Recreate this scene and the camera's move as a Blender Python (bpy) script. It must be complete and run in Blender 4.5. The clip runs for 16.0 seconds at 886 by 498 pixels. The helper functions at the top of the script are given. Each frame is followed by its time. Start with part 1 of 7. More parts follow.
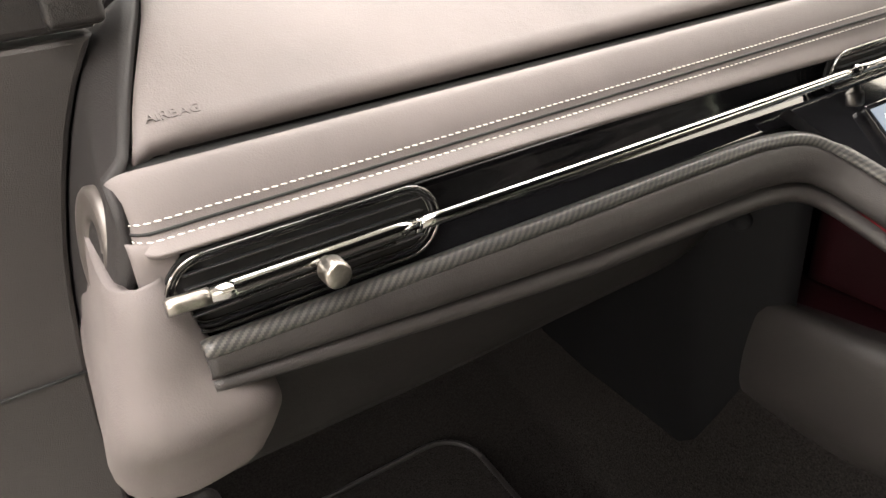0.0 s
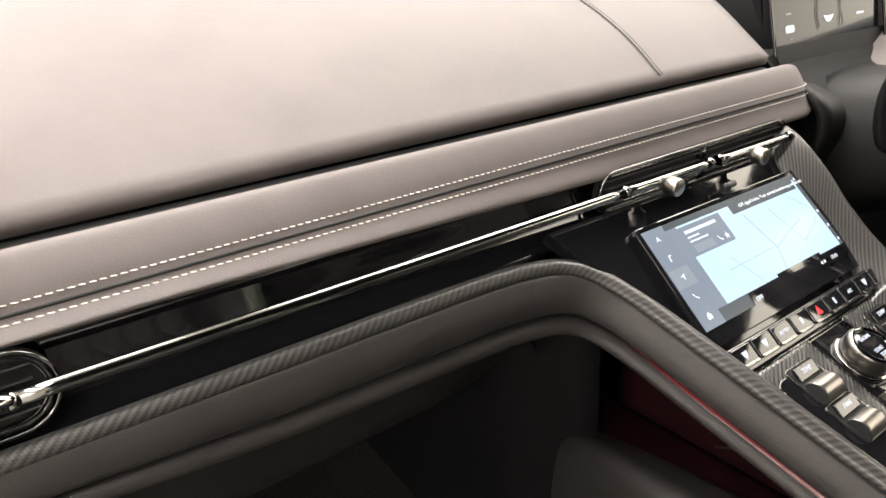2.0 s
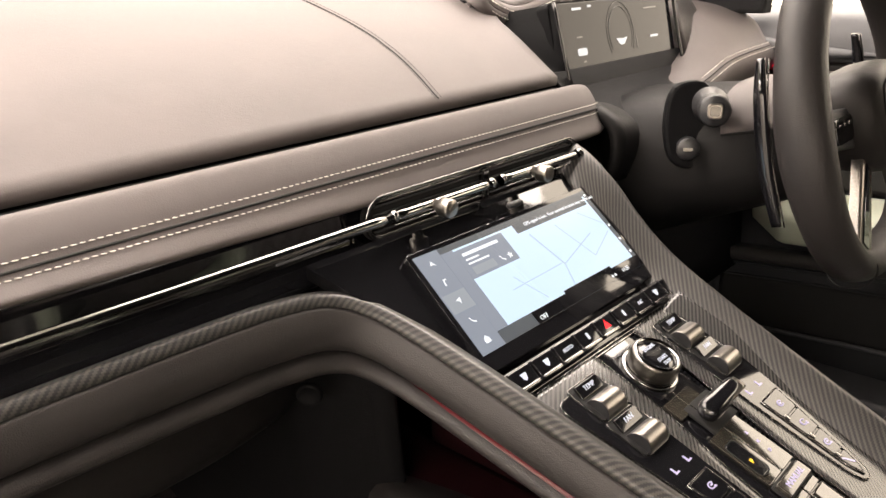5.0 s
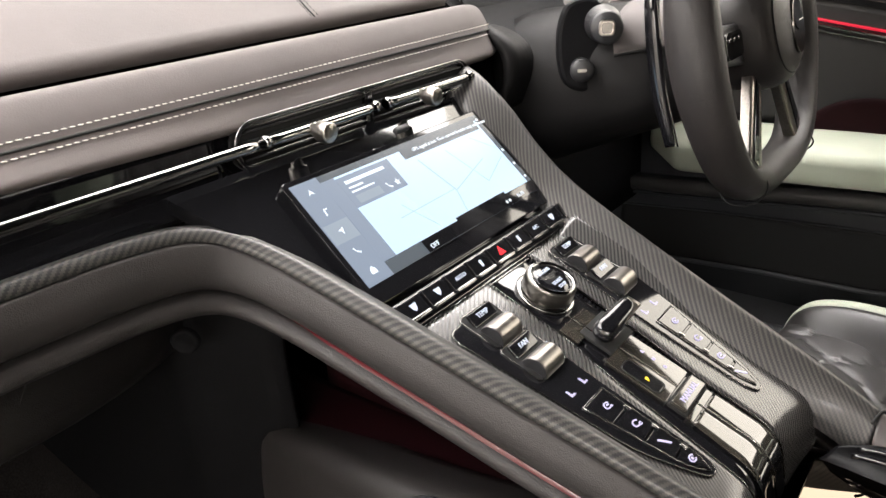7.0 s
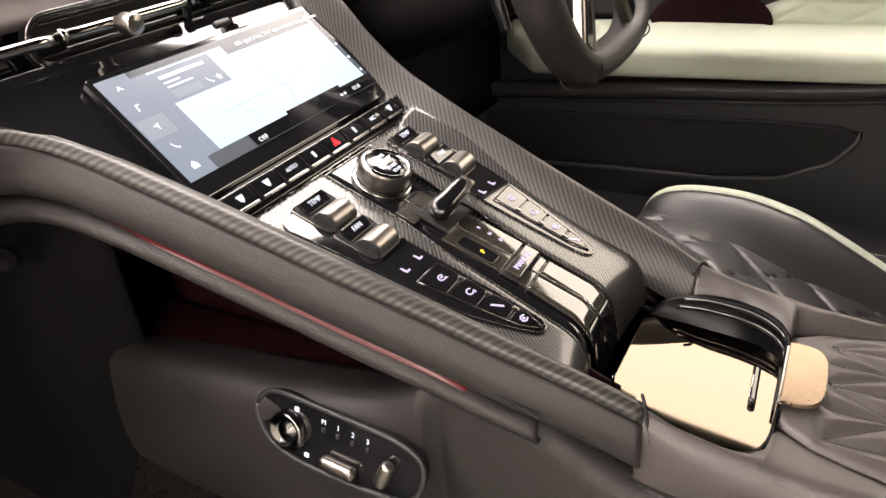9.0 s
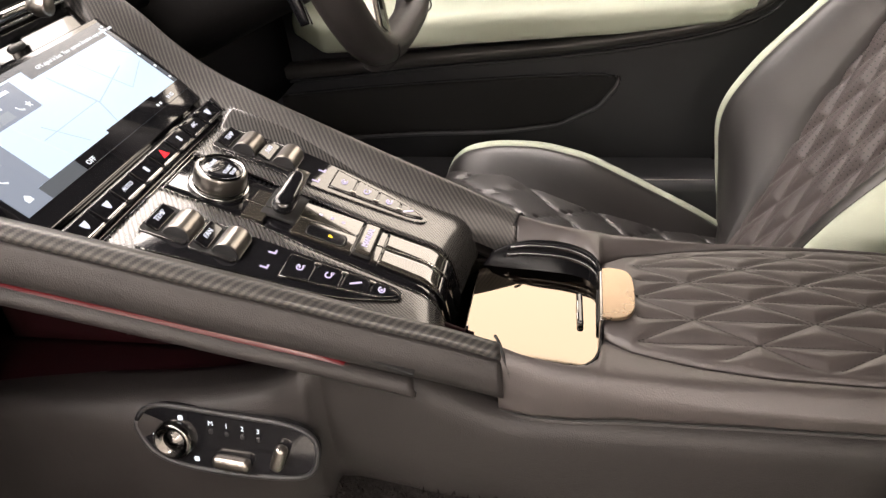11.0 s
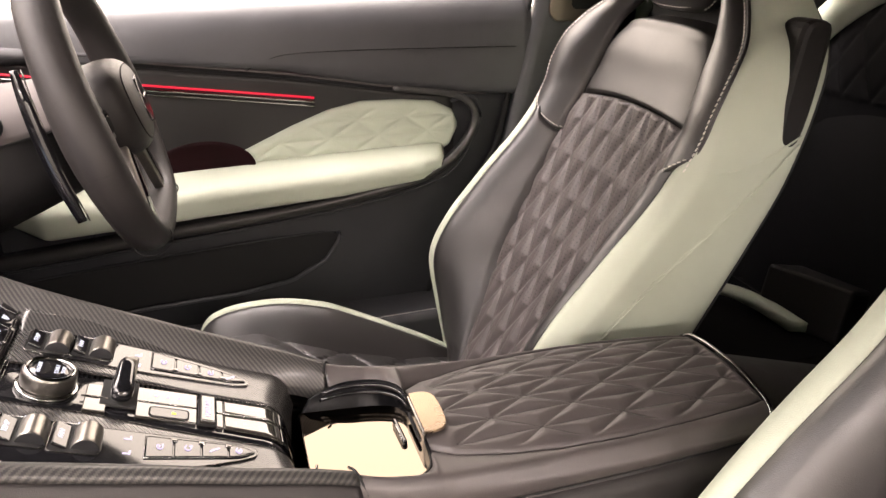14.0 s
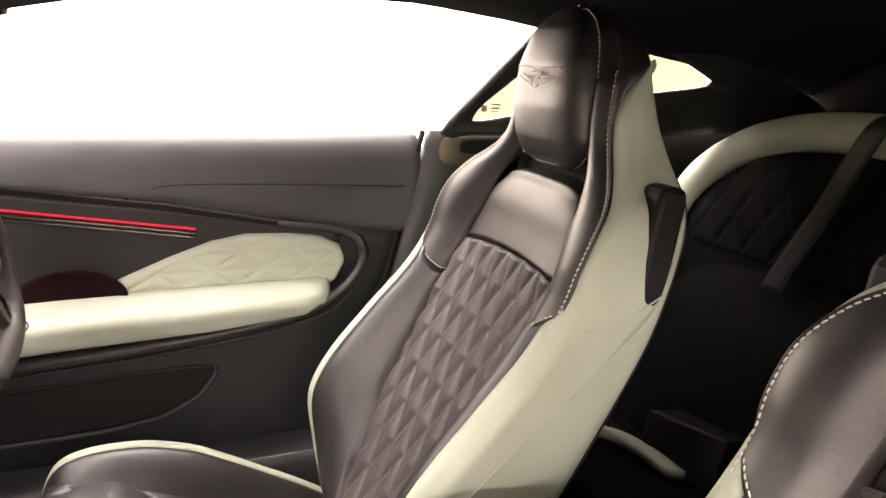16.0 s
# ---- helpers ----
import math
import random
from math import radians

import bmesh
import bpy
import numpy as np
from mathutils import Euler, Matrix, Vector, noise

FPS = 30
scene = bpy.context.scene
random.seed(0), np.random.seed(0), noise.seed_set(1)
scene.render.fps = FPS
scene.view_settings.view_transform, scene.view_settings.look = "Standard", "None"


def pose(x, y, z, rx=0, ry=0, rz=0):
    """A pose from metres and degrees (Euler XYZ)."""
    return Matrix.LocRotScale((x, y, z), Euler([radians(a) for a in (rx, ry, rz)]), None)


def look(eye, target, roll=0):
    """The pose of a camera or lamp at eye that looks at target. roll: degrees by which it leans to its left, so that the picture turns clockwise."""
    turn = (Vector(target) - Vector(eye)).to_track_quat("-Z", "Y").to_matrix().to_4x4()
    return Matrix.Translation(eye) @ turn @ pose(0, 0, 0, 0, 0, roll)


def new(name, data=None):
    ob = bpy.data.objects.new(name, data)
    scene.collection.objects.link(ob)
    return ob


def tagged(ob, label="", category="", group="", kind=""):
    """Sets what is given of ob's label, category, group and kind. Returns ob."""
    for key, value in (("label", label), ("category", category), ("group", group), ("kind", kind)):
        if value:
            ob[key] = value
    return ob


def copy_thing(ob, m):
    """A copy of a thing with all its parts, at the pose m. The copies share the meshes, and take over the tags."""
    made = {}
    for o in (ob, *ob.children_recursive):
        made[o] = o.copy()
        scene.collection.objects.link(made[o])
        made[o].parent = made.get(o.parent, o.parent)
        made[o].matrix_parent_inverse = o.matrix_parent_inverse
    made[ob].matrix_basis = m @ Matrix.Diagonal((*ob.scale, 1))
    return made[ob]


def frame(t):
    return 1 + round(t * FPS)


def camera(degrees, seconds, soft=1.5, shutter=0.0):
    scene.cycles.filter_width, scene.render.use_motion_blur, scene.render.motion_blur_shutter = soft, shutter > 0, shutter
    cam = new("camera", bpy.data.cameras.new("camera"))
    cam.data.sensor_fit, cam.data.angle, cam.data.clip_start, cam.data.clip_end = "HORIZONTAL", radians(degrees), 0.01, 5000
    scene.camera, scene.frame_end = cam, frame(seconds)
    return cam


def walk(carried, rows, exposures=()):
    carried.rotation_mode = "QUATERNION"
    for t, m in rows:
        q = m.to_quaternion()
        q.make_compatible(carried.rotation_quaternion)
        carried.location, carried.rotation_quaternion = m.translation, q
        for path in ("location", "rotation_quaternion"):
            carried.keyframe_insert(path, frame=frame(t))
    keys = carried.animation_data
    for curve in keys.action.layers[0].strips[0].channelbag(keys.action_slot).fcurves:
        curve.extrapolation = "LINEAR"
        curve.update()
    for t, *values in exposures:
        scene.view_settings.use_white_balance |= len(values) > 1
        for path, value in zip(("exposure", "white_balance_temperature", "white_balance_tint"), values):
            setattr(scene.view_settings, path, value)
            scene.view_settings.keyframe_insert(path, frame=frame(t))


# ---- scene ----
cam = camera(61.1, 16.0)
PATH = [
    (0, (-0.791, -0.331, 0.841), (0.142, 1.146, -0.133), -3.6),
    (0.5, (-0.742, -0.329, 0.834), (0.207, 1.147, -0.126), -3.3),
    (1, (-0.69, -0.333, 0.832), (0.301, 1.136, -0.095), -2.7),
    (1.5, (-0.649, -0.342, 0.832), (0.412, 1.111, -0.042), -1.8),
    (2, (-0.61, -0.359, 0.844), (0.516, 1.09, 0.05), -1.4),
    (2.5, (-0.59, -0.379, 0.858), (0.591, 1.07, 0.146), -1.5),
    (3, (-0.577, -0.398, 0.861), (0.648, 1.046, 0.216), -1.8),
    (3.5, (-0.566, -0.406, 0.857), (0.692, 1.024, 0.246), -2.1),
    (4, (-0.551, -0.408, 0.848), (0.735, 0.996, 0.237), -2.5),
    (4.5, (-0.527, -0.41, 0.827), (0.792, 0.95, 0.187), -2.8),
    (7, (-0.47, -0.408, 0.778), (0.982, 0.704, -0.03), -2.9),
    (7.5, (-0.466, -0.423, 0.765), (1.009, 0.635, -0.073), -3.1),
    (8, (-0.463, -0.433, 0.754), (1.035, 0.562, -0.122), -3.3),
    (8.5, (-0.461, -0.443, 0.744), (1.054, 0.482, -0.177), -3.7),
    (9, (-0.458, -0.456, 0.738), (1.069, 0.398, -0.231), -4.1),
    (11.5, (-0.533, -0.424, 0.792), (1.15, -0.235, -0.272), -5.2),
    (12, (-0.564, -0.388, 0.812), (1.15, -0.378, -0.219), -5.3),
    (12.5, (-0.59, -0.352, 0.821), (1.145, -0.535, -0.156), -5.3),
    (13, (-0.598, -0.324, 0.829), (1.15, -0.662, -0.082), -4.2),
    (13.5, (-0.6, -0.32, 0.833), (1.162, -0.756, -0.006), -2.6),
    (14, (-0.606, -0.321, 0.84), (1.168, -0.823, 0.065), -1.4),
    (14.5, (-0.605, -0.327, 0.848), (1.179, -0.898, 0.146), -0.1),
    (15, (-0.602, -0.34, 0.861), (1.187, -0.978, 0.236), 0.9),
    (15.5, (-0.599, -0.361, 0.884), (1.19, -1.054, 0.318), 1.6),
    (16, (-0.595, -0.393, 0.882), (1.2, -1.125, 0.388), 2.3),
]
BALANCE = [(0, 0.30, 6350, 8), (1, 0.30, 6300, 6), (2.5, -0.12, 6500, 10), (3.5, -0.14, 6950, 13), (4.5, -0.1, 6950, 13), (7, 0.12, 6150, 9), (8, 0.12, 6300, 11), (9, 0.18, 6600, 14), (11.5, 0.10, 6600, 14), (13, 0.30, 6600, 18), (14.5, 0.30, 6650, 18), (16, 0.40, 6750, 19)]
walk(cam, [(t, look(eye, target, roll)) for t, eye, target, roll in PATH], BALANCE)


# ---- world and light ----
world = bpy.data.worlds.new("world")
scene.world = world
world.use_nodes = True
world.node_tree.nodes["Background"].inputs[0].default_value = (1.0, 0.93, 0.85, 1)
world.node_tree.nodes["Background"].inputs[1].default_value = 0.03


def area_lamp(x, y, z, sx, sy, watts, tint=(1.0, 0.915, 0.85)):
    data = bpy.data.lights.new("unseen_lamp_light", "AREA")
    data.shape, data.size, data.size_y, data.energy, data.color = "RECTANGLE", sx, sy, watts, tint
    ob = new("unseen_lamp_light", data)
    ob.matrix_world = pose(x, y, z)
    return ob


LAMPS = [(-0.85, 1.35, 1.5, 105), (0.95, 1.35, 1.5, 100), (-1.3, -0.1, 1.5, 150), (1.3, -0.1, 1.5, 150), (-4.1, -2.3, 0.6, 180), (-4.1, 1.6, 0.6, 200)]
CEIL = 2.25
for lx, ly, width, power in LAMPS:
    area_lamp(lx, ly, CEIL - 0.12, width, 2.2, power)


# ---- materials ----
def material(name, base, rough=0.5, metal=0.0, vary=0.0, vary_scale=30.0, grain=0.0, grain_scale=600.0,
             coat=0.0, sheen=0.0, spec=0.5, emit=None, emit_strength=0.0, rough_vary=0.0):
    m = bpy.data.materials.new(name)
    m.use_nodes = True
    nt = m.node_tree
    b = nt.nodes["Principled BSDF"]
    b.inputs["Base Color"].default_value = (*base, 1)
    b.inputs["Roughness"].default_value = rough
    b.inputs["Metallic"].default_value = metal
    b.inputs["Coat Weight"].default_value = coat
    b.inputs["Coat Roughness"].default_value = 0.04
    b.inputs["Sheen Weight"].default_value = sheen
    b.inputs["Specular IOR Level"].default_value = spec
    if emit:
        b.inputs["Emission Color"].default_value = (*emit, 1)
        b.inputs["Emission Strength"].default_value = emit_strength
    co = nt.nodes.new("ShaderNodeTexCoord")
    if vary or rough_vary:
        n = nt.nodes.new("ShaderNodeTexNoise")
        n.inputs["Scale"].default_value = vary_scale
        n.inputs["Detail"].default_value = 6
        nt.links.new(co.outputs["Object"], n.inputs["Vector"])
        if vary:
            ramp = nt.nodes.new("ShaderNodeMapRange")
            ramp.inputs[1].default_value, ramp.inputs[2].default_value = 0.3, 0.7
            ramp.inputs[3].default_value, ramp.inputs[4].default_value = 1 - vary, 1 + vary
            nt.links.new(n.outputs["Fac"], ramp.inputs[0])
            mul = nt.nodes.new("ShaderNodeVectorMath")
            mul.operation = "SCALE"
            mul.inputs[0].default_value = base
            nt.links.new(ramp.outputs[0], mul.inputs["Scale"])
            nt.links.new(mul.outputs[0], b.inputs["Base Color"])
        if rough_vary:
            rr = nt.nodes.new("ShaderNodeMapRange")
            rr.inputs[1].default_value, rr.inputs[2].default_value = 0.3, 0.7
            rr.inputs[3].default_value, rr.inputs[4].default_value = rough - rough_vary, rough + rough_vary
            nt.links.new(n.outputs["Fac"], rr.inputs[0])
            nt.links.new(rr.outputs[0], b.inputs["Roughness"])
    if grain:
        v = nt.nodes.new("ShaderNodeTexVoronoi")
        v.inputs["Scale"].default_value = grain_scale
        nt.links.new(co.outputs["Object"], v.inputs["Vector"])
        n2 = nt.nodes.new("ShaderNodeTexNoise")
        n2.inputs["Scale"].default_value = grain_scale * 0.12
        nt.links.new(co.outputs["Object"], n2.inputs["Vector"])
        add = nt.nodes.new("ShaderNodeMath")
        add.operation = "MULTIPLY_ADD"
        nt.links.new(n2.outputs["Fac"], add.inputs[0])
        add.inputs[1].default_value = 1.5
        nt.links.new(v.outputs["Distance"], add.inputs[2])
        bp = nt.nodes.new("ShaderNodeBump")
        bp.inputs["Strength"].default_value = grain
        bp.inputs["Distance"].default_value = 0.0006
        nt.links.new(add.outputs[0], bp.inputs["Height"])
        nt.links.new(bp.outputs[0], b.inputs["Normal"])
    return m


def carbon_material(name, cell=0.0017, dark=0.030, light=0.085, rough=0.38, coat=0.18, relief=0.12):
    """Twill weave laid on the surface's own lengths and widths, in metres."""
    m = bpy.data.materials.new(name)
    m.use_nodes = True
    nt = m.node_tree
    b = nt.nodes["Principled BSDF"]
    uv = nt.nodes.new("ShaderNodeUVMap")
    sep = nt.nodes.new("ShaderNodeSeparateXYZ")
    nt.links.new(uv.outputs[0], sep.inputs[0])

    def math(op, a, c):
        n = nt.nodes.new("ShaderNodeMath")
        n.operation = op
        for k, val in enumerate((a, c)):
            if val is None:
                continue
            if isinstance(val, (int, float)):
                n.inputs[k].default_value = val
            else:
                nt.links.new(val, n.inputs[k])
        return n.outputs[0]

    fu = math("FLOOR", math("DIVIDE", sep.outputs[0], cell), None)
    fv = math("FLOOR", math("DIVIDE", sep.outputs[1], cell), None)
    k = math("FLOORED_MODULO", math("ADD", fu, fv), 4.0)
    mask = math("LESS_THAN", k, 2.0)
    mix = nt.nodes.new("ShaderNodeMix")
    mix.data_type = "RGBA"
    mix.inputs[6].default_value = (dark, dark, dark * 1.02, 1)
    mix.inputs[7].default_value = (light, light * 0.95, light * 0.88, 1)
    nt.links.new(mask, mix.inputs[0])
    nt.links.new(mix.outputs[2], b.inputs["Base Color"])
    mr = math("MULTIPLY_ADD", mask, 0.18)
    mr.node.inputs[2].default_value = rough
    nt.links.new(mr, b.inputs["Roughness"])
    b.inputs["Metallic"].default_value = 0.35
    b.inputs["Coat Weight"].default_value = coat
    b.inputs["Coat Roughness"].default_value = 0.12
    bp = nt.nodes.new("ShaderNodeBump")
    bp.inputs["Strength"].default_value = relief
    bp.inputs["Distance"].default_value = 0.0003
    nt.links.new(mask, bp.inputs["Height"])
    nt.links.new(bp.outputs[0], b.inputs["Normal"])
    return m


def perforated_material(name, base, rough, pitch=0.0055, upper=0.42):
    """Leather with rows of small holes in its upper part."""
    m = material(name, base, rough, vary=0.12, vary_scale=18, grain=0.35, grain_scale=900)
    nt = m.node_tree
    b = nt.nodes["Principled BSDF"]
    uv = nt.nodes.new("ShaderNodeUVMap")
    mp = nt.nodes.new("ShaderNodeMapping")
    mp.inputs["Scale"].default_value = (1 / pitch, 1 / pitch, 1)
    nt.links.new(uv.outputs[0], mp.inputs[0])
    fr = nt.nodes.new("ShaderNodeVectorMath")
    fr.operation = "FRACTION"
    nt.links.new(mp.outputs[0], fr.inputs[0])
    ds = nt.nodes.new("ShaderNodeVectorMath")
    ds.operation = "DISTANCE"
    nt.links.new(fr.outputs[0], ds.inputs[0])
    ds.inputs[1].default_value = (0.5, 0.5, 0)
    lt = nt.nodes.new("ShaderNodeMath")
    lt.operation = "LESS_THAN"
    nt.links.new(ds.outputs["Value"], lt.inputs[0])
    lt.inputs[1].default_value = 0.16
    sep = nt.nodes.new("ShaderNodeSeparateXYZ")
    nt.links.new(uv.outputs[0], sep.inputs[0])
    gt = nt.nodes.new("ShaderNodeMath")
    gt.operation = "GREATER_THAN"
    nt.links.new(sep.outputs[0], gt.inputs[0])
    gt.inputs[1].default_value = upper
    mu = nt.nodes.new("ShaderNodeMath")
    mu.operation = "MULTIPLY"
    nt.links.new(lt.outputs[0], mu.inputs[0])
    nt.links.new(gt.outputs[0], mu.inputs[1])
    mix = nt.nodes.new("ShaderNodeMix")
    mix.data_type = "RGBA"
    src = b.inputs["Base Color"].links[0].from_socket
    nt.links.new(src, mix.inputs[6])
    mix.inputs[7].default_value = (0.004, 0.004, 0.004, 1)
    nt.links.new(mu.outputs[0], mix.inputs[0])
    nt.links.new(mix.outputs[2], b.inputs["Base Color"])
    return m


def glow(name, colour, strength):
    return material(name, (0.02, 0.02, 0.02), 0.25, emit=colour, emit_strength=strength)


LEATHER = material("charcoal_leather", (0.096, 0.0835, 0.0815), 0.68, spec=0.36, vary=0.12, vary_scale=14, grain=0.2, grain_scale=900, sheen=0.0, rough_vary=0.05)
DEEP = material("shade_black_trim", (0.0045, 0.0045, 0.005), 0.6, spec=0.08, vary=0.1, vary_scale=20, grain=0.35, grain_scale=1100)
DEEP2 = material("dark_grey_pod_trim", (0.0115, 0.0103, 0.010), 0.5, spec=0.3, vary=0.1, vary_scale=20, grain=0.35, grain_scale=1100)
LEATHER_LO = material("shaded_charcoal_trim", (0.024, 0.0215, 0.021), 0.46, spec=0.40, vary=0.1, vary_scale=20, grain=0.35, grain_scale=1100, rough_vary=0.05)
MINT = material("pale_mint_leather", (0.50, 0.545, 0.44), 0.64, vary=0.05, vary_scale=12, grain=0.3, grain_scale=900, rough_vary=0.05)
QUILT_DARK = perforated_material("perforated_charcoal_leather", (0.080, 0.068, 0.066), 0.44, pitch=0.0066, upper=0.26)
GLOSS = material("piano_black", (0.006, 0.006, 0.007), 0.06, coat=0.4, rough_vary=0.02, vary_scale=60)
CHROME = material("polished_chrome", (0.29, 0.286, 0.28), 0.13, metal=1.0, rough_vary=0.03, vary_scale=80)
DARK_CHROME = material("dark_chrome", (0.19, 0.185, 0.18), 0.15, metal=1.0, rough_vary=0.04, vary_scale=80)
KNURL = material("brushed_metal", (0.30, 0.28, 0.255), 0.32, metal=1.0, vary=0.15, vary_scale=400)
PLASTIC = material("black_plastic", (0.018, 0.018, 0.019), 0.42, vary=0.1, vary_scale=60, grain=0.2, grain_scale=1500)
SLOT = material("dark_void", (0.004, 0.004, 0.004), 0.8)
THREAD = material("white_thread", (0.72, 0.68, 0.62), 0.7, vary=0.1, vary_scale=500)
THREAD_DARK = material("dark_thread", (0.03, 0.028, 0.027), 0.7)
CARPET = material("black_carpet", (0.0098, 0.0088, 0.0084), 0.95, spec=0.02, vary=0.85, vary_scale=420, grain=1.0, grain_scale=700)
HEADLINER = material("black_headliner", (0.016, 0.0155, 0.016), 0.9, spec=0.1, vary=0.1, vary_scale=200, grain=0.3, grain_scale=900)
RED_LINING = material("dark_red_lining", (0.010, 0.0010, 0.002), 0.7, spec=0.12, vary=0.25, vary_scale=25, grain=0.2)
CARBON = carbon_material("carbon_weave", cell=0.0015, dark=0.030, light=0.078)
SHROUD = material("black_column_trim", (0.0070, 0.0067, 0.0068), 0.5, spec=0.14, vary=0.1, vary_scale=20, grain=0.3, grain_scale=1100)
END_TRIM = material("shaded_end_trim", (0.014, 0.0125, 0.0125), 0.62, spec=0.22, vary=0.1, vary_scale=20, grain=0.3, grain_scale=1100)
POD_TRIM = material("charcoal_pod_trim", (0.0185, 0.0165, 0.016), 0.48, spec=0.35, vary=0.1, vary_scale=20, grain=0.35, grain_scale=1100)
WELL_BLACK = material("satin_black_well", (0.0035, 0.0035, 0.004), 0.22, spec=0.08, rough_vary=0.02, vary_scale=60)
MIRROR_LID = material("polished_dark_lid", (0.160, 0.134, 0.106), 0.03, metal=1.0, rough_vary=0.01, vary_scale=10)
LATCH = material("champagne_latch", (0.23, 0.17, 0.115), 0.26, metal=0.8, rough_vary=0.03, vary_scale=30)
WALL_WHITE = material("white_garage_paint", (0.80, 0.76, 0.70), 0.7, vary=0.05, vary_scale=1.5, grain=0.2, grain_scale=60)
SHUTTER = material("shutter_paint", (0.62, 0.62, 0.58), 0.5, vary=0.06, vary_scale=4)
CONCRETE = material("concrete_floor", (0.32, 0.31, 0.29), 0.6, vary=0.2, vary_scale=3, grain=0.4, grain_scale=80)
BODY_GREEN = material("dark_green_paint", (0.012, 0.05, 0.035), 0.15, coat=1.0, vary=0.05, vary_scale=2)
DOOR_LEATHER = material("slate_grey_leather", (0.052, 0.0525, 0.057), 0.46, vary=0.1, vary_scale=14, grain=0.3, grain_scale=900, rough_vary=0.05)
DOOR_LOW = material("slate_grey_trim", (0.0125, 0.0135, 0.016), 0.5, vary=0.1, vary_scale=20, grain=0.35, grain_scale=1100)
DISPLAY = material("coated_display_glass", (0.006, 0.006, 0.007), 0.08, spec=0.16)
ARM_LEATHER = material("charcoal_armrest_leather", (0.055, 0.047, 0.0455), 0.46, spec=0.7, vary=0.12, vary_scale=14, grain=0.2, grain_scale=900, rough_vary=0.05)
SEAT_LEATHER = material("charcoal_seat_leather", (0.0150, 0.0130, 0.0127), 0.42, spec=1.0, vary=0.12, vary_scale=14, grain=0.2, grain_scale=900, rough_vary=0.05)
YELLOW = material("yellow_plastic", (0.8, 0.55, 0.02), 0.4, vary=0.05, vary_scale=10)


# ---- mesh helpers ----
def empty(name, label="", category="", group="", kind="", at=(0, 0, 0)):
    ob = new(name)
    ob.empty_display_size = 0.02
    ob.location = at
    return tagged(ob, label, category, group, kind)


def link_mesh(name, me, mat, parent=None, label="", kind=""):
    if mat and not me.materials:
        me.materials.append(mat)
    ob = new(name, me)
    if parent:
        ob.parent = parent
        ob.matrix_parent_inverse = Matrix.Translation(-parent.location) if parent.type == "EMPTY" and not parent.parent else Matrix()
    return tagged(ob, label, "", "", kind)


def part(name, bm, mat, parent=None, label="", smooth=True, kind=""):
    me = bpy.data.meshes.new(name)
    bm.normal_update()
    bm.to_mesh(me)
    bm.free()
    if smooth:
        me.shade_smooth()
    return link_mesh(name, me, mat, parent, label, kind)


def arrays(name, verts, faces, mat, parent=None, label="", smooth=True, uvs=None, kind=""):
    me = bpy.data.meshes.new(name)
    me.from_pydata([tuple(v) for v in verts], [], faces)
    if uvs is not None:
        lay = me.uv_layers.new(name="UVMap")
        for poly in me.polygons:
            for li in poly.loop_indices:
                lay.data[li].uv = uvs[me.loops[li].vertex_index]
    if smooth:
        me.shade_smooth()
    me.validate()
    return link_mesh(name, me, mat, parent, label, kind)


def curve(points, n, closed=False):
    """n points at even steps on a smooth line through the given ones."""
    p = np.array(points, float)
    k = len(p)
    if closed:
        p = np.vstack([p[-1], p, p[0], p[1]])
        seg = k
    else:
        p = np.vstack([2 * p[0] - p[1], p, 2 * p[-1] - p[-2]])
        seg = k - 1
    fine = []
    for i in range(seg):
        a, b, c, d = p[i:i + 4]
        for t in np.linspace(0, 1, 24, endpoint=False):
            fine.append(0.5 * (2 * b + (c - a) * t + (2 * a - 5 * b + 4 * c - d) * t * t + (3 * b - a - 3 * c + d) * t ** 3))
    fine.append(p[-2] if not closed else fine[0])
    fine = np.array(fine)
    arc = np.r_[0, np.cumsum(np.linalg.norm(np.diff(fine, axis=0), axis=1))]
    at = np.linspace(0, arc[-1], n + 1)[:-1] if closed else np.linspace(0, arc[-1], n)
    return np.stack([np.interp(at, arc, fine[:, j]) for j in range(fine.shape[1])], 1)


def sheet(name, rows, mat, parent=None, label="", wrap=False, caps=False, thick=0.0, smooth=True, kind="", flip=False):
    """A surface through rows of points (rows x columns x 3); wrap closes each row on itself."""
    g = np.array(rows, float)
    nr, nc = g.shape[:2]
    verts = g.reshape(-1, 3)
    step_u = np.linalg.norm(np.diff(g, axis=0), axis=2).mean(1)
    step_v = np.linalg.norm(np.diff(g, axis=1), axis=2).mean(0)
    us, vs = np.r_[0, np.cumsum(step_u)], np.r_[0, np.cumsum(step_v)]
    uvs = [(us[i], vs[j]) for i in range(nr) for j in range(nc)]
    faces = []
    for i in range(nr - 1):
        for j in range(nc if wrap else nc - 1):
            a, b = i * nc + j, i * nc + (j + 1) % nc
            q = (a, b, b + nc, a + nc)
            faces.append(q[::-1] if flip else q)
    if caps and wrap:
        faces.append(tuple(range(nc))[::-1])
        faces.append(tuple((nr - 1) * nc + j for j in range(nc)))
    ob = arrays(name, verts, faces, mat, parent, label, smooth, uvs, kind)
    if thick:
        mod = ob.modifiers.new("thickness", "SOLIDIFY")
        mod.thickness, mod.offset = abs(thick), -1 if thick > 0 else 1
    return ob


def frames_along(path, up=(0, 0, 1)):
    p = np.array(path, float)
    t = np.gradient(p, axis=0)
    t /= np.linalg.norm(t, axis=1)[:, None]
    u = np.cross(t, np.array(up, float))
    u /= np.linalg.norm(u, axis=1)[:, None]
    return p, t, u, np.cross(u, t)


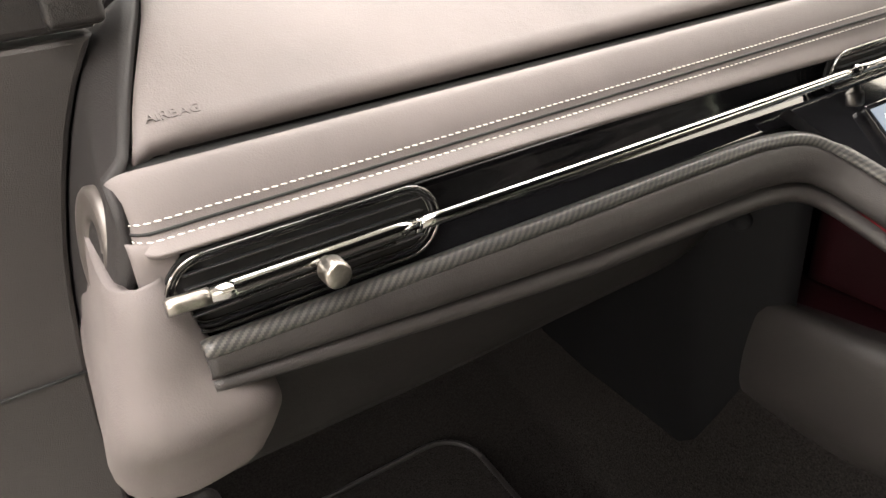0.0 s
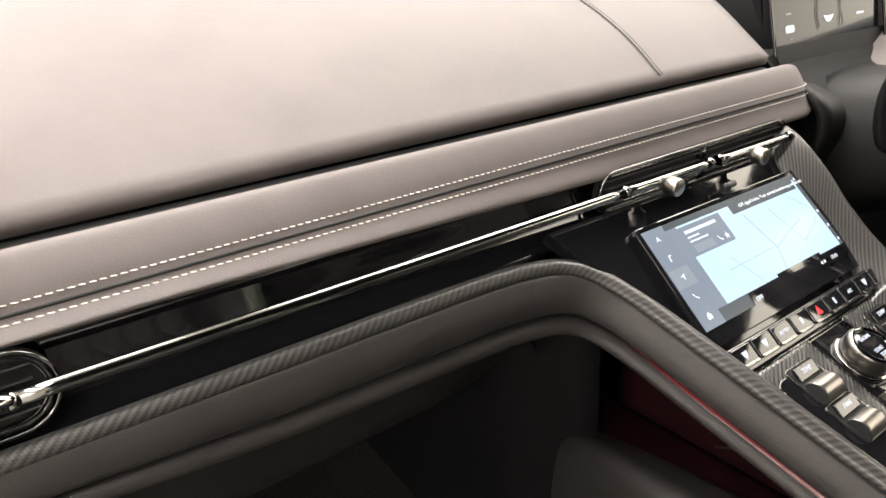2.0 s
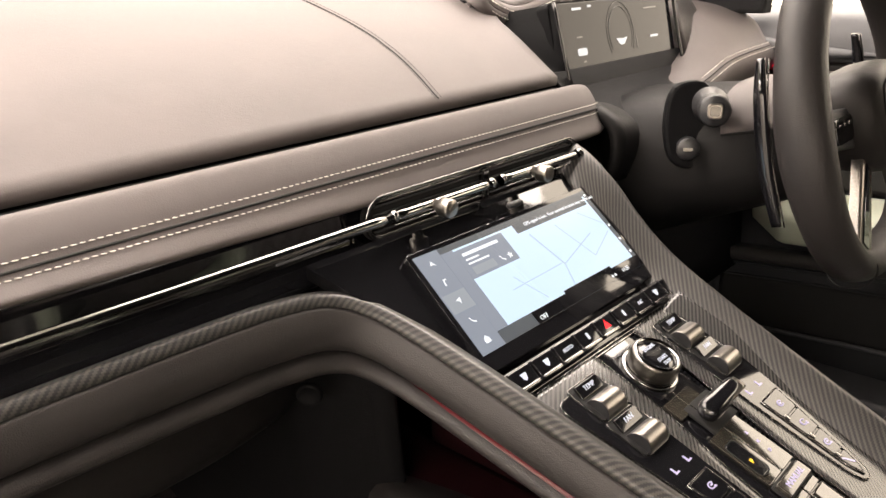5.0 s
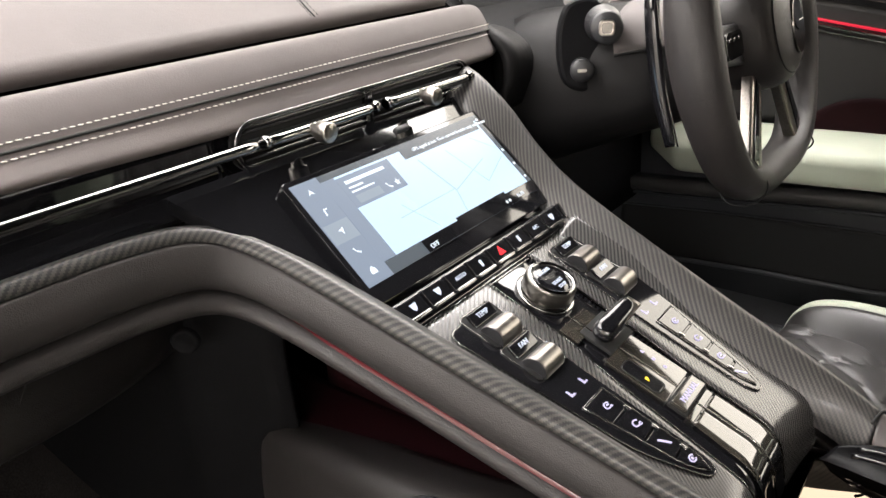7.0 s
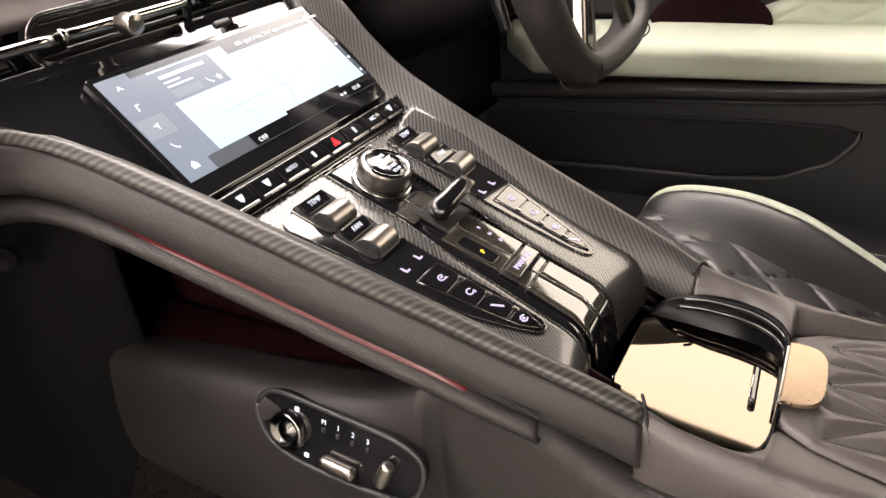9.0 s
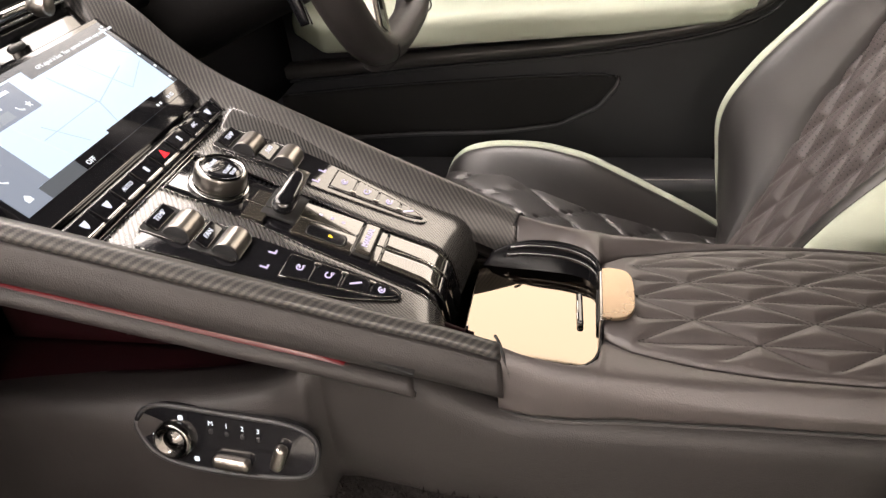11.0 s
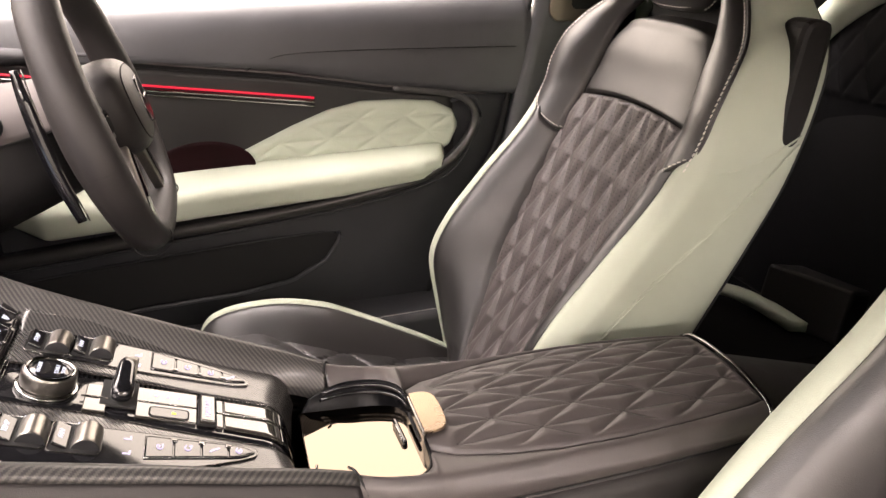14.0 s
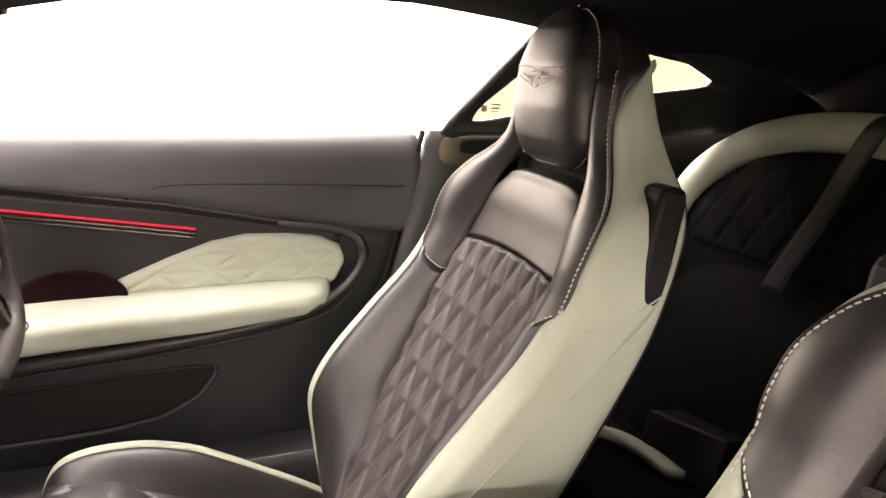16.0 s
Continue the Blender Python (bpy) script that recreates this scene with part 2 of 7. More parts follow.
def swept(name, path, section, mat, parent=None, label="", wrap=True, caps=True, up=(0, 0, 1), scale=None, n=None, kind="", smooth=True):
    """A section (outward, upward) carried along a path; outward is to the right of the way."""
    p = curve(path, n) if n else np.array(path, float)
    p, t, u, w = frames_along(p, up)
    s = np.array(section, float)
    rows = []
    for i in range(len(p)):
        k = 1.0 if scale is None else np.interp(i / (len(p) - 1), np.linspace(0, 1, len(scale)), scale)
        rows.append([p[i] + k * (a * u[i] + b * w[i]) for a, b in s])
    return sheet(name, rows, mat, parent, label, wrap=wrap, caps=caps, kind=kind, smooth=smooth)


def ring_section(r, n=12, flat=1.0):
    return [(r * math.cos(2 * math.pi * k / n), flat * r * math.sin(2 * math.pi * k / n)) for k in range(n)]


def tube(name, path, r, mat, parent=None, label="", n=None, sides=12, up=(0, 0, 1), kind="", flat=1.0, scale=None):
    return swept(name, path, ring_section(r, sides, flat), mat, parent, label, up=up, n=n, kind=kind, scale=scale)


def block(name, size, mat, parent=None, label="", m=None, bevel=0.002, segs=2, smooth=True, kind=""):
    """A box of that size about m, with rounded edges."""
    bm = bmesh.new()
    bmesh.ops.create_cube(bm, size=1.0)
    bmesh.ops.scale(bm, vec=size, verts=bm.verts)
    if bevel:
        bmesh.ops.bevel(bm, geom=bm.edges[:], offset=min(bevel, 0.45 * min(size)), segments=segs, affect="EDGES", profile=0.5)
    if m is not None:
        bmesh.ops.transform(bm, matrix=m, verts=bm.verts)
    ob = part(name, bm, mat, parent, label, smooth=False, kind=kind)
    if smooth and bevel:
        for poly in ob.data.polygons:
            poly.use_smooth = True
        mod = ob.modifiers.new("normals", "WEIGHTED_NORMAL")
        mod.keep_sharp = True
    return ob


def turned(name, profile, mat, parent=None, label="", m=None, sides=32, kind="", wobble=None):
    """A body of revolution about z from (radius, height) pairs."""
    verts, faces = [], []
    for k in range(sides):
        a = 2 * math.pi * k / sides
        for i, (r, h) in enumerate(profile):
            rr = r + (wobble(k, i) if wobble else 0)
            verts.append(Vector((rr * math.cos(a), rr * math.sin(a), h)))
    n = len(profile)
    for k in range(sides):
        for i in range(n - 1):
            a, b = k * n + i, ((k + 1) % sides) * n + i
            faces.append((a, b, b + 1, a + 1))
    if m is not None:
        verts = [m @ v for v in verts]
    return arrays(name, verts, faces, mat, parent, label, kind=kind)


def slab(name, outline, m, depth, mat, parent=None, label="", bevel=0.0, kind="", smooth=False):
    """A flat piece with that outline in m's xy plane; its top lies at m's z = 0 and it goes down by depth."""
    bm = bmesh.new()
    vs = [bm.verts.new((x, y, 0)) for x, y in outline]
    f = bm.faces.new(vs)
    bm.normal_update()
    if f.normal.z < 0:
        f.normal_flip()
    res = bmesh.ops.extrude_face_region(bm, geom=[f])
    low = [v for v in res["geom"] if isinstance(v, bmesh.types.BMVert)]
    top_face = [g for g in res["geom"] if isinstance(g, bmesh.types.BMFace)][0]
    bmesh.ops.translate(bm, vec=(0, 0, depth), verts=low)
    bmesh.ops.recalc_face_normals(bm, faces=bm.faces[:])
    if bevel:
        top = [e for e in bm.edges if all(abs(v.co.z - depth) < 1e-7 for v in e.verts)]
        bmesh.ops.bevel(bm, geom=top, offset=bevel, segments=2, affect="EDGES", profile=0.5)
    bmesh.ops.translate(bm, vec=(0, 0, -depth), verts=bm.verts)
    bmesh.ops.transform(bm, matrix=m, verts=bm.verts)
    return part(name, bm, mat, parent, label, smooth=smooth, kind=kind)


def rounded(w, h, r, n=5, cx=0.0, cy=0.0):
    pts = []
    for sx, sy, a0 in ((1, 1, 0), (-1, 1, 90), (-1, -1, 180), (1, -1, 270)):
        for k in range(n + 1):
            a = radians(a0 + 90 * k / n)
            pts.append((cx + sx * (w / 2 - r) + r * math.cos(a), cy + sy * (h / 2 - r) + r * math.sin(a)))
    return pts


def lettering(name, text, m, size, mat, parent=None, depth=0.0002, align="CENTER"):
    data = bpy.data.curves.new(name, "FONT")
    data.body, data.size, data.extrude, data.align_x, data.align_y = text, size, depth, align, "CENTER"
    data.resolution_u = 2
    tmp = bpy.data.objects.new(name, data)
    scene.collection.objects.link(tmp)
    me = bpy.data.meshes.new_from_object(tmp.evaluated_get(bpy.context.evaluated_depsgraph_get()))
    bpy.data.objects.remove(tmp)
    bpy.data.curves.remove(data)
    me.transform(m)
    me.materials.clear()
    return link_mesh(name, me, mat, parent)


def stitch_row(name, path, up, mat, parent, pitch=0.0055, length=0.0039, r=0.00042, n=400):
    """A row of stitches, each a small capsule, along a line; up gives the surface's normal."""
    p = curve(path, n)
    arc = np.r_[0, np.cumsum(np.linalg.norm(np.diff(p, axis=0), axis=1))]
    verts, faces = [], []
    count = int(arc[-1] / pitch)
    for k in range(count):
        a0, a1 = k * pitch, k * pitch + length
        a = np.array([np.interp(a0, arc, p[:, j]) for j in range(3)])
        b = np.array([np.interp(a1, arc, p[:, j]) for j in range(3)])
        t = (b - a) / np.linalg.norm(b - a)
        s = np.cross(t, np.array(up, float))
        s /= np.linalg.norm(s)
        w = np.cross(s, t)
        base = len(verts)
        b = b + s * r * 0.9
        for q, rr in ((a, 0.35), (a + (b - a) * 0.2, 1), (a + (b - a) * 0.8, 1), (b, 0.35)):
            for j in range(6):
                th = 2 * math.pi * j / 6
                verts.append(q + rr * r * (math.cos(th) * s + math.sin(th) * w))
        for i in range(3):
            for j in range(6):
                x, y = base + 6 * i + j, base + 6 * i + (j + 1) % 6
                faces.append((x, y, y + 6, x + 6))
        faces.append(tuple(base + j for j in range(6))[::-1])
        faces.append(tuple(base + 18 + j for j in range(6)))
    return arrays(name, verts, faces, mat, parent, kind="stuff")


def ramp(x, xs, ys):
    return float(np.interp(x, xs, ys))



# ---- cabin shell ----
def plane_pt(a, b, h=0.0):
    """A point of the console's sloping face: a to the right, b down and rearwards, h above."""
    return Vector((a, -0.101 - 0.932 * b - 0.363 * h, 0.523 - 0.363 * b + 0.932 * h))


CONSOLE_M = Matrix(((1, 0, 0, 0), (0, 0.932, -0.363, -0.101), (0, 0.363, 0.932, 0.523), (0, 0, 0, 1)))
_c = 0.096
SCREEN_M = Matrix(((1, 0, 0, 0), (0, 0.75, -0.6614, 0.0), (0, 0.6614, 0.75, 0.600), (0, 0, 0, 1)))


def on_console(a, b, h=0.0):
    """A frame on the console's face: x right, y forwards along the slope, z off it."""
    return CONSOLE_M @ Matrix.Translation((a, -b, h))


def on_screen(a, b, h=0.0):
    """A frame on the display's face, b down from its top edge."""
    return SCREEN_M @ Matrix.Translation((a, -b, h))


# floor, tunnel and bulkhead
floor_rows = []
for y in np.linspace(0.75, -1.6, 60):
    z_l = ramp(y, [-1.6, -1.1, -0.9, 0.05, 0.3, 0.5, 0.75], [0.1, 0.02, -0.05, -0.05, 0.0, 0.1, 0.4])
    row = []
    for x in np.linspace(-0.8, 0.8, 90):
        rise = max(0.0, min(1.0, (0.185 - abs(x)) / 0.06))
        rise = rise * rise * (3 - 2 * rise)
        bump = 0.0016 * noise.noise((x * 40, y * 40, 0))
        row.append((x, y, z_l + rise * (0.29 - z_l) + bump))
    floor_rows.append(row)
tagged(sheet("floor", floor_rows, CARPET, flip=True, thick=0.012), "black cut-pile carpet over floor and tunnel", "carpet", "", "structure")


def fuzz(name, x0, x1, y0, y1, zf, count, mat, parent=None):
    """Short upright carpet tufts over a patch of floor."""
    rng = random.Random(5)
    verts, faces = [], []
    for _ in range(count):
        x, y = rng.uniform(x0, x1), rng.uniform(y0, y1)
        z = zf(x, y)
        dx, dy, r = rng.gauss(0, 0.002), rng.gauss(0, 0.002), rng.uniform(0.0005, 0.0011)
        a = rng.uniform(0, 6.28)
        k = len(verts)
        for j in range(3):
            verts.append((x + r * math.cos(a + 2.1 * j), y + r * math.sin(a + 2.1 * j), z - 0.001))
        verts.append((x + dx, y + dy, z + rng.uniform(0.003, 0.006)))
        faces += [(k, k + 1, k + 3), (k + 1, k + 2, k + 3), (k + 2, k, k + 3)]
    return arrays(name, verts, faces, mat, parent, smooth=False, kind="stuff")


def floor_z(x, y):
    z_l = ramp(y, [-1.6, -1.1, -0.9, 0.05, 0.3, 0.5, 0.75], [0.1, 0.02, -0.05, -0.05, 0.0, 0.1, 0.4])
    rise = max(0.0, min(1.0, (0.185 - abs(x)) / 0.06))
    return z_l + rise * rise * (3 - 2 * rise) * (0.29 - z_l)


tagged(fuzz("carpet_pile", -0.5, -0.12, -0.65, 0.35, floor_z, 26000, CARPET), "black speckled carpet pile of the footwell", "carpet", "", "stuff")

# passenger floor mat with a bound edge
mat_thing = empty("floor_mat", "black carpet floor mat with a bound edge in the footwell", "floor mat", at=(-0.5, 0.1, -0.04))
mat_out = rounded(0.40, 0.62, 0.06, 6)
slab("mat_carpet", mat_out, pose(-0.53, 0.08, 0.004, 9), 0.012, CARPET, mat_thing)
mat_path = [pose(-0.53, 0.08, 0.004, 9) @ Vector((x, y, 0)) for x, y in mat_out]
tube("binding", mat_path + [mat_path[0]], 0.0045, DEEP2, mat_thing, "grey leather edge binding", sides=8)

# bulkhead closing the footwells
tagged(block("wall_firewall", (1.7, 0.03, 0.75), CARPET, m=pose(0, 0.66, 0.42), bevel=0), "dark carpeted bulkhead behind the dashboard", "wall", "", "structure")

# ---- dashboard ----
dash = empty("dashboard", "charcoal leather dashboard with white twin stitching and carbon lip", "dashboard", at=(-0.25, 0.15, 0.45))
XL, XR = -0.742, 0.222




# upper pad
top_prof = curve([(0.0890, 0.6915), (0.0852, 0.6955), (0.0862, 0.7005), (0.0935, 0.7052), (0.15, 0.742), (0.22, 0.778), (0.30, 0.806), (0.42, 0.824), (0.60, 0.828), (0.78, 0.815)], 60)
pad_z = lambda y: float(np.interp(y, [p[0] for p in top_prof[1:]], [p[1] for p in top_prof[1:]]))
rows = []
for x in np.r_[XL + 0.003, XL + 0.005, XL + 0.009, XL + 0.016, np.linspace(XL + 0.03, 0.21, 60)]:
    d = max(0.0, min(1.0, (x - XL - 0.003) / 0.022))
    drop = 0.014 * (1 - math.sqrt(max(0.0, 1 - (1 - d) ** 2)))
    row = []
    for y, z in top_prof:
        k = max(0.0, min(1.0, (-0.45 - x) / 0.29))
        k2 = max(0.0, (x + 0.1) / 0.31)
        row.append((x + k2 * ramp(y, [0.08, 0.13, 0.185, 0.24, 0.335, 0.5, 0.78], [-0.007, 0.0, 0.012, 0.046, 0.112, 0.2, 0.3]) + k * ramp(y, [0.08, 0.107, 0.123, 0.148, 0.179, 0.3, 0.5, 0.78], [0.010, 0.021, 0.028, 0.041, 0.056, 0.1, 0.12, 0.13]), y, z - drop))
    rows.append(row)
sheet("top_pad", rows, LEATHER, dash, "smooth charcoal leather upper pad", thick=-0.02)
# driver's side of the upper pad, forward of the instrument hood
rows = [[(x, y, z) for y, z in curve([(0.30, 0.76), (0.36, 0.79), (0.5, 0.81), (0.78, 0.80)], 20)] for x in np.linspace(0.3, 0.78, 20)]
sheet("top_pad", rows, LEATHER, dash, thick=-0.02)
# cross seam on the pad, a double sewn line that curves towards the speaker
seam = [(ramp(y, [0.083, 0.12, 0.15, 0.18, 0.21, 0.24, 0.275], [0.012, 0.0172, 0.0182, 0.0162, 0.0105, 0.004, -0.003]), y, pad_z(y) - 0.0002) for y in np.linspace(0.0905, 0.279, 16)]
stitch_row("seam_stitching", [(x - 0.004, y, z + 0.0012) for x, y, z in seam], (0, -0.5, 1), THREAD_DARK, dash, pitch=0.005)
stitch_row("seam_stitching", [(x + 0.004, y, z + 0.0012) for x, y, z in seam], (0, -0.5, 1), THREAD_DARK, dash, pitch=0.005)
tube("seam", [(x, y, z) for x, y, z in seam], 0.0010, SLOT, dash, n=40, sides=6)
# near-black strip that paints the shade between the pad and the roll
swept("pad_gap_shade", [(XL + 0.005, 0.083, 0.691), (0.2, 0.083, 0.691)], [(-0.008, -0.012), (0.008, -0.012), (0.008, -0.005), (-0.008, -0.002)], SLOT, dash, n=30)

# padded roll
roll_prof = curve([(0.0775, 0.680), (0.0762, 0.6875), (0.0715, 0.6922), (0.064, 0.690), (0.054, 0.6785), (0.0475, 0.667), (0.042, 0.656), (0.036, 0.646), (0.0355, 0.6405), (0.044, 0.636)], 44)
cy, cz = 0.075, 0.655
rows = []
xs = np.r_[XL - 0.002 + 0.014 * (1 - np.cos(np.linspace(0, math.pi / 2, 12))), np.linspace(-0.725, 0.20, 70), 0.2 + 0.060 * np.sin(np.linspace(0.08, math.pi / 2, 18))]
for x in xs:
    if x < XL + 0.012:
        k = math.sqrt(max(0.0, 1 - ((XL + 0.012 - x) / 0.0141) ** 2))
    elif x > 0.2:
        k = math.sqrt(max(0.0, 1 - ((x - 0.2) / 0.0602) ** 2))
    else:
        k = 1.0
    k = 0.25 + 0.75 * k
    rise = ramp(x, [-0.74, -0.5, -0.1, 0.2], [0.015, 0.013, 0.001, 0.0])
    rows.append([(x, cy + (y - cy) * k + 0.012 * max(0.0, (x - 0.2) / 0.06) ** 2, cz + (z - cz) * (0.8 + 0.2 * k if x < 0 else 0.3 + 0.7 * k) + rise * max(0.0, min(1.0, (0.662 - z) / 0.02))) for y, z in roll_prof])
sheet("padded_roll", rows, LEATHER, dash, "rounded charcoal leather roll")
# sewn groove with a row of white thread on both sides


def along_roll(y, z, lift=0.0):
    pts = []
    for x in np.r_[xs[2:12:3], xs[14:-2:3]]:
        if x < XL + 0.012:
            k = math.sqrt(max(0.0, 1 - ((XL + 0.012 - x) / 0.0141) ** 2))
        elif x > 0.2:
            k = math.sqrt(max(0.0, 1 - ((x - 0.2) / 0.0602) ** 2))
        else:
            k = 1.0
        k = 0.25 + 0.75 * k
        pts.append((x, cy + (y - cy) * k + 0.012 * max(0.0, (x - 0.2) / 0.06) ** 2 - lift * 0.8 - 0.0012 * max(0.0, min(1.0, (x + 0.3) / 0.25)), cz + (z - cz) * (0.8 + 0.2 * k if x < 0 else 0.3 + 0.7 * k) + lift * 0.5 + 0.0007 * max(0.0, min(1.0, (x + 0.3) / 0.25))))
    return pts


tube("stitch_groove", along_roll(0.0468, 0.6652), 0.0011, SLOT, dash, n=160, sides=6)
stitch_row("roll_stitching", along_roll(0.0495, 0.6702, 0.0008), (0, -0.8, 0.5), THREAD, dash, n=700)
stitch_row("roll_stitching", along_roll(0.0448, 0.6612, 0.0008), (0, -0.8, 0.5), THREAD, dash, n=700)

# gloss black fascia band behind the rod
rows = []
for x in np.linspace(-0.738, 0.175, 60):
    rows.append([(x, y, z) for y, z in curve([(0.050, 0.664), (0.048, 0.645), (0.0475, 0.625), (0.0455, 0.611), (0.039, 0.6015), (0.033, 0.594)], 16)])
sheet("fascia", rows, GLOSS, dash, "piano black fascia band", thick=0.006)

# lower shelf edge: carbon lip, soft band and lower roll, turning down along the console
rail_l = [(-0.726, 0.020, 0.606), (-0.68, 0.020, 0.605), (-0.5, 0.020, 0.603), (-0.3, 0.019, 0.602), (-0.235, 0.016, 0.600), (-0.20, 0.008, 0.596), (-0.178, -0.008, 0.586), (-0.163, -0.035, 0.571), (-0.150, -0.08, 0.549), (-0.136, -0.15, 0.519), (-0.128, -0.2, 0.499), (-0.120, -0.25, 0.480), (-0.111, -0.30, 0.459), (-0.102, -0.35, 0.439), (-0.095, -0.386, 0.422)]
rail_r = [(0.158, 0.030, 0.640), (0.156, 0.010, 0.630), (0.155, -0.02, 0.605), (0.152, -0.05, 0.575), (0.147, -0.09, 0.545), (0.138, -0.15, 0.516), (0.130, -0.2, 0.495), (0.121, -0.25, 0.475), (0.112, -0.30, 0.456), (0.102, -0.35, 0.437), (0.095, -0.386, 0.421)]
carbon_sec = [(-0.037, -0.032), (-0.032, -0.023), (-0.020, -0.0085), (-0.006, 0.0), (0.0, 0.0), (0.004, -0.003), (0.006, -0.008)]
carbon_tail = [(-0.022, -0.037), (-0.019, -0.025), (-0.013, -0.007), (-0.005, 0.0), (0.0, 0.0), (0.004, -0.003), (0.006, -0.008)]
band_sec = curve([(0.0055, -0.0085), (0.008, -0.0115), (0.013, -0.024), (0.013, -0.036), (0.008, -0.043), (0.001, -0.044)], 16)
lip_sec = curve([(0.000, -0.045), (0.008, -0.046), (0.0135, -0.051), (0.0135, -0.058), (0.007, -0.063), (-0.006, -0.064)], 14)
sc = [0.48, 0.71, 0.90, 0.97, 1.0, 1.0, 1.0, 1.0]
sc_lip = [0.86, 0.88, 0.92, 0.97, 1.0, 1.0, 1.0, 1.0]
pl_ = curve(rail_l, 170)


def rail_part(name, path, sec, mat, parent, label="", side=1, scale=None, stop=None, start=0, tail=None):
    p, t, u, w = frames_along(path)
    u = u * side
    s = np.array(sec, float)
    rows = []
    for i in range(start, len(p) if stop is None else stop):
        k = 1.0 if scale is None else np.interp(i / (len(p) - 1), np.linspace(0, 1, len(scale)), scale)
        z = np.array((0, 0, 1.0))
        f = u[i].copy()
        f[2] = 0
        f /= np.linalg.norm(f)
        q = 0.0 if tail is None else max(0.0, min(1.0, (i / (len(p) - 1) - 0.80) / 0.15))
        now = s if tail is None else s * (1 - q) + np.array(tail, float) * q
        rows.append([p[i] + k * (a * f + b * z) for a, b in now])
    return sheet(name, rows, mat, parent, label, thick=0.004 if side > 0 else -0.004)


rail_part("carbon_lip", pl_, carbon_sec, CARBON, dash, "woven carbon fibre lip", scale=sc_lip, tail=carbon_tail)
rail_part("soft_band", pl_, band_sec, LEATHER_LO, dash, "charcoal soft trim band, darkened for shade under the lip", scale=sc)
rail_part("lower_roll", pl_, lip_sec, LEATHER_LO, dash, "charcoal rounded lower edge, darkened for shade", scale=sc, stop=158)
pr_ = curve(rail_r, 120)
rail_part("carbon_lip", pr_, carbon_sec, CARBON, dash, "woven carbon fibre rail", side=-1, tail=carbon_tail)
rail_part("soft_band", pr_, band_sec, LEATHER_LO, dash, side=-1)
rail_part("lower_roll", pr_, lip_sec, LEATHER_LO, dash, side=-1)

# glovebox face below the shelf edge
rows = []
for x in np.linspace(-0.735, -0.13, 50):
    k = max(0.0, (x + 0.30) / 0.17)
    push = 0.05 * k * k
    zt = ramp(x, [-0.735, -0.57, -0.415, -0.30], [0.5765, 0.5615, 0.546, 0.543])
    prof = curve([(0.026 + push * 0.3, zt + 0.006), (0.036 + push, zt - 0.008), (0.058 + push, 0.5 * zt + 0.252), (0.071 + push, 0.488), (0.079 + push, 0.460), (0.098 + push, 0.450), (0.2 + push, 0.448)], 24)
    rows.append([(x, y, z) for y, z in prof])
sheet("glovebox", rows, DEEP2, dash, "dark soft-touch glovebox face", thick=0.012)
tube("glovebox_seam", [(-0.300, 0.054, 0.535), (-0.312, 0.068, 0.50), (-0.33, 0.079, 0.462)], 0.0008, DEEP2, dash, n=20, sides=6)
# footwell side of the tunnel, forward of the pocket
rows = []
for y in np.linspace(0.022, 0.62, 30):
    k = max(0.0, min(1.0, (y - 0.022) / 0.09))
    x0 = -0.120 - 0.045 * k
    rows.append([(x0 + 0.03 * (1 - j) ** 2, y + 0.012 * j, -0.04 + 0.585 * j) for j in np.linspace(0, 1, 16)])
sheet("tunnel_side", rows, DEEP, dash, "black trim of the tunnel side", thick=0.006, flip=True)
hook = turned("coat_hook", [(0.0, 0.003), (0.007, 0.003), (0.0095, 0.0055), (0.0115, 0.003), (0.012, 0.0)], DEEP, dash, "small round recessed hook", m=Matrix.Translation((-0.186, 0.068, 0.484)) @ Vector((-0.8, -0.6, -0.1)).to_track_quat("Z", "Y").to_matrix().to_4x4(), sides=24)

# passenger end of the dashboard: flared lower body and end panel
levels = [(0.640, 0.040, -0.7545, -0.737), (0.630, 0.034, -0.757, -0.735), (0.616, 0.029, -0.760, -0.731), (0.600, 0.0255, -0.764, -0.7275), (0.586, 0.023, -0.7685, -0.7215), (0.572, 0.0185, -0.772, -0.712), (0.562, 0.0165, -0.774, -0.703), (0.553, 0.0190, -0.776, -0.697), (0.545, 0.024, -0.778, -0.694), (0.530, 0.034, -0.7795, -0.693), (0.512, 0.043, -0.780, -0.698), (0.496, 0.050, -0.777, -0.706), (0.487, 0.062, -0.770, -0.714)]
rows = []
for z, y0, x0, x1 in levels:
    rows.append(curve([(x0 + 0.012, y0 + 0.16, z), (x0 + 0.003, y0 + 0.05, z), (x0 + 0.002, y0 + 0.014, z), (x0 + 0.32 * (x1 - x0), y0, z), (x0 + 0.74 * (x1 - x0), y0 + 0.001, z), (x1, y0 + 0.008, z), (x1 + 0.003, y0 + 0.05, z)], 36))
g = np.array(rows)
body_cols = rows = [curve(g[:, j], 90) for j in range(36)]
sheet("end_body", rows, LEATHER, dash, "charcoal leather dashboard end", thick=0.008, flip=True)
lo = lambda z: [np.interp(z, [l[0] for l in levels][::-1], [l[k] for l in levels][::-1]) for k in (1, 2, 3)]
y0, x0, x1 = lo(0.530)
tube("end_body_seam", [(p[0], p[1], p[2]) for p in [r[int(np.argmin(abs(r[:, 2] - 0.528)))] for r in body_cols[3:]]], 0.0017, SLOT, dash, n=40, sides=6)
tube("end_body_edge", [(lo(z)[2] + 0.003, lo(z)[0] + 0.024, z) for z in (0.545, 0.53, 0.51, 0.495)], 0.0016, LEATHER, dash, n=20, sides=6)
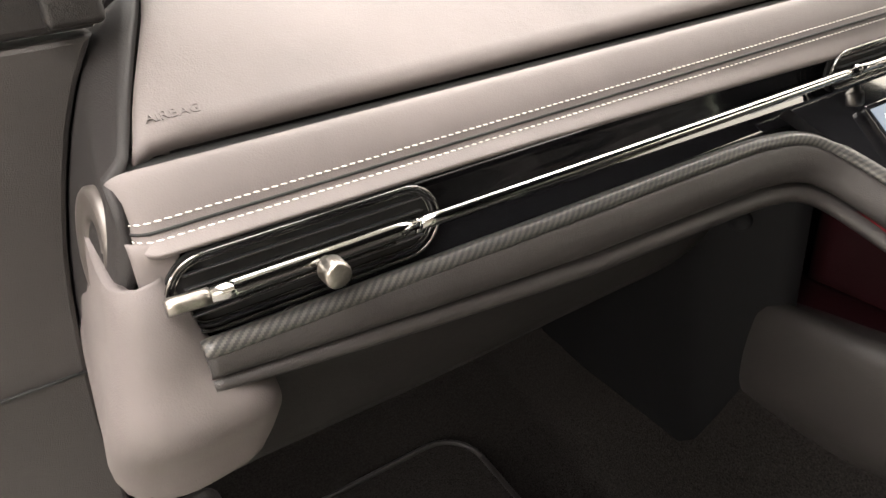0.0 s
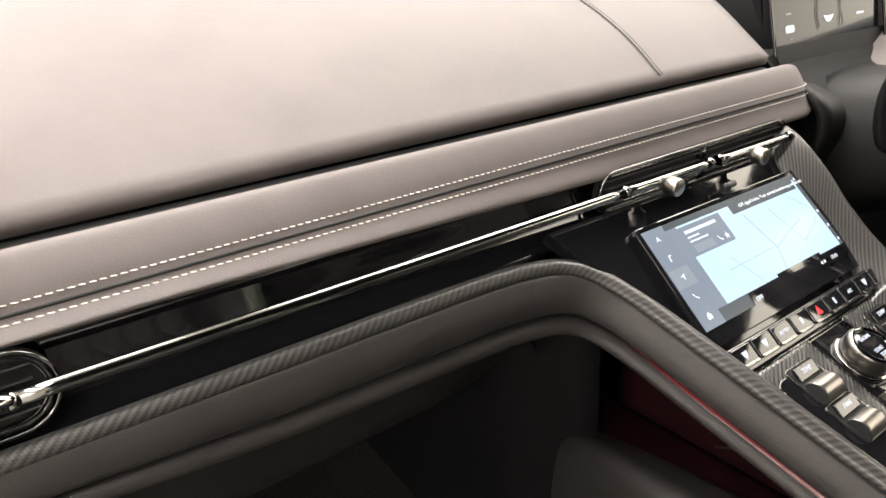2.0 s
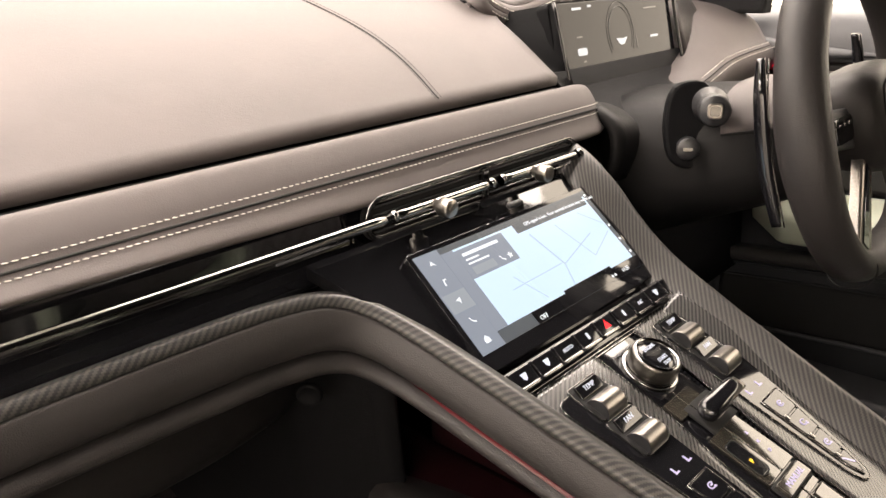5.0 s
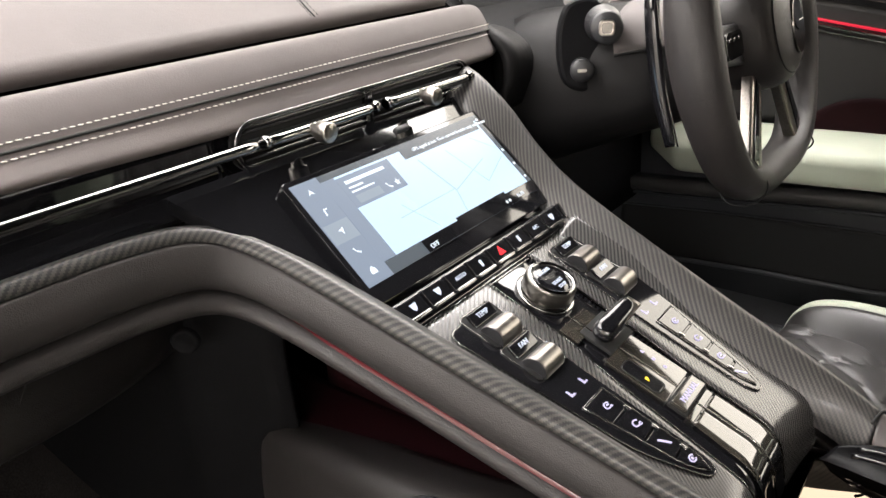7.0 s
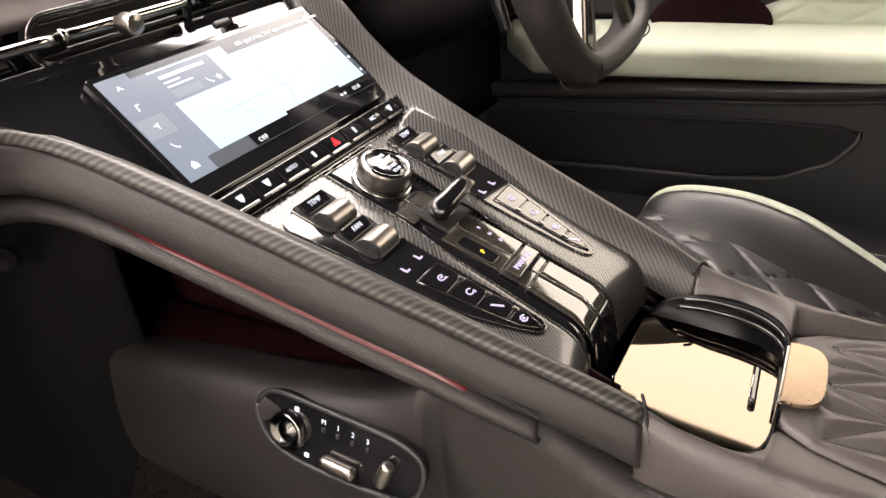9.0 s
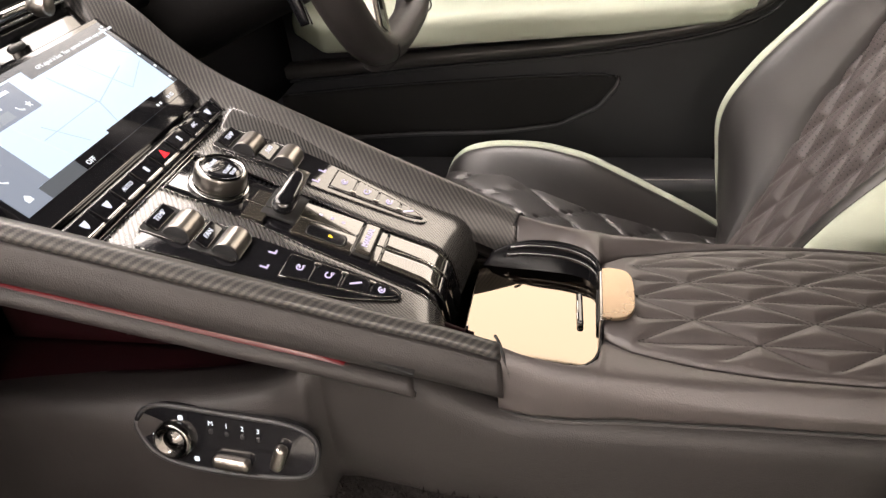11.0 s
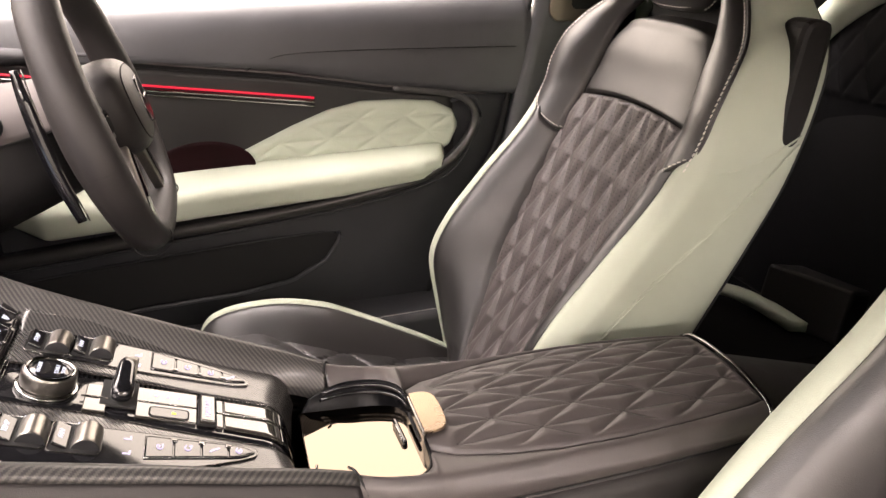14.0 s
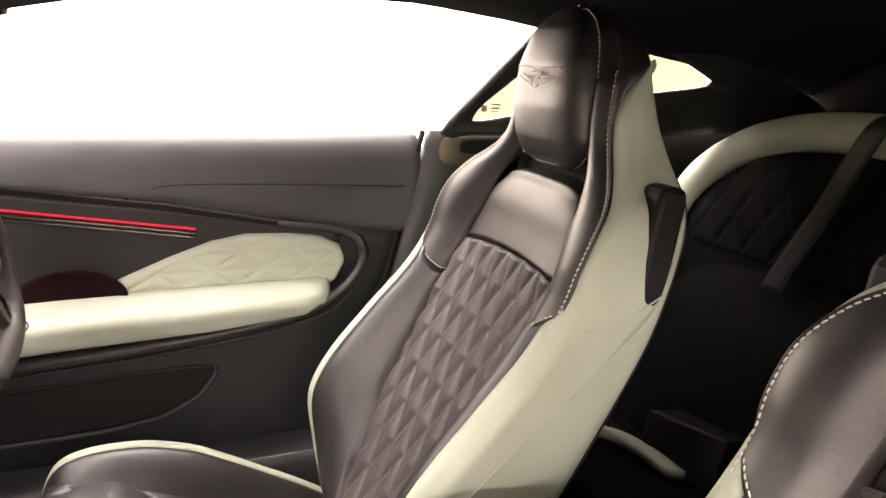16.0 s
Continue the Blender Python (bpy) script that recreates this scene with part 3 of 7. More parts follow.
# leather tab of the roll that wraps down beside the vent
rows = []
for x in np.linspace(-0.7455, -0.722, 22):
    zb = ramp(x, [-0.7455, -0.738, -0.733, -0.728, -0.722, -0.712], [0.620, 0.620, 0.629, 0.641, 0.6495, 0.6565])
    back = 0.006 * max(0.0, (-0.738 - x) / 0.0075) ** 2
    rows.append([(x, y + back, z) for y, z in curve([(0.046, 0.662), (0.0405, 0.657), (0.0385, 0.5 * (zb + 0.656)), (0.039, zb + 0.003), (0.043, zb), (0.056, zb - 0.001)], 16)])
sheet("roll_tab", rows, LEATHER, dash, "charcoal leather end of the roll", thick=0.003)
# end panel facing the door, leaning outwards as it goes forward
pad_left = lambda y: ramp(y, [0.055, 0.084, 0.107, 0.148, 0.179, 0.245], [-0.738, -0.731, -0.720, -0.700, -0.685, -0.655])
end_x = lambda z: ramp(z, [0.46, 0.50, 0.54, 0.575, 0.607, 0.64, 0.665, 0.69, 0.715, 0.738, 0.76], [-0.779, -0.7765, -0.7735, -0.769, -0.7635, -0.7555, -0.748, -0.7395, -0.7285, -0.7155, -0.700])
rows = []
for y in np.linspace(0.046, 0.205, 40):
    top = ramp(y, [0.046, 0.056, 0.066, 0.078, 0.084], [0.652, 0.676, 0.686, 0.689, 0.696]) if y < 0.084 else pad_z(y) - 0.004
    xt = ramp(y, [0.046, 0.078, 0.084], [-0.7462, -0.7452, -0.7335]) if y < 0.084 else pad_left(y) - 0.0022
    row = []
    for z in np.linspace(0.46, top, 40):
        k = max(0.0, min(1.0, 1 - (top - z) / 0.030)) ** 2
        row.append((min(end_x(z), xt) * (1 - k) + xt * k + 0.005 * max(0.0, 1 - (y - 0.046) / 0.010) ** 2, y, z))
    rows.append(row)
sheet("end_panel", rows, END_TRIM, dash, "charcoal end panel facing the door, darkened for its shaded side", thick=0.006)
lock_m = Matrix.Translation((-0.7540, 0.104, 0.6425)) @ Vector((-0.975, -0.06, 0.20)).to_track_quat("Z", "Y").to_matrix().to_4x4()
turned("airbag_switch", [(0.0, -0.0030), (0.010, -0.0030), (0.0135, -0.0015), (0.0150, 0.0010), (0.0185, 0.0016), (0.0235, 0.0018), (0.0285, 0.0030), (0.0320, 0.0028), (0.0340, 0.0010), (0.0345, -0.003)], material("dark_satin_bezel", (0.075, 0.066, 0.061), 0.34, metal=0.35, vary=0.08), dash, "round dark satin switch bezel", m=lock_m, sides=48)

# vents: rounded slots with bright rims, slats and a thumb knob on the rod
ROD_Y, ROD_Z = 0.020, 0.633
VENT_Z, VENT_H = 0.6285, 0.039


def slot_outline(w, h, n=10):
    return rounded(w, h, h * 0.49, n)


def vent(x0, x1, zc, h, knobs, label, bright, cells=1):
    v = empty("air_vent", label, "air vent", "dashboard air vents", at=((x0 + x1) / 2, 0.04, zc))
    w, cx = x1 - x0, (x0 + x1) / 2
    face = Matrix(((1, 0, 0, cx), (0, 0, -1, 0.0375), (0, 1, 0, zc), (0, 0, 0, 1)))
    slab("backing", slot_outline(w, h), face @ pose(0, 0, 0.001), 0.003, SLOT, v)
    for dw, r, d, mat in ((0.0, 0.0011, 0.006, bright), (-0.0055, 0.0018, 0.0035, GLOSS), (-0.010, 0.0007, 0.003, bright)):
        pts = [face @ Vector((a, b, d)) for a, b in slot_outline(w + dw, h + dw)]
        tube("rim", pts + [pts[0]], r, mat, v, "bright chrome rim" if mat is bright else "", sides=8, up=(0, -1, 0))
    cell_w = (w - 0.022 - 0.012 * (cells - 1)) / cells
    for c in range(cells):
        cc = x0 + 0.011 + cell_w * (c + 0.5) + 0.012 * c
        for k in range(4):
            block("slat", (cell_w, 0.010, 0.0013), PLASTIC, v, m=pose(cc, 0.036, zc + h * (-0.27 + 0.18 * k), -18), bevel=0.0005, segs=1)
        for sx in np.linspace(-0.4, 0.4, 5):
            block("vane", (0.0012, 0.004, h * 0.72), SLOT, v, m=pose(cc + sx * cell_w, 0.0395, zc), bevel=0)
        if c:
            block("divider", (0.010, 0.008, h * 0.80), GLOSS, v, m=pose(cc - cell_w / 2 - 0.006, 0.036, zc), bevel=0.002)
    for kx in knobs:
        stem = Matrix(((1, 0, 0, kx), (0, 0, -1, ROD_Y - 0.002), (0, 1, 0, ROD_Z - 0.001), (0, 0, 0, 1))) @ pose(0, 0, 0, 3)
        turned("knob", [(0.0, 0.0205), (0.0068, 0.0205), (0.0078, 0.0195), (0.0080, 0.0185), (0.0080, 0.0085), (0.0072, 0.0075), (0.005, 0.0065), (0.0045, 0.0)], KNURL, v, "knurled metal thumb knob", m=stem, sides=48, wobble=lambda k, i: (0.00022 if k % 2 else -0.00022) if 2 <= i <= 4 else 0)
    return v


vent(-0.736, -0.564, 0.629, 0.048, (-0.651,), "slotted air vent with dark chrome rim at the passenger end", DARK_CHROME)
vent(-0.138, 0.160, VENT_Z, VENT_H, (-0.073, 0.064), "long centre air vent with dark chrome rim and two knurled knobs", DARK_CHROME, 2)

rod = empty("chrome_rod", "polished chrome rod running along the fascia through the vents", "trim rod", at=(-0.28, ROD_Y, ROD_Z))
tube("bar", [(-0.588, ROD_Y, ROD_Z), (-0.35, ROD_Y, ROD_Z - 0.001), (-0.119, ROD_Y, ROD_Z - 0.001)], 0.0043, CHROME, rod, n=24, sides=20)
tube("vent_bar", [(-0.716, ROD_Y, ROD_Z + 0.001), (-0.588, ROD_Y, ROD_Z)], 0.0054, CHROME, rod, n=10, sides=20)
tube("end_piece", [(-0.7385, ROD_Y + 0.001, ROD_Z + 0.002), (-0.716, ROD_Y, ROD_Z + 0.001)], 0.0050, KNURL, rod, "satin metal rod end", n=6, sides=20)
tube("vent_bar", [(-0.119, ROD_Y, ROD_Z - 0.001), (0.006, ROD_Y, ROD_Z - 0.001)], 0.0042, CHROME, rod, n=10, sides=16)
tube("vent_bar", [(0.018, ROD_Y, ROD_Z - 0.001), (0.150, ROD_Y, ROD_Z - 0.001)], 0.0042, CHROME, rod, n=10, sides=16)
for bx in (-0.588, -0.119, 0.004, 0.020, 0.146):
    tube("collar", [(bx - 0.002, ROD_Y, ROD_Z - 0.0005), (bx + 0.002, ROD_Y, ROD_Z - 0.0005)], 0.0054, CHROME, rod, n=3, sides=20)
for x0, x1 in ((-0.70, -0.60), (-0.115, -0.01), (0.03, 0.14)):
    block("lower_fin", (x1 - x0, 0.003, 0.0014), CHROME, rod, m=pose((x0 + x1) / 2, ROD_Y + 0.004, ROD_Z - 0.0095), bevel=0.0005, segs=1)

lettering("airbag_mark", "AIRBAG", Matrix(((1, 0, 0, -0.695), (0, 0.834, -0.55, 0.099), (0, 0.55, 0.834, pad_z(0.099) + 0.0001), (0, 0, 0, 1))), 0.0092, LEATHER, dash, depth=0.0004)

# speaker grille on the pad near the windscreen
spk = empty("dash_speaker", "dark metal speaker grille in the dashboard top", "speaker", at=(-0.06, 0.30, 0.80))
sp_m = Matrix(((1, 0, 0, -0.005), (0, 0.972, -0.235, 0.345), (0, 0.235, 0.972, 0.8175), (0, 0, 0, 1)))
bez = curve([(-0.135, 0.075), (-0.085, 0.0), (-0.055, -0.045), (-0.02, -0.066), (0.02, -0.068), (0.042, -0.058), (0.060, -0.02), (0.078, 0.035), (0.070, 0.066), (0.0, 0.068)], 70, closed=True)
slab("bezel", [(x, y) for x, y in bez], sp_m, 0.012, material("warm_grey_bezel", (0.11, 0.098, 0.094), 0.38, rough_vary=0.04), spk, "smooth grey metal surround", bevel=0.003)
gm = sp_m @ Matrix.Translation((0, 0, 0.0012))
gout = curve([(-0.058, 0.058), (-0.05, 0.02), (-0.04, -0.03), (-0.02, -0.056), (0.01, -0.062), (0.022, -0.05), (0.028, 0.0), (0.036, 0.058)], 40)
slab("grille", [(x, y) for x, y in gout], gm, 0.003, DARK_CHROME, spk, "perforated grille plate")
verts, faces = [], []
for i in range(30):
    for j in range(26):
        a, b = -0.055 + 0.0034 * i + 0.0017 * (j % 2), -0.058 + 0.0044 * j
        lim = ramp(b, [-0.062, -0.05, -0.03, 0.02, 0.058], [0.005, -0.022, -0.037, -0.048, -0.055])
        if a < lim or a > ramp(b, [-0.06, 0.0, 0.058], [0.018, 0.026, 0.033]) or b > 0.054:
            continue
        k = len(verts)
        verts += [gm @ Vector((a + 0.0012 * math.cos(t), b + 0.0016 * math.sin(t), 0.0004)) for t in np.linspace(0, 2 * math.pi, 6, endpoint=False)]
        faces.append(tuple(range(k, k + 6)))
arrays("grille_perforation", verts, faces, SLOT, spk, smooth=False, kind="stuff")
block("grille_ridge", (0.10, 0.008, 0.008), SLOT, spk, m=sp_m @ pose(-0.01, 0.060, 0.003), bevel=0.002)

# ---- centre stack and console ----
console = empty("centre_console", "dark centre console with carbon panels and piano black islands", "console", at=(0.0, -0.2, 0.3))
stack_out = [(-0.205, 0.030), (0.150, 0.030), (0.152, -0.11), (0.145, -0.135), (-0.126, -0.135), (-0.150, -0.07), (-0.175, -0.02)]
slab("stack_face", stack_out, on_screen(0, 0, -0.006), 0.012, GLOSS, console, "piano black centre stack face")
# sloping face that rolls down into the cup well
HP = -0.009


def surf(a, b, h=0.0):
    """A point of the console's face; past the roll line it curls down towards the cup well."""
    b0 = 0.232 + 0.012 * (a / 0.08) ** 2
    lift = HP + 0.010 * max(0.0, min(1.0, (a - 0.095) / 0.02))
    if b <= b0:
        return plane_pt(a, b, h + lift)
    r, top = 0.030, 1.0
    phi = min((b - b0) / r, top)
    rest = max(0.0, b - b0 - r * top)
    s = b0 + r * math.sin(phi) + rest * math.cos(top) + h * math.sin(phi)
    return plane_pt(a, s, lift - r * (1 - math.cos(phi)) - rest * math.sin(top) + h * math.cos(phi))


def on_face(a, b, h=0.0):
    return on_console(a, b, h + HP)


def face_strip(name, left, right, b0, b1, mat, parent, label="", h=0.0, n=60, m=10, thick=0.004):
    """A strip of the face between two lines a = left(b) and a = right(b), with a rolled-off edge."""
    rows = []
    for b in np.linspace(b0, b1, n):
        l, r = left(b), right(b)
        u = np.r_[0.0, 0.0008, 0.002, np.linspace(0.004, 0.996, m), 0.998, 0.9992, 1.0] if r - l > 0.02 else np.linspace(0, 1, m)
        rows.append([surf(l + (r - l) * k, b, h - 0.0012 * max(0.0, 1 - min(k, 1 - k) * (r - l) / 0.0009) ** 2) for k in u])
    return sheet(name, rows, mat, parent, label, thick=-thick)


def bline(*pts):
    bs, vals = zip(*pts)
    return lambda b: float(np.interp(b, bs, vals))


PANEL = carbon_material("satin_carbon_panel", cell=0.0011, dark=0.046, light=0.058, rough=0.22, coat=0.45, relief=0.03)
in_l = bline((0.0, -0.023), (0.09, -0.026), (0.14, -0.0345), (0.182, -0.0385), (0.225, -0.043), (0.29, -0.048))
in_r = bline((0.0, 0.038), (0.06, 0.0385), (0.13, 0.033), (0.18, 0.0265), (0.24, 0.0245), (0.29, 0.024))
face_strip("console_face", bline((0.0, -0.114), (0.10, -0.104), (0.16, -0.096), (0.235, -0.085), (0.29, -0.080)), in_l, 0.0115, 0.292, PANEL, console, "satin carbon panel", m=24)
face_strip("console_face", in_r, bline((0.0, 0.132), (0.10, 0.118), (0.16, 0.106), (0.235, 0.088), (0.29, 0.080)), 0.0115, 0.292, PANEL, console, "satin carbon panel", m=24)
face_strip("column_plate", lambda b: in_l(b) + 0.0012, lambda b: in_r(b) - 0.0012, -0.004, 0.292, GLOSS, console, "piano black centre column", h=-0.0015, m=8)
face_strip("face_base", lambda b: -0.125, lambda b: 0.135, -0.012, 0.25, SLOT, console, h=-0.006, m=6)
for edge in (lambda b: in_l(b) + 0.0006, lambda b: in_r(b) - 0.0006):
    tube("panel_edge", [surf(edge(b), b, -0.0004) for b in np.linspace(0.0115, 0.285, 60)], 0.0005, DARK_CHROME, console, "thin dark chrome edge", sides=6)

# button bar under the display
bar = empty("button_bar", "row of piano black climate buttons with chrome lower edges", "button panel", at=(0.01, -0.095, 0.52))
bar_m = on_screen(0.011, 0.128, 0.004)
block("bar_body", (0.272, 0.024, 0.010), GLOSS, bar, m=bar_m @ pose(0, 0, -0.005), bevel=0.002)
WHITE_GLOW = glow("white_icon_light", (0.85, 0.88, 1.0), 1.1)
VIOLET_GLOW = glow("pale_violet_icon_light", (0.80, 0.70, 1.0), 1.0)
AMBER_GLOW = glow("amber_icon_light", (1.0, 0.62, 0.02), 3.0)
RED_GLOW = glow("red_icon_light", (1.0, 0.01, 0.02), 1.8)
for k in range(9):
    a = -0.116 + 0.029 * k
    b = block("button", (0.0265, 0.0165, 0.006), GLOSS, bar, m=bar_m @ pose(a, 0.002, 0.001), bevel=0.0016)
    block("button_edge", (0.0235, 0.003, 0.0022), CHROME if k < 5 else DARK_CHROME, b, "chrome lower edge, reflection put into its tone", m=bar_m @ pose(a, -0.0062, 0.0042), bevel=0.0008, segs=1)
    im = bar_m @ pose(a, 0.002, 0.0042)
    if k == 4:
        slab("icon", [(-0.0045, -0.0035), (0.0045, -0.0035), (0, 0.0045)], im, 0.0004, RED_GLOW, b, "red triangle")
    elif k == 2:
        lettering("icon", "AUTO", im, 0.0048, WHITE_GLOW, b)
    elif k == 6:
        lettering("icon", "A/C", im, 0.005, WHITE_GLOW, b)
    elif k == 8:
        lettering("icon", "SYNC", im, 0.0046, WHITE_GLOW, b)
    elif k in (0, 1, 7):
        slab("icon", [(-0.0035, 0.003), (0.0035, 0.003), (0.0022, -0.0015), (0.0, -0.0035), (-0.0022, -0.0015)], im, 0.0004, WHITE_GLOW, b)
    else:
        slab("icon", rounded(0.003, 0.006, 0.001, 2), im, 0.0004, WHITE_GLOW, b)
for dz in (-0.0135, -0.0165):
    tube("bright_line", [bar_m @ Vector((-0.135, dz, 0.001)), bar_m @ Vector((0.135, dz, 0.001))], 0.0007, CHROME, bar, "thin chrome line", n=4, sides=6)

# islands with rollers
left_isl = [(-0.1005, -0.036), (-0.097, -0.031), (-0.090, -0.0295), (-0.052, -0.0295), (-0.0465, -0.031), (-0.0445, -0.036), (-0.0457, -0.070), (-0.0467, -0.126), (-0.0475, -0.19), (-0.0485, -0.215), (-0.052, -0.2235), (-0.0575, -0.2245), (-0.0635, -0.2205), (-0.0735, -0.20), (-0.0843, -0.170), (-0.0900, -0.12), (-0.0957, -0.075), (-0.1000, -0.045)]
right_isl = [(0.0555, -0.034), (0.057, -0.029), (0.062, -0.0275), (0.102, -0.0275), (0.1075, -0.029), (0.1085, -0.034), (0.101, -0.075), (0.0925, -0.125), (0.078, -0.185), (0.067, -0.213), (0.061, -0.2215), (0.0545, -0.222), (0.050, -0.2165), (0.0480, -0.195), (0.0490, -0.125), (0.0535, -0.065)]


def key_icon(kind, m, parent):
    """Small lit symbols: a car with arrows, a headrest, a damper, a silencer."""
    if kind == "damper":
        slab("icon", [(-0.0034, 0.0034), (-0.0018, 0.0040), (0.0034, -0.0030), (0.0020, -0.0038)], m, 0.0003, VIOLET_GLOW, parent, "pale violet symbol")
        slab("icon", rounded(0.0022, 0.0012, 0.0003, 2), m @ pose(-0.0030, 0.0038, 0, 0, 0, -50), 0.0003, VIOLET_GLOW, parent)
        return
    ring = [(0.0032 * math.cos(t), 0.0024 * math.sin(t)) for t in np.linspace(0.5, 5.6, 16)]
    tube("icon", [m @ Vector((x, y, 0)) for x, y in ring], 0.0005, VIOLET_GLOW, parent, "pale violet symbol", sides=5)
    if kind == "car":
        slab("icon", rounded(0.0030, 0.0013, 0.0004, 2), m @ pose(0.0008, 0.0003, 0), 0.0003, VIOLET_GLOW, parent)
        slab("icon", [(0.0022, -0.0030), (0.0042, -0.0030), (0.0032, -0.0012)], m, 0.0003, VIOLET_GLOW, parent)
    elif kind == "exhaust":
        for k in range(2):
            slab("icon", rounded(0.0024, 0.0009, 0.0003, 2), m @ pose(0.0032, -0.0014 - 0.0016 * k, 0), 0.0003, VIOLET_GLOW, parent)
    else:
        slab("icon", rounded(0.0022, 0.0022, 0.0009, 3), m, 0.0003, VIOLET_GLOW, parent)


def island(name, outline, rollers, marks, lead, trail, kinds, label):
    """A flush gloss island; lead and trail give the key group's two sides as (a, b) at its start and end."""
    rim = curve(outline, 90, closed=True)
    isl = slab(name, [(x, y) for x, y in rim], on_face(0, 0, 0.0016), 0.004, GLOSS, console, label, bevel=0.0006)
    pts = [on_face(0, 0, 0.0012) @ Vector((x * 1.0, y, 0)) for x, y in rim]
    tube("island_rim", pts + [pts[0]], 0.00055, DARK_CHROME, isl, "thin dark chrome edge", sides=6, up=(0, -0.36, 0.93))
    for a, b, word in rollers:
        m = on_face(a, b, 0.0022)
        slab("roller_well", rounded(0.0375, 0.036, 0.003), m @ pose(0, 0.0055, -0.0002), 0.002, SLOT, isl)
        pts = [m @ Vector((x, y + 0.0055, 0)) for x, y in rounded(0.0375, 0.036, 0.003)]
        tube("well_rim", pts + [pts[0]], 0.0005, DARK_CHROME, isl, sides=6, up=(0, -0.36, 0.93))
        body = [(0.0108 * math.cos(t), 0.0105 * math.sin(t)) for t in np.linspace(0.05, math.pi - 0.05, 36)]
        rows = []
        for k, x in enumerate(np.linspace(-0.0135, 0.0135, 40)):
            e = 1.0 - 0.10 * max(0.0, (abs(x) - 0.0122) / 0.0013) ** 2
            rows.append([m @ Vector((x, q[0] * e - 0.0035, q[1] * e - 0.0015)) for q in body])
        sheet("roller", rows, ROLLER, isl, "knurled metal thumb roller", thick=0.002)
        for sx in (-1, 1):
            slab("roller_cheek", [(0.0104 * math.cos(t), 0.0102 * math.sin(t)) for t in np.linspace(0.05, math.pi - 0.05, 18)], m @ Matrix(((0, 0, sx, sx * 0.0136), (1, 0, 0, -0.0035), (0, 1, 0, -0.0015), (0, 0, 0, 1))), 0.001, PLASTIC, isl)
        block("roller_label", (0.0285, 0.0115, 0.003), GLOSS, isl, m=m @ pose(0, 0.0155, 0.0016, 20), bevel=0.0008)
        lettering("word", word, m @ pose(0, 0.0155, 0.0034, 20), 0.0058, WHITE_GLOW, isl)
        block("roller_catch", (0.0030, 0.008, 0.003), CHROME, isl, m=m @ pose(0.0162, -0.006, 0.0012), bevel=0.0008, segs=1)
        for k in range(3):
            slab("fan_mark", rounded(0.0012, 0.0016 + 0.0008 * k, 0.0003, 2), m @ pose(0.0155 + 0.0018 * k, 0.0045, 0.0010), 0.0003, WHITE_GLOW, isl)
    for a, b in marks:
        slab("seat_heat_mark", [(-0.002, -0.003), (0.003, -0.003), (0.003, -0.0015), (0.0, -0.0015), (-0.0005, 0.003), (-0.0022, 0.003)], on_face(a, b, 0.0020), 0.0003, VIOLET_GLOW, isl, "small seat symbol")
    (la, lb), (lc, ld) = lead
    (ta, tb), (tc, td) = trail
    left = lambda q: la + (lc - la) * q + (0.0 if q < 0.8 else (tc - lc) * 0.5 * ((q - 0.8) / 0.2) ** 2)
    right = lambda q: ta + (tc - ta) * q - (0.0 if q < 0.8 else (tc - lc) * 0.45 * ((q - 0.8) / 0.2) ** 2)
    bb = lambda q: lb + (ld - lb) * q
    loop = [(left(q), -bb(q)) for q in np.linspace(0, 1, 14)] + [(right(q), -bb(q)) for q in np.linspace(1, 0, 14)]
    pts = [on_face(0, 0, 0.0022) @ Vector((x, y, 0)) for x, y in loop]
    tube("key_rim", pts + [pts[0]], 0.0006, DARK_CHROME, isl, "bright rim of the key group", sides=6, up=(0, -0.36, 0.93))
    for k, kind in enumerate(kinds):
        q0, q1 = k / 4 + 0.008, (k + 1) / 4 - 0.008
        qs = np.linspace(q0, q1, 7)
        inset = 0.0010
        out = [(left(q) + inset, -bb(q)) for q in qs] + [(right(q) - inset, -bb(q)) for q in qs[::-1]]
        key = slab("key", out, on_face(0, 0, 0.0030), 0.003, GLOSS, isl, bevel=0.0005)
        qm = 0.5 * (q0 + q1) if k < 3 else q0 + 0.38 * (q1 - q0)
        key_icon(kind, on_face(0.5 * (left(qm) + right(qm)), bb(qm), 0.0034), key)
        if k:
            side = right if name == "left_island" else left
            inn = -0.0032 if name == "left_island" else 0.0032
            block("key_bridge", (0.0026, 0.0055, 0.0022), CHROME, isl, m=on_face(side(k / 4) + inn, bb(k / 4), 0.0030), bevel=0.0007, segs=2)
    return isl


ROLLER = material("dark_knurled_metal", (0.24, 0.225, 0.205), 0.30, metal=1.0, vary=0.12, vary_scale=900)
island("left_island", left_isl, [(-0.064, 0.049, "TEMP"), (-0.0652, 0.0875, "FAN")], [(-0.0565, 0.120), (-0.0757, 0.1204)], ((-0.0808, 0.1335), (-0.0645, 0.2215)), ((-0.0520, 0.1335), (-0.0508, 0.2215)), ("car", "exhaust", "damper", "headrest"), "piano black island with rollers and four keys")
island("right_island", right_isl, [(0.0757, 0.0455, "TEMP"), (0.0768, 0.0825, "FAN")], [(0.0780, 0.1180), (0.0590, 0.1180)], ((0.0560, 0.1305), (0.0520, 0.2185)), ((0.0870, 0.1305), (0.0620, 0.2185)), ("headrest", "exhaust", "car", "damper"), "piano black island with rollers and four keys")

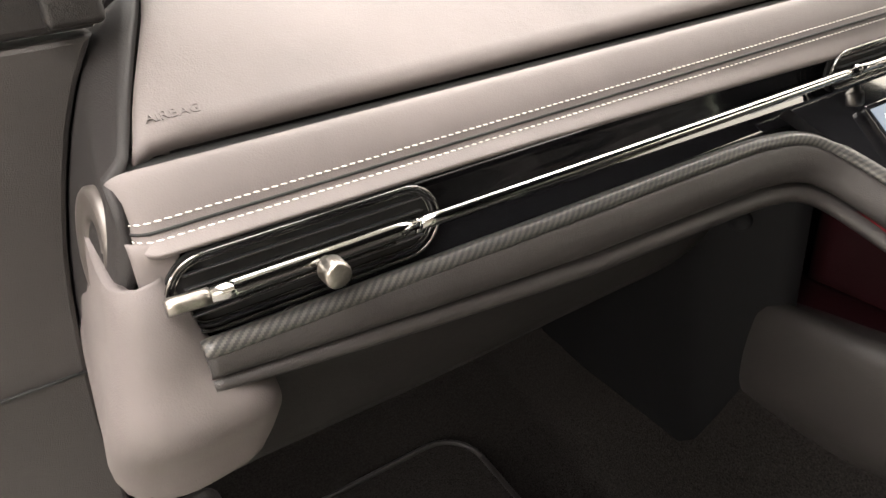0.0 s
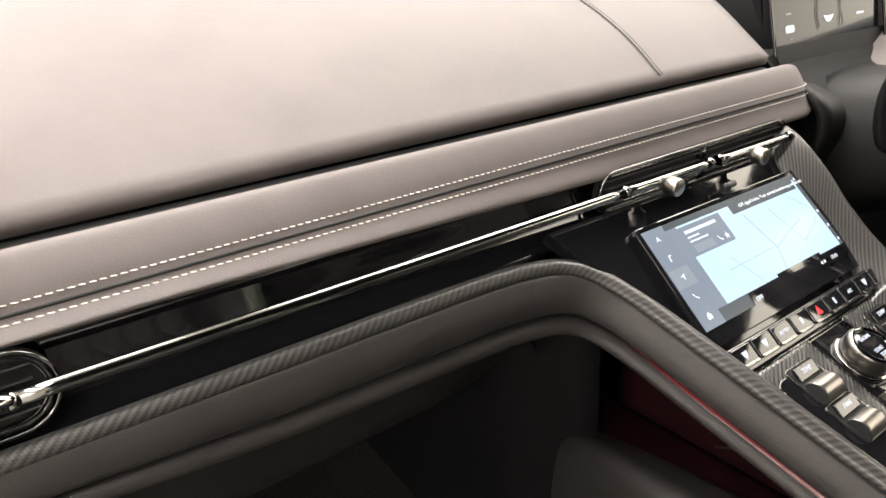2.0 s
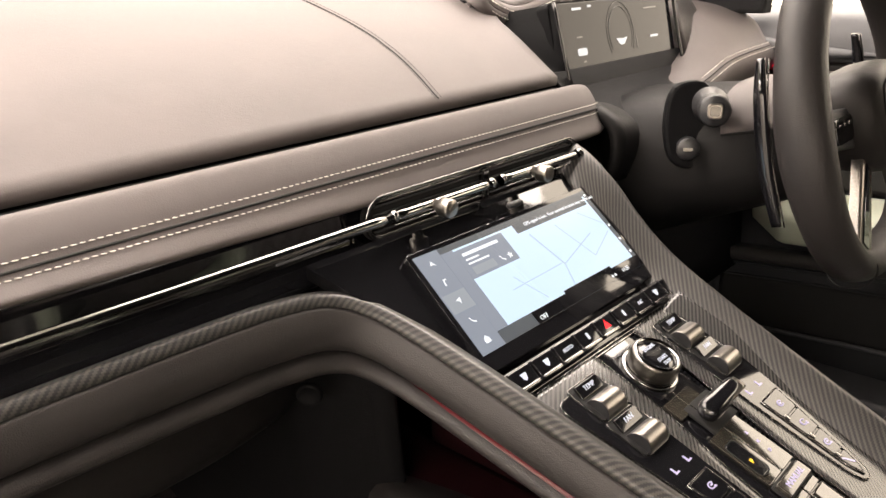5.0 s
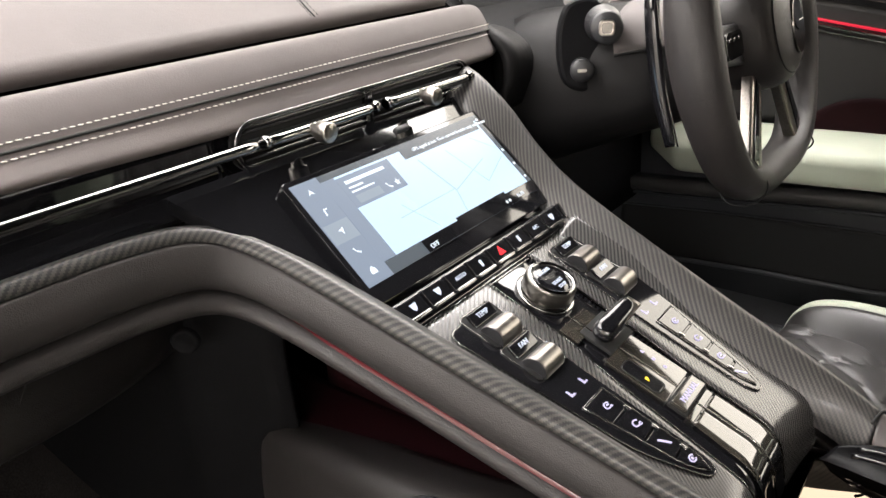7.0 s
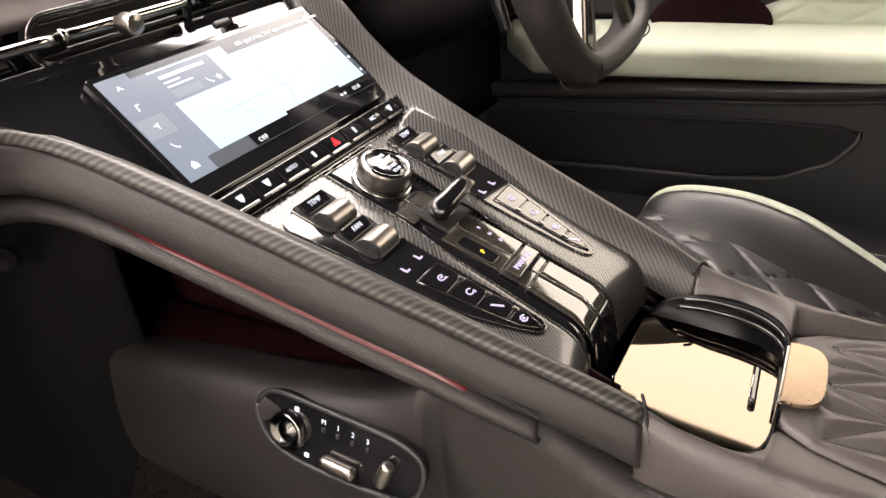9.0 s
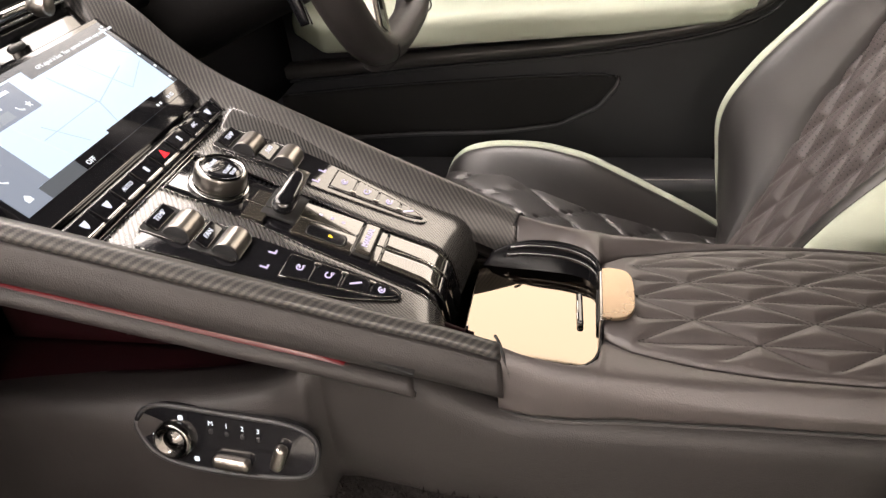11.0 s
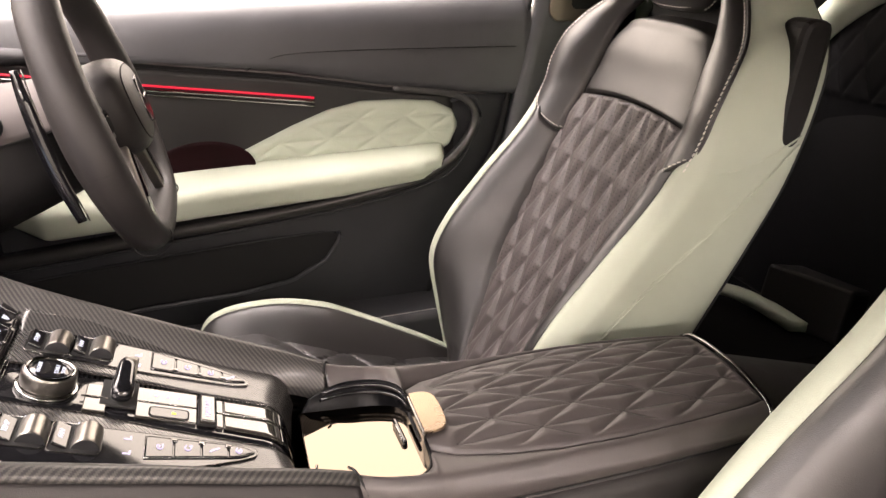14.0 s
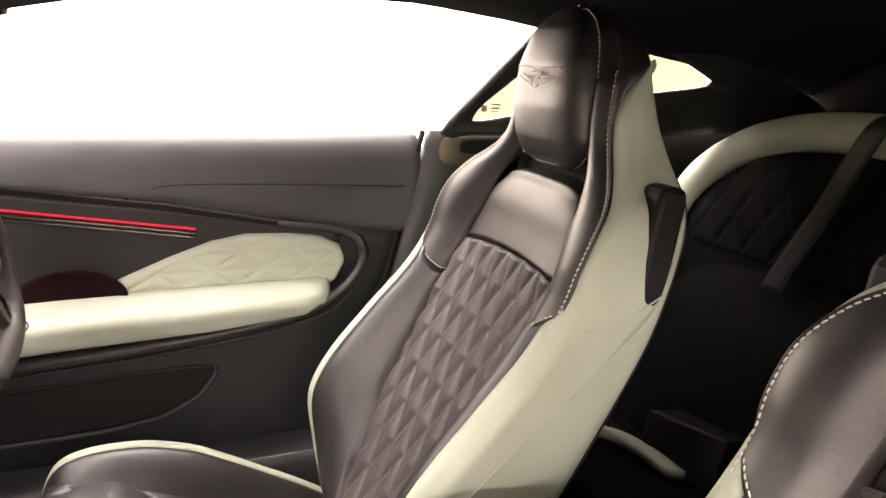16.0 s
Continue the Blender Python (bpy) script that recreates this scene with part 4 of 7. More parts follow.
# start knob, shifter and mode plates on the centre column
knob = empty("start_knob", "round dark metal start and drive mode knob with glass top", "control knob", at=tuple(plane_pt(0.006, 0.048)))
km = on_face(0.0062, 0.0505, 0.0)
turned("base_ring", [(0.0245, -0.001), (0.0250, 0.0012), (0.0240, 0.0022), (0.0220, 0.0024)], CHROME, knob, "bright base ring", m=km, sides=48)
turned("grip", [(0.0195, 0.001), (0.0212, 0.003), (0.0217, 0.005), (0.0212, 0.0150), (0.0206, 0.0166), (0.0196, 0.0176), (0.0180, 0.0178), (0.0168, 0.0168)], ROLLER, knob, "brushed dark metal grip", m=km, sides=96, wobble=lambda k, i: (0.00010 if k % 2 else -0.00010) if 2 <= i <= 4 else 0)
turned("top_ring", [(0.0200, 0.0174), (0.0190, 0.0185), (0.0172, 0.0183), (0.0163, 0.0168)], CHROME, knob, "polished top ring", m=km, sides=64)
turned("button", [(0.0, 0.0172), (0.010, 0.0172), (0.0160, 0.0168), (0.0166, 0.015)], GLOSS, knob, "black glass start button", m=km, sides=48)
top = km @ pose(0, 0, 0.0175)
lettering("word", "ENGINE", top @ pose(0, 0.0085, 0), 0.0046, WHITE_GLOW, knob)
lettering("word", "START", top @ pose(0, -0.0052, 0), 0.0046, WHITE_GLOW, knob)
lettering("word", "STOP", top @ pose(0, -0.0102, 0), 0.0042, WHITE_GLOW, knob)
wing = [(-0.012, 0.0025), (-0.003, 0.0018), (0.003, 0.0018), (0.012, 0.0025), (0.007, -0.0015), (0.003, -0.0032), (-0.003, -0.0032), (-0.007, -0.0015)]
slab("emblem", [(x, y + 0.0025) for x, y in wing], top, 0.0003, CHROME, knob, "plain winged emblem shape")

shifter = empty("gear_selector", "black and chrome toggle gear selector on the console", "gear selector", at=tuple(plane_pt(0.008, 0.112)))
sm = on_face(0.010, 0.110, 0.0)
block("slot", (0.040, 0.030, 0.003), SLOT, shifter, m=sm @ pose(-0.003, 0.002, 0.0008), bevel=0.001)
block("stem", (0.018, 0.012, 0.016), PLASTIC, shifter, m=sm @ pose(-0.003, 0.004, 0.007, -8), bevel=0.004, segs=3)
rows = []
for k in np.linspace(0, 1, 26):
    cap = math.sqrt(max(0.02, 1 - (2 * k - 1) ** 6))
    cx, ch = -0.0245 + 0.049 * k, 0.0105 + 0.0095 * k
    w, t = (0.0100 - 0.0025 * k) * cap, (0.0085 - 0.0022 * k) * cap
    rows.append([sm @ Vector((cx, 0.001 + w * math.copysign(abs(math.cos(q)) ** 0.8, math.cos(q)), ch + t * math.copysign(abs(math.sin(q)) ** 0.8, math.sin(q)))) for q in np.linspace(0, 2 * math.pi, 28, endpoint=False)])
sheet("lever", rows, GLOSS, shifter, "piano black rounded lever", wrap=True, caps=True)
rows = [[sm @ Vector((cx, -0.0015 + v, 0.0197 + 0.0057 * (cx + 0.004) / 0.024 - 14 * v * v)) for v in np.linspace(-0.006, 0.006, 7)] for cx in np.linspace(-0.004, 0.0205, 10)]
sheet("lever_inset", rows, ROLLER, shifter, "dark metal finger inset", thick=-0.0012)
PLATE = material("warm_reflection_plate", (0.030, 0.027, 0.022), 0.06, coat=1.0, rough_vary=0.02, vary_scale=60)
for nm, a, b, w, h in (("letter_plate", 0.0110, 0.1470, 0.0225, 0.0530), ("park_surround", -0.0125, 0.1480, 0.0230, 0.0510), ("front_plate", -0.0140, 0.0900, 0.0200, 0.0180), ("front_plate", 0.0075, 0.0900, 0.0200, 0.0180), ("small_plate", -0.0040, 0.1935, 0.0430, 0.0060)):
    block(nm, (w - 0.0008, h, 0.003), PLATE, console, "gloss black plate with a warm reflection in its tint", m=on_face(a, b, 0.0002), bevel=0.0008)
for l, r in ((-0.0260, -0.0042), (-0.0034, 0.0200)):
    face_strip("rear_plate", lambda b, l=l: l - 0.10 * max(0.0, b - 0.2), lambda b, r=r: r, 0.1975, 0.250, PLATE, console, "gloss black plate with a warm reflection in its tint", h=0.0016, n=30, m=10, thick=0.003)
    face_strip("rear_plate", lambda b, l=l: l - 0.10 * max(0.0, b - 0.2), lambda b, r=r: r, 0.2507, 0.290, GLOSS, console, "piano black plate past the painted reflection", h=0.0016, n=20, m=10, thick=0.003)
pts = [on_face(-0.0145, 0.1500, 0.0021) @ Vector((x, y, 0)) for x, y in rounded(0.0145, 0.0330, 0.004)]
pk = slab("park_key", rounded(0.0135, 0.0320, 0.0036), on_face(-0.0145, 0.1500, 0.0024), 0.002, GLOSS, console, "piano black park key", bevel=0.0005)
tube("park_rim", pts + [pts[0]], 0.0005, SLOT, pk, sides=6, up=(0, -0.36, 0.93))
lettering("mark", "P", on_face(-0.0145, 0.1540, 0.0028), 0.0052, AMBER_GLOW, pk)
mk = block("manual_key", (0.0400, 0.0130, 0.0050), PLATE, console, "glossy manual key", m=on_face(-0.0030, 0.1825, 0.0030), bevel=0.0014, segs=3)
lettering("mark", "MANUAL", on_face(-0.0030, 0.1825, 0.0058), 0.0068, VIOLET_GLOW, mk)
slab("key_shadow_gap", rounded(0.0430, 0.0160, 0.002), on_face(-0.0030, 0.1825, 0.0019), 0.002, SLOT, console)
for k, ch in enumerate("RND"):
    lettering("mark", ch, on_face(0.0110, 0.1380 + 0.0100 * k, 0.0020), 0.0042, VIOLET_GLOW, console)
for a0, b0, a1, b1 in ((-0.0036, 0.078, -0.0036, 0.101), (-0.0008, 0.122, -0.0008, 0.1735), (-0.0038, 0.1895, -0.0038, 0.290)):
    tube("bright_line", [surf(a0 + (a1 - a0) * k, b0 + (b1 - b0) * k, 0.0018) for k in np.linspace(0, 1, 24)], 0.0008, CHROME, console, "thin chrome line", sides=6)

# lens-shaped gloss recess beside the display
lens = [(0.030 * u, 0.0052 * (1 - u * u) * (1.0 if up else -1.0)) for up in (True, False) for u in (np.linspace(-1, 1, 16)[:-1] if up else np.linspace(1, -1, 16)[:-1])]
lens_m = Matrix.Translation((-0.1605, 0.0205, 0.5995)) @ Vector((-0.05, -0.75, 0.66)).to_track_quat("Z", "Y").to_matrix().to_4x4()
recess = slab("fascia_recess", lens, lens_m, 0.02, GLOSS, dash, "lens-shaped piano black recess", bevel=0.0015)
pts = [lens_m @ Vector((x, y, 0.0005)) for x, y in lens]
tube("recess_glint", pts + [pts[0]], 0.0007, DARK_CHROME, dash, sides=8, up=(0, -0.7, 0.7))

# ---- touchscreen ----
tablet = empty("touchscreen", "lit centre touchscreen showing a pale blue map page", "touchscreen", at=(0, -0.04, 0.57))
slab("glass", rounded(0.268, 0.116, 0.004, 4, 0.008, -0.053), on_screen(0, 0, 0.0015), 0.005, GLOSS, tablet, "black glass front", bevel=0.001)
MAP = glow("map_light", (0.62, 0.82, 0.97), 1.15)
SIDE = glow("menu_column_light", (0.36, 0.42, 0.52), 0.75)
SIDE2 = glow("menu_tile_light", (0.62, 0.70, 0.80), 0.55)
CARD = glow("dark_card_light", (0.10, 0.12, 0.14), 0.8)
INK = glow("map_ink_light", (0.52, 0.70, 0.84), 1.0)
WHITE_TXT = glow("white_text_light", (0.9, 0.95, 1.0), 1.2)


def flat(name, a0, a1, b0, b1, mat, h, parent=tablet, label=""):
    return slab(name, [(a0, -b0), (a1, -b0), (a1, -b1), (a0, -b1)], on_screen(0, 0, h), 0.0002, mat, parent, label)


disp = flat("display", -0.1215, 0.1215, 0.0, 0.096, CARD, 0.0018, label="active display area")
flat("map_area", -0.094, 0.115, 0.006, 0.084, MAP, 0.0021, disp, "pale blue map")
flat("menu_column", -0.1215, -0.094, 0.0, 0.096, SIDE, 0.0021, disp, "grey menu column")
flat("menu_column", -0.094, -0.080, 0.006, 0.084, SIDE, 0.0023, disp)
for k in range(5):
    flat("menu_tile", -0.1205, -0.095, 0.002 + 0.0187 * k, 0.0195 + 0.0187 * k, SIDE2 if k == 2 else SIDE, 0.0024, disp)
ICONS = [[(-0.003, -0.002), (0, 0.003), (0.003, -0.002), (0.0, -0.0005)], [(-0.002, -0.003), (-0.001, 0.003), (0.003, 0.003), (0.002, 0.0018), (0.0, 0.0018), (-0.0005, -0.003)], [(-0.003, 0.001), (0.003, 0.003), (0.001, -0.003), (0, 0.0)], [(-0.003, 0.003), (-0.0015, 0.003), (-0.001, 0.0005), (0.0015, -0.001), (0.003, -0.0015), (0.002, -0.003), (-0.001, -0.001)], [(-0.003, -0.003), (-0.003, 0.0005), (0, 0.0035), (0.003, 0.0005), (0.003, -0.003)]]
for k, ic in enumerate(ICONS):
    slab("menu_icon", ic, on_screen(-0.108, 0.0108 + 0.0187 * k, 0.0027), 0.0002, WHITE_TXT, disp)
flat("notice", 0.0, 0.112, 0.004, 0.0155, CARD, 0.0024, disp, "dark notice bar")
lettering("notice_text", "GPS signal is lost. Your current location may not be accurate", on_screen(0.014, 0.0098, 0.0027), 0.0050, WHITE_TXT, disp, align="LEFT").scale = (1, 1, 1)
flat("address_card", -0.080, -0.018, 0.008, 0.037, SIDE, 0.0024, disp, "grey address card")
for k, (w, b) in enumerate(((0.046, 0.0125), (0.016, 0.0185), (0.026, 0.0225))):
    flat("text_bar", -0.074, -0.074 + w, b, b + (0.003 if k == 0 else 0.0016), WHITE_TXT, 0.0027, disp)
flat("card_button", -0.074, -0.046, 0.027, 0.0345, SIDE2, 0.0027, disp)
slab("card_icon", ICONS[3], on_screen(-0.036, 0.0305, 0.0027), 0.0002, WHITE_TXT, disp)
slab("card_icon", [(0.0035 * math.sin(2 * math.pi * k / 10) * (1 if k % 2 == 0 else 0.45), 0.0035 * math.cos(2 * math.pi * k / 10) * (1 if k % 2 == 0 else 0.45)) for k in range(10)], on_screen(-0.026, 0.0305, 0.0027), 0.0002, WHITE_TXT, disp)
for a0, b0, a1, b1, w in ((0.012, 0.020, 0.026, 0.060, 0.0016), (0.026, 0.060, 0.018, 0.084, 0.0012), (0.026, 0.060, 0.085, 0.044, 0.0010), (0.050, 0.022, 0.070, 0.066, 0.0008), (-0.05, 0.06, 0.026, 0.058, 0.0008), (-0.04, 0.05, -0.02, 0.08, 0.0007), (0.07, 0.066, 0.11, 0.05, 0.0008), (0.09, 0.02, 0.112, 0.04, 0.0007)):
    d = np.array((a1 - a0, -(b1 - b0)))
    d /= np.linalg.norm(d)
    n2 = np.array((-d[1], d[0])) * w / 2
    slab("map_road", [(a0 + n2[0], -b0 + n2[1]), (a1 + n2[0], -b1 + n2[1]), (a1 - n2[0], -b1 - n2[1]), (a0 - n2[0], -b0 - n2[1])], on_screen(0, 0, 0.00235), 0.0002, INK, disp)
flat("lower_bar", -0.050, 0.1215, 0.0845, 0.096, GLOSS, 0.0026, disp)
flat("lower_tab", 0.0, 0.075, 0.0815, 0.085, GLOSS, 0.0026, disp)
lettering("status_text", "OFF", on_screen(-0.040, 0.0925, 0.0029), 0.0060, WHITE_TXT, disp)
lettering("status_text", "11:15", on_screen(0.092, 0.0915, 0.0029), 0.0052, WHITE_TXT, disp)
for k, (a, b) in enumerate(((0.1175, 0.006), (0.1175, 0.045), (0.1175, 0.062), (0.1175, 0.078), (0.069, 0.0915), (0.074, 0.0915))):
    slab("status_mark", rounded(0.0028, 0.0028, 0.001, 3), on_screen(a, b, 0.0029), 0.0002, WHITE_TXT, disp)
turned("driver_sensor", [(0.0, 0.001), (0.0015, 0.001), (0.002, 0.0)], DARK_CHROME, console, m=on_screen(-0.150, 0.048, -0.006), sides=12)
block("display_tab", (0.018, 0.006, 0.006), PLASTIC, console, m=on_screen(0.02, -0.012, 0.004), bevel=0.002)

# ---- cup well with sliding lid ----
well = empty("cup_holder", "cup well closed by a polished dark sliding lid", "cup holder", at=(0.0, -0.41, 0.36))
well_top = curve([(-0.082, -0.362, 0.418), (-0.0895, -0.385, 0.413), (-0.0945, -0.410, 0.408), (-0.0945, -0.433, 0.404), (-0.089, -0.448, 0.402), (-0.074, -0.4575, 0.401), (-0.046, -0.4605, 0.401), (0.0, -0.4610, 0.404), (0.040, -0.4580, 0.406), (0.056, -0.446, 0.409), (0.066, -0.425, 0.410), (0.070, -0.400, 0.409), (0.071, -0.380, 0.404), (0.070, -0.362, 0.396)], 70)
well_bot = curve([(-0.078, -0.345, 0.376), (-0.082, -0.385, 0.376), (-0.087, -0.410, 0.376), (-0.086, -0.434, 0.376), (-0.079, -0.448, 0.376), (-0.066, -0.4560, 0.376), (-0.040, -0.4590, 0.376), (0.0, -0.4595, 0.376), (0.028, -0.4565, 0.376), (0.044, -0.445, 0.376), (0.051, -0.425, 0.376), (0.054, -0.400, 0.376), (0.060, -0.345, 0.376)], 70)
rows = []
for k in np.linspace(0, 1, 12):
    bulge = 0.10 * math.sin(math.pi * k)
    rows.append(well_top * (1 - k) + well_bot * k + bulge * (well_top - well_bot) * np.array((1, 1, 0)))
sheet("well_wall", rows, WELL_BLACK, well, "piano black well wall", thick=-0.003)
lid_out = [(x, y) for x, y, z in 0.3 * well_top + 0.7 * well_bot]
slab("sliding_lid", lid_out, pose(0, 0, 0.3875, 0, 2.0, 0), 0.004, MIRROR_LID, well, "polished dark lid", bevel=0.001)
lid_tab = block("lid_pull", (0.042, 0.0052, 0.0060), GLOSS, well, "small black pull bar", m=pose(-0.006, -0.4420, 0.3900, 0, 2, 2), bevel=0.0022, segs=3)
tube("lid_pull_edge", [(0.012, -0.4395, 0.3925), (-0.023, -0.4408, 0.3935)], 0.0009, CHROME, lid_tab, "bright edge", n=4, sides=6)
for f in (0.12, 0.32):
    seg = (well_top * (1 - f) + well_bot * f)[44:66] + np.array((-0.0015, 0.0012, 0))
    tube("well_rib", seg, 0.0022, GLOSS, well, "gloss rib of the well wall", sides=8)
for x0, dx in ((-0.060, -0.006), (-0.051, -0.004)):
    tube("bright_line", [(x0, -0.352, 0.381), (x0 + 0.3 * dx, -0.3545, 0.394), (x0 + dx, -0.356, 0.408)], 0.0012, CHROME, well, "thin chrome line", n=10, sides=6)

# ---- armrest box ----
arm = empty("armrest", "quilted charcoal leather centre armrest with metal latch plate", "armrest", at=(0, -0.62, 0.30))


def quilt_lines(a, b, c, ra, rc, depth, w):
    """Height over a triangular sewing pattern; a, b, c count its three families of lines, ra and rc are their spacings."""
    d = min(ra * abs(a - round(a)), ra * abs(b - round(b)), rc * abs(c - round(c)))
    return depth * (1 - math.exp(-((d / w) ** 1.25)))


def quilt_stitch(name, where, lines, parent, mat):
    """Fine thread along the sewn lines of a quilted surface."""
    for n, line_pts in enumerate(lines):
        pts = [where(*p) for p in line_pts]
        pts = [p for p in pts if p is not None]
        if len(pts) > 3:
            stitch_row(name, pts, (0, 0, 1), mat, parent, pitch=0.0036, length=0.0026, r=0.00034, n=len(pts) * 3)


def tri_quilt(p, q, pu, pv, depth, soft=0.22, third=True):
    """Height of a quilted surface: puffed cells between diagonal sewn lines."""
    a, b = p / pu + q / pv, p / pu - q / pv
    d = min(abs(a - round(a)), abs(b - round(b)))
    if third:
        c = q / pv * 2
        d = min(d, 0.9 * abs(c - round(c)))
    k = min(1.0, d / soft)
    return depth * (1 - (1 - k) ** 2)


# upholstered sides that carry on from the rails round the cup well
lid_half = lambda y: ramp(-y, [0.455, 0.459, 0.48, 0.53, 0.58, 0.646, 0.715, 0.79, 0.812], [0.040, 0.050, 0.063, 0.076, 0.083, 0.085, 0.081, 0.073, 0.068])
lid_edge_z = lambda y: ramp(-y, [0.455, 0.50, 0.60, 0.70, 0.79, 0.812], [0.400, 0.3975, 0.3965, 0.3950, 0.3925, 0.3915])
well_left = lambda y: ramp(-y, [0.362, 0.385, 0.410, 0.433, 0.448, 0.4565, 0.4595], [-0.082, -0.0895, -0.0945, -0.0945, -0.089, -0.078, -0.052])
well_right = lambda y: ramp(-y, [0.372, 0.400, 0.425, 0.446, 0.458, 0.4605], [0.074, 0.071, 0.066, 0.056, 0.040, 0.030])
crest = lambda y, s: ramp(-y, [0.384, 0.41, 0.44, 0.47, 0.55, 0.65, 0.75, 0.815], [0.0935, 0.0985, 0.0990, 0.0965, 0.0955, 0.0955, 0.0915, 0.085] if s < 0 else [0.0915, 0.086, 0.083, 0.0835, 0.086, 0.088, 0.085, 0.078])
crest_z = lambda y, s: ramp(-y, [0.384, 0.40, 0.42, 0.445, 0.47, 0.55, 0.65, 0.75, 0.815], [0.4215, 0.4175, 0.413, 0.4085, 0.403, 0.3955, 0.393, 0.390, 0.386] if s < 0 else [0.4225, 0.419, 0.416, 0.4125, 0.4075, 0.399, 0.395, 0.391, 0.386])
for s in (-1, 1):
    rows, low, seam_line = [], [], []
    for y in np.r_[np.linspace(-0.384, -0.4665, 40), np.linspace(-0.470, -0.815, 60)]:
        inner = (well_left(y) if s < 0 else well_right(y)) if y > -0.459 else s * (lid_half(y) + 0.0005)
        xc, zc = s * crest(y, s), crest_z(y, s)
        zi = zc - 0.003 - (0.013 if s > 0 else 0.004) * ramp(-y, [0.384, 0.42, 0.452], [1.0, 0.9, 0.0]) if y > -0.459 else lid_edge_z(y) - 0.0015
        if s * (xc - inner) < 0.004:
            inner = xc - s * 0.004
        rows.append([(a, y, b) for a, b in curve([(inner, zi - 0.010), (inner + s * 0.001, zi - 0.001), (0.5 * (inner + xc), 0.5 * (zi + zc) + 0.0012), (xc, zc), (xc + s * 0.0075, zc - 0.009), (xc + s * 0.0105, 0.45 * zc + 0.55 * 0.368), (xc + s * 0.0095, 0.3685)], 24)])
        low.append([(xc + s * a, y, b) for a, b in ((0.0085, 0.3685), (0.0105, 0.3645), (0.0125, 0.345), (0.0125, 0.31), (0.012, 0.262))])
        seam_line.append((xc + s * 0.0092, y, 0.3672))
    sheet("side_pad", rows, ARM_LEATHER, arm, "smooth charcoal leather side", thick=0.004 if s < 0 else -0.004)
    low = [[(a - s * 0.002 * k, y + 0.030 * k, b) for a, y, b in low[0]] for k in (4, 3, 2, 1)] + low
    sheet("side_panel", low, LEATHER_LO, arm, "charcoal trim side panel", thick=0.004 if s < 0 else -0.004)
    tube("side_seam", seam_line, 0.0010, SLOT, arm, sides=6)
# rail end joints
for s in (-1, 1):
    tube("joint_seam", [(s * 0.079, -0.381, 0.4185), (s * 0.0935, -0.386, 0.4225), (s * 0.1025, -0.392, 0.407), (s * 0.1055, -0.400, 0.385), (s * 0.105, -0.406, 0.366)], 0.0012, SLOT, arm, n=20, sides=6)
AU, AV = 0.0866, 0.048


def arm_z(x, y, quilt=True):
    v = (-0.4575 - y) / 0.354
    hw = lid_half(y)
    u = x / hw
    zc = ramp(v, [0, 0.06, 0.5, 0.92, 1.0], [0.4035, 0.4085, 0.4080, 0.4025, 0.400])
    ze = lid_edge_z(y)
    z = ze + (zc - ze) * (1 - abs(u) ** 2.4)
    edge = max(0.0, min(1.0, (1 - abs(u)) * hw / 0.006, v * 0.354 / 0.006, (1 - v) * 0.354 / 0.006))
    z -= 0.0035 * (1 - edge) ** 2
    inside = max(0.0, min(1.0, ((1 - abs(u)) * hw - 0.004) / 0.008, (v * 0.354 - 0.024) / 0.010, ((1 - v) * 0.354 - 0.006) / 0.008))
    if quilt:
        a, b = y / AU + x / AV + 7.745, y / AU - x / AV + 5.448
        z += (quilt_lines(a, b, a - b, 0.042, 0.024, 0.0046, 0.0056) - 0.0032) * inside
    return z, inside


rows = []
for y in np.linspace(-0.4578, -0.8110, 260):
    rows.append([(u * lid_half(y), y, arm_z(u * lid_half(y), y)[0]) for u in np.linspace(-1, 1, 120)])
lid = sheet("lid", rows, ARM_LEATHER, arm, "triangle-quilted charcoal leather lid", thick=-0.012)


def arm_thread(x, y):
    if y < -0.80 or y > -0.485 or abs(x) > lid_half(y) - 0.008:
        return None
    return (x, y, arm_z(x, y)[0] + 0.0003)


ways = []
for k in range(-6, 8):
    ys = np.linspace(-0.47, -0.81, 90)
    ways.append([((k - 7.745 - y / AU) * AV, y) for y in ys])
    ways.append([(-(k - 5.448 - y / AU) * AV, y) for y in ys])
for k in range(-6, 8):
    ways.append([((k - 2.297) * AV / 2, y) for y in np.linspace(-0.47, -0.81, 90)])
quilt_stitch("quilt_stitching", arm_thread, ways, arm, THREAD_DARK)
plate_out = curve([(-0.033, 0.0), (-0.0335, -0.010), (-0.030, -0.0195), (-0.020, -0.0245), (0.0, -0.0255), (0.020, -0.0245), (0.030, -0.0195), (0.0335, -0.010), (0.033, 0.0)], 50)
slab("latch_plate", [(x, y) for x, y in plate_out], pose(-0.008, -0.4590, 0.4112, 1), 0.003, LATCH, arm, "polished metal latch plate", bevel=0.0006)
block("latch_front", (0.066, 0.004, 0.026), DARK_CHROME, arm, "dark metal latch front", m=pose(-0.008, -0.4588, 0.3955), bevel=0.0012)
block("latch_slot", (0.044, 0.003, 0.005), SLOT, arm, m=pose(-0.008, -0.4567, 0.394), bevel=0.0008)
tube("rear_trim", [(-0.093, -0.803, 0.372), (-0.080, -0.8105, 0.390), (-0.030, -0.8135, 0.3995), (0.02, -0.8135, 0.4005), (0.060, -0.8115, 0.396), (0.074, -0.806, 0.388)], 0.0024, DARK_CHROME, arm, "bright rear trim line", n=40, sides=8)
rows = []
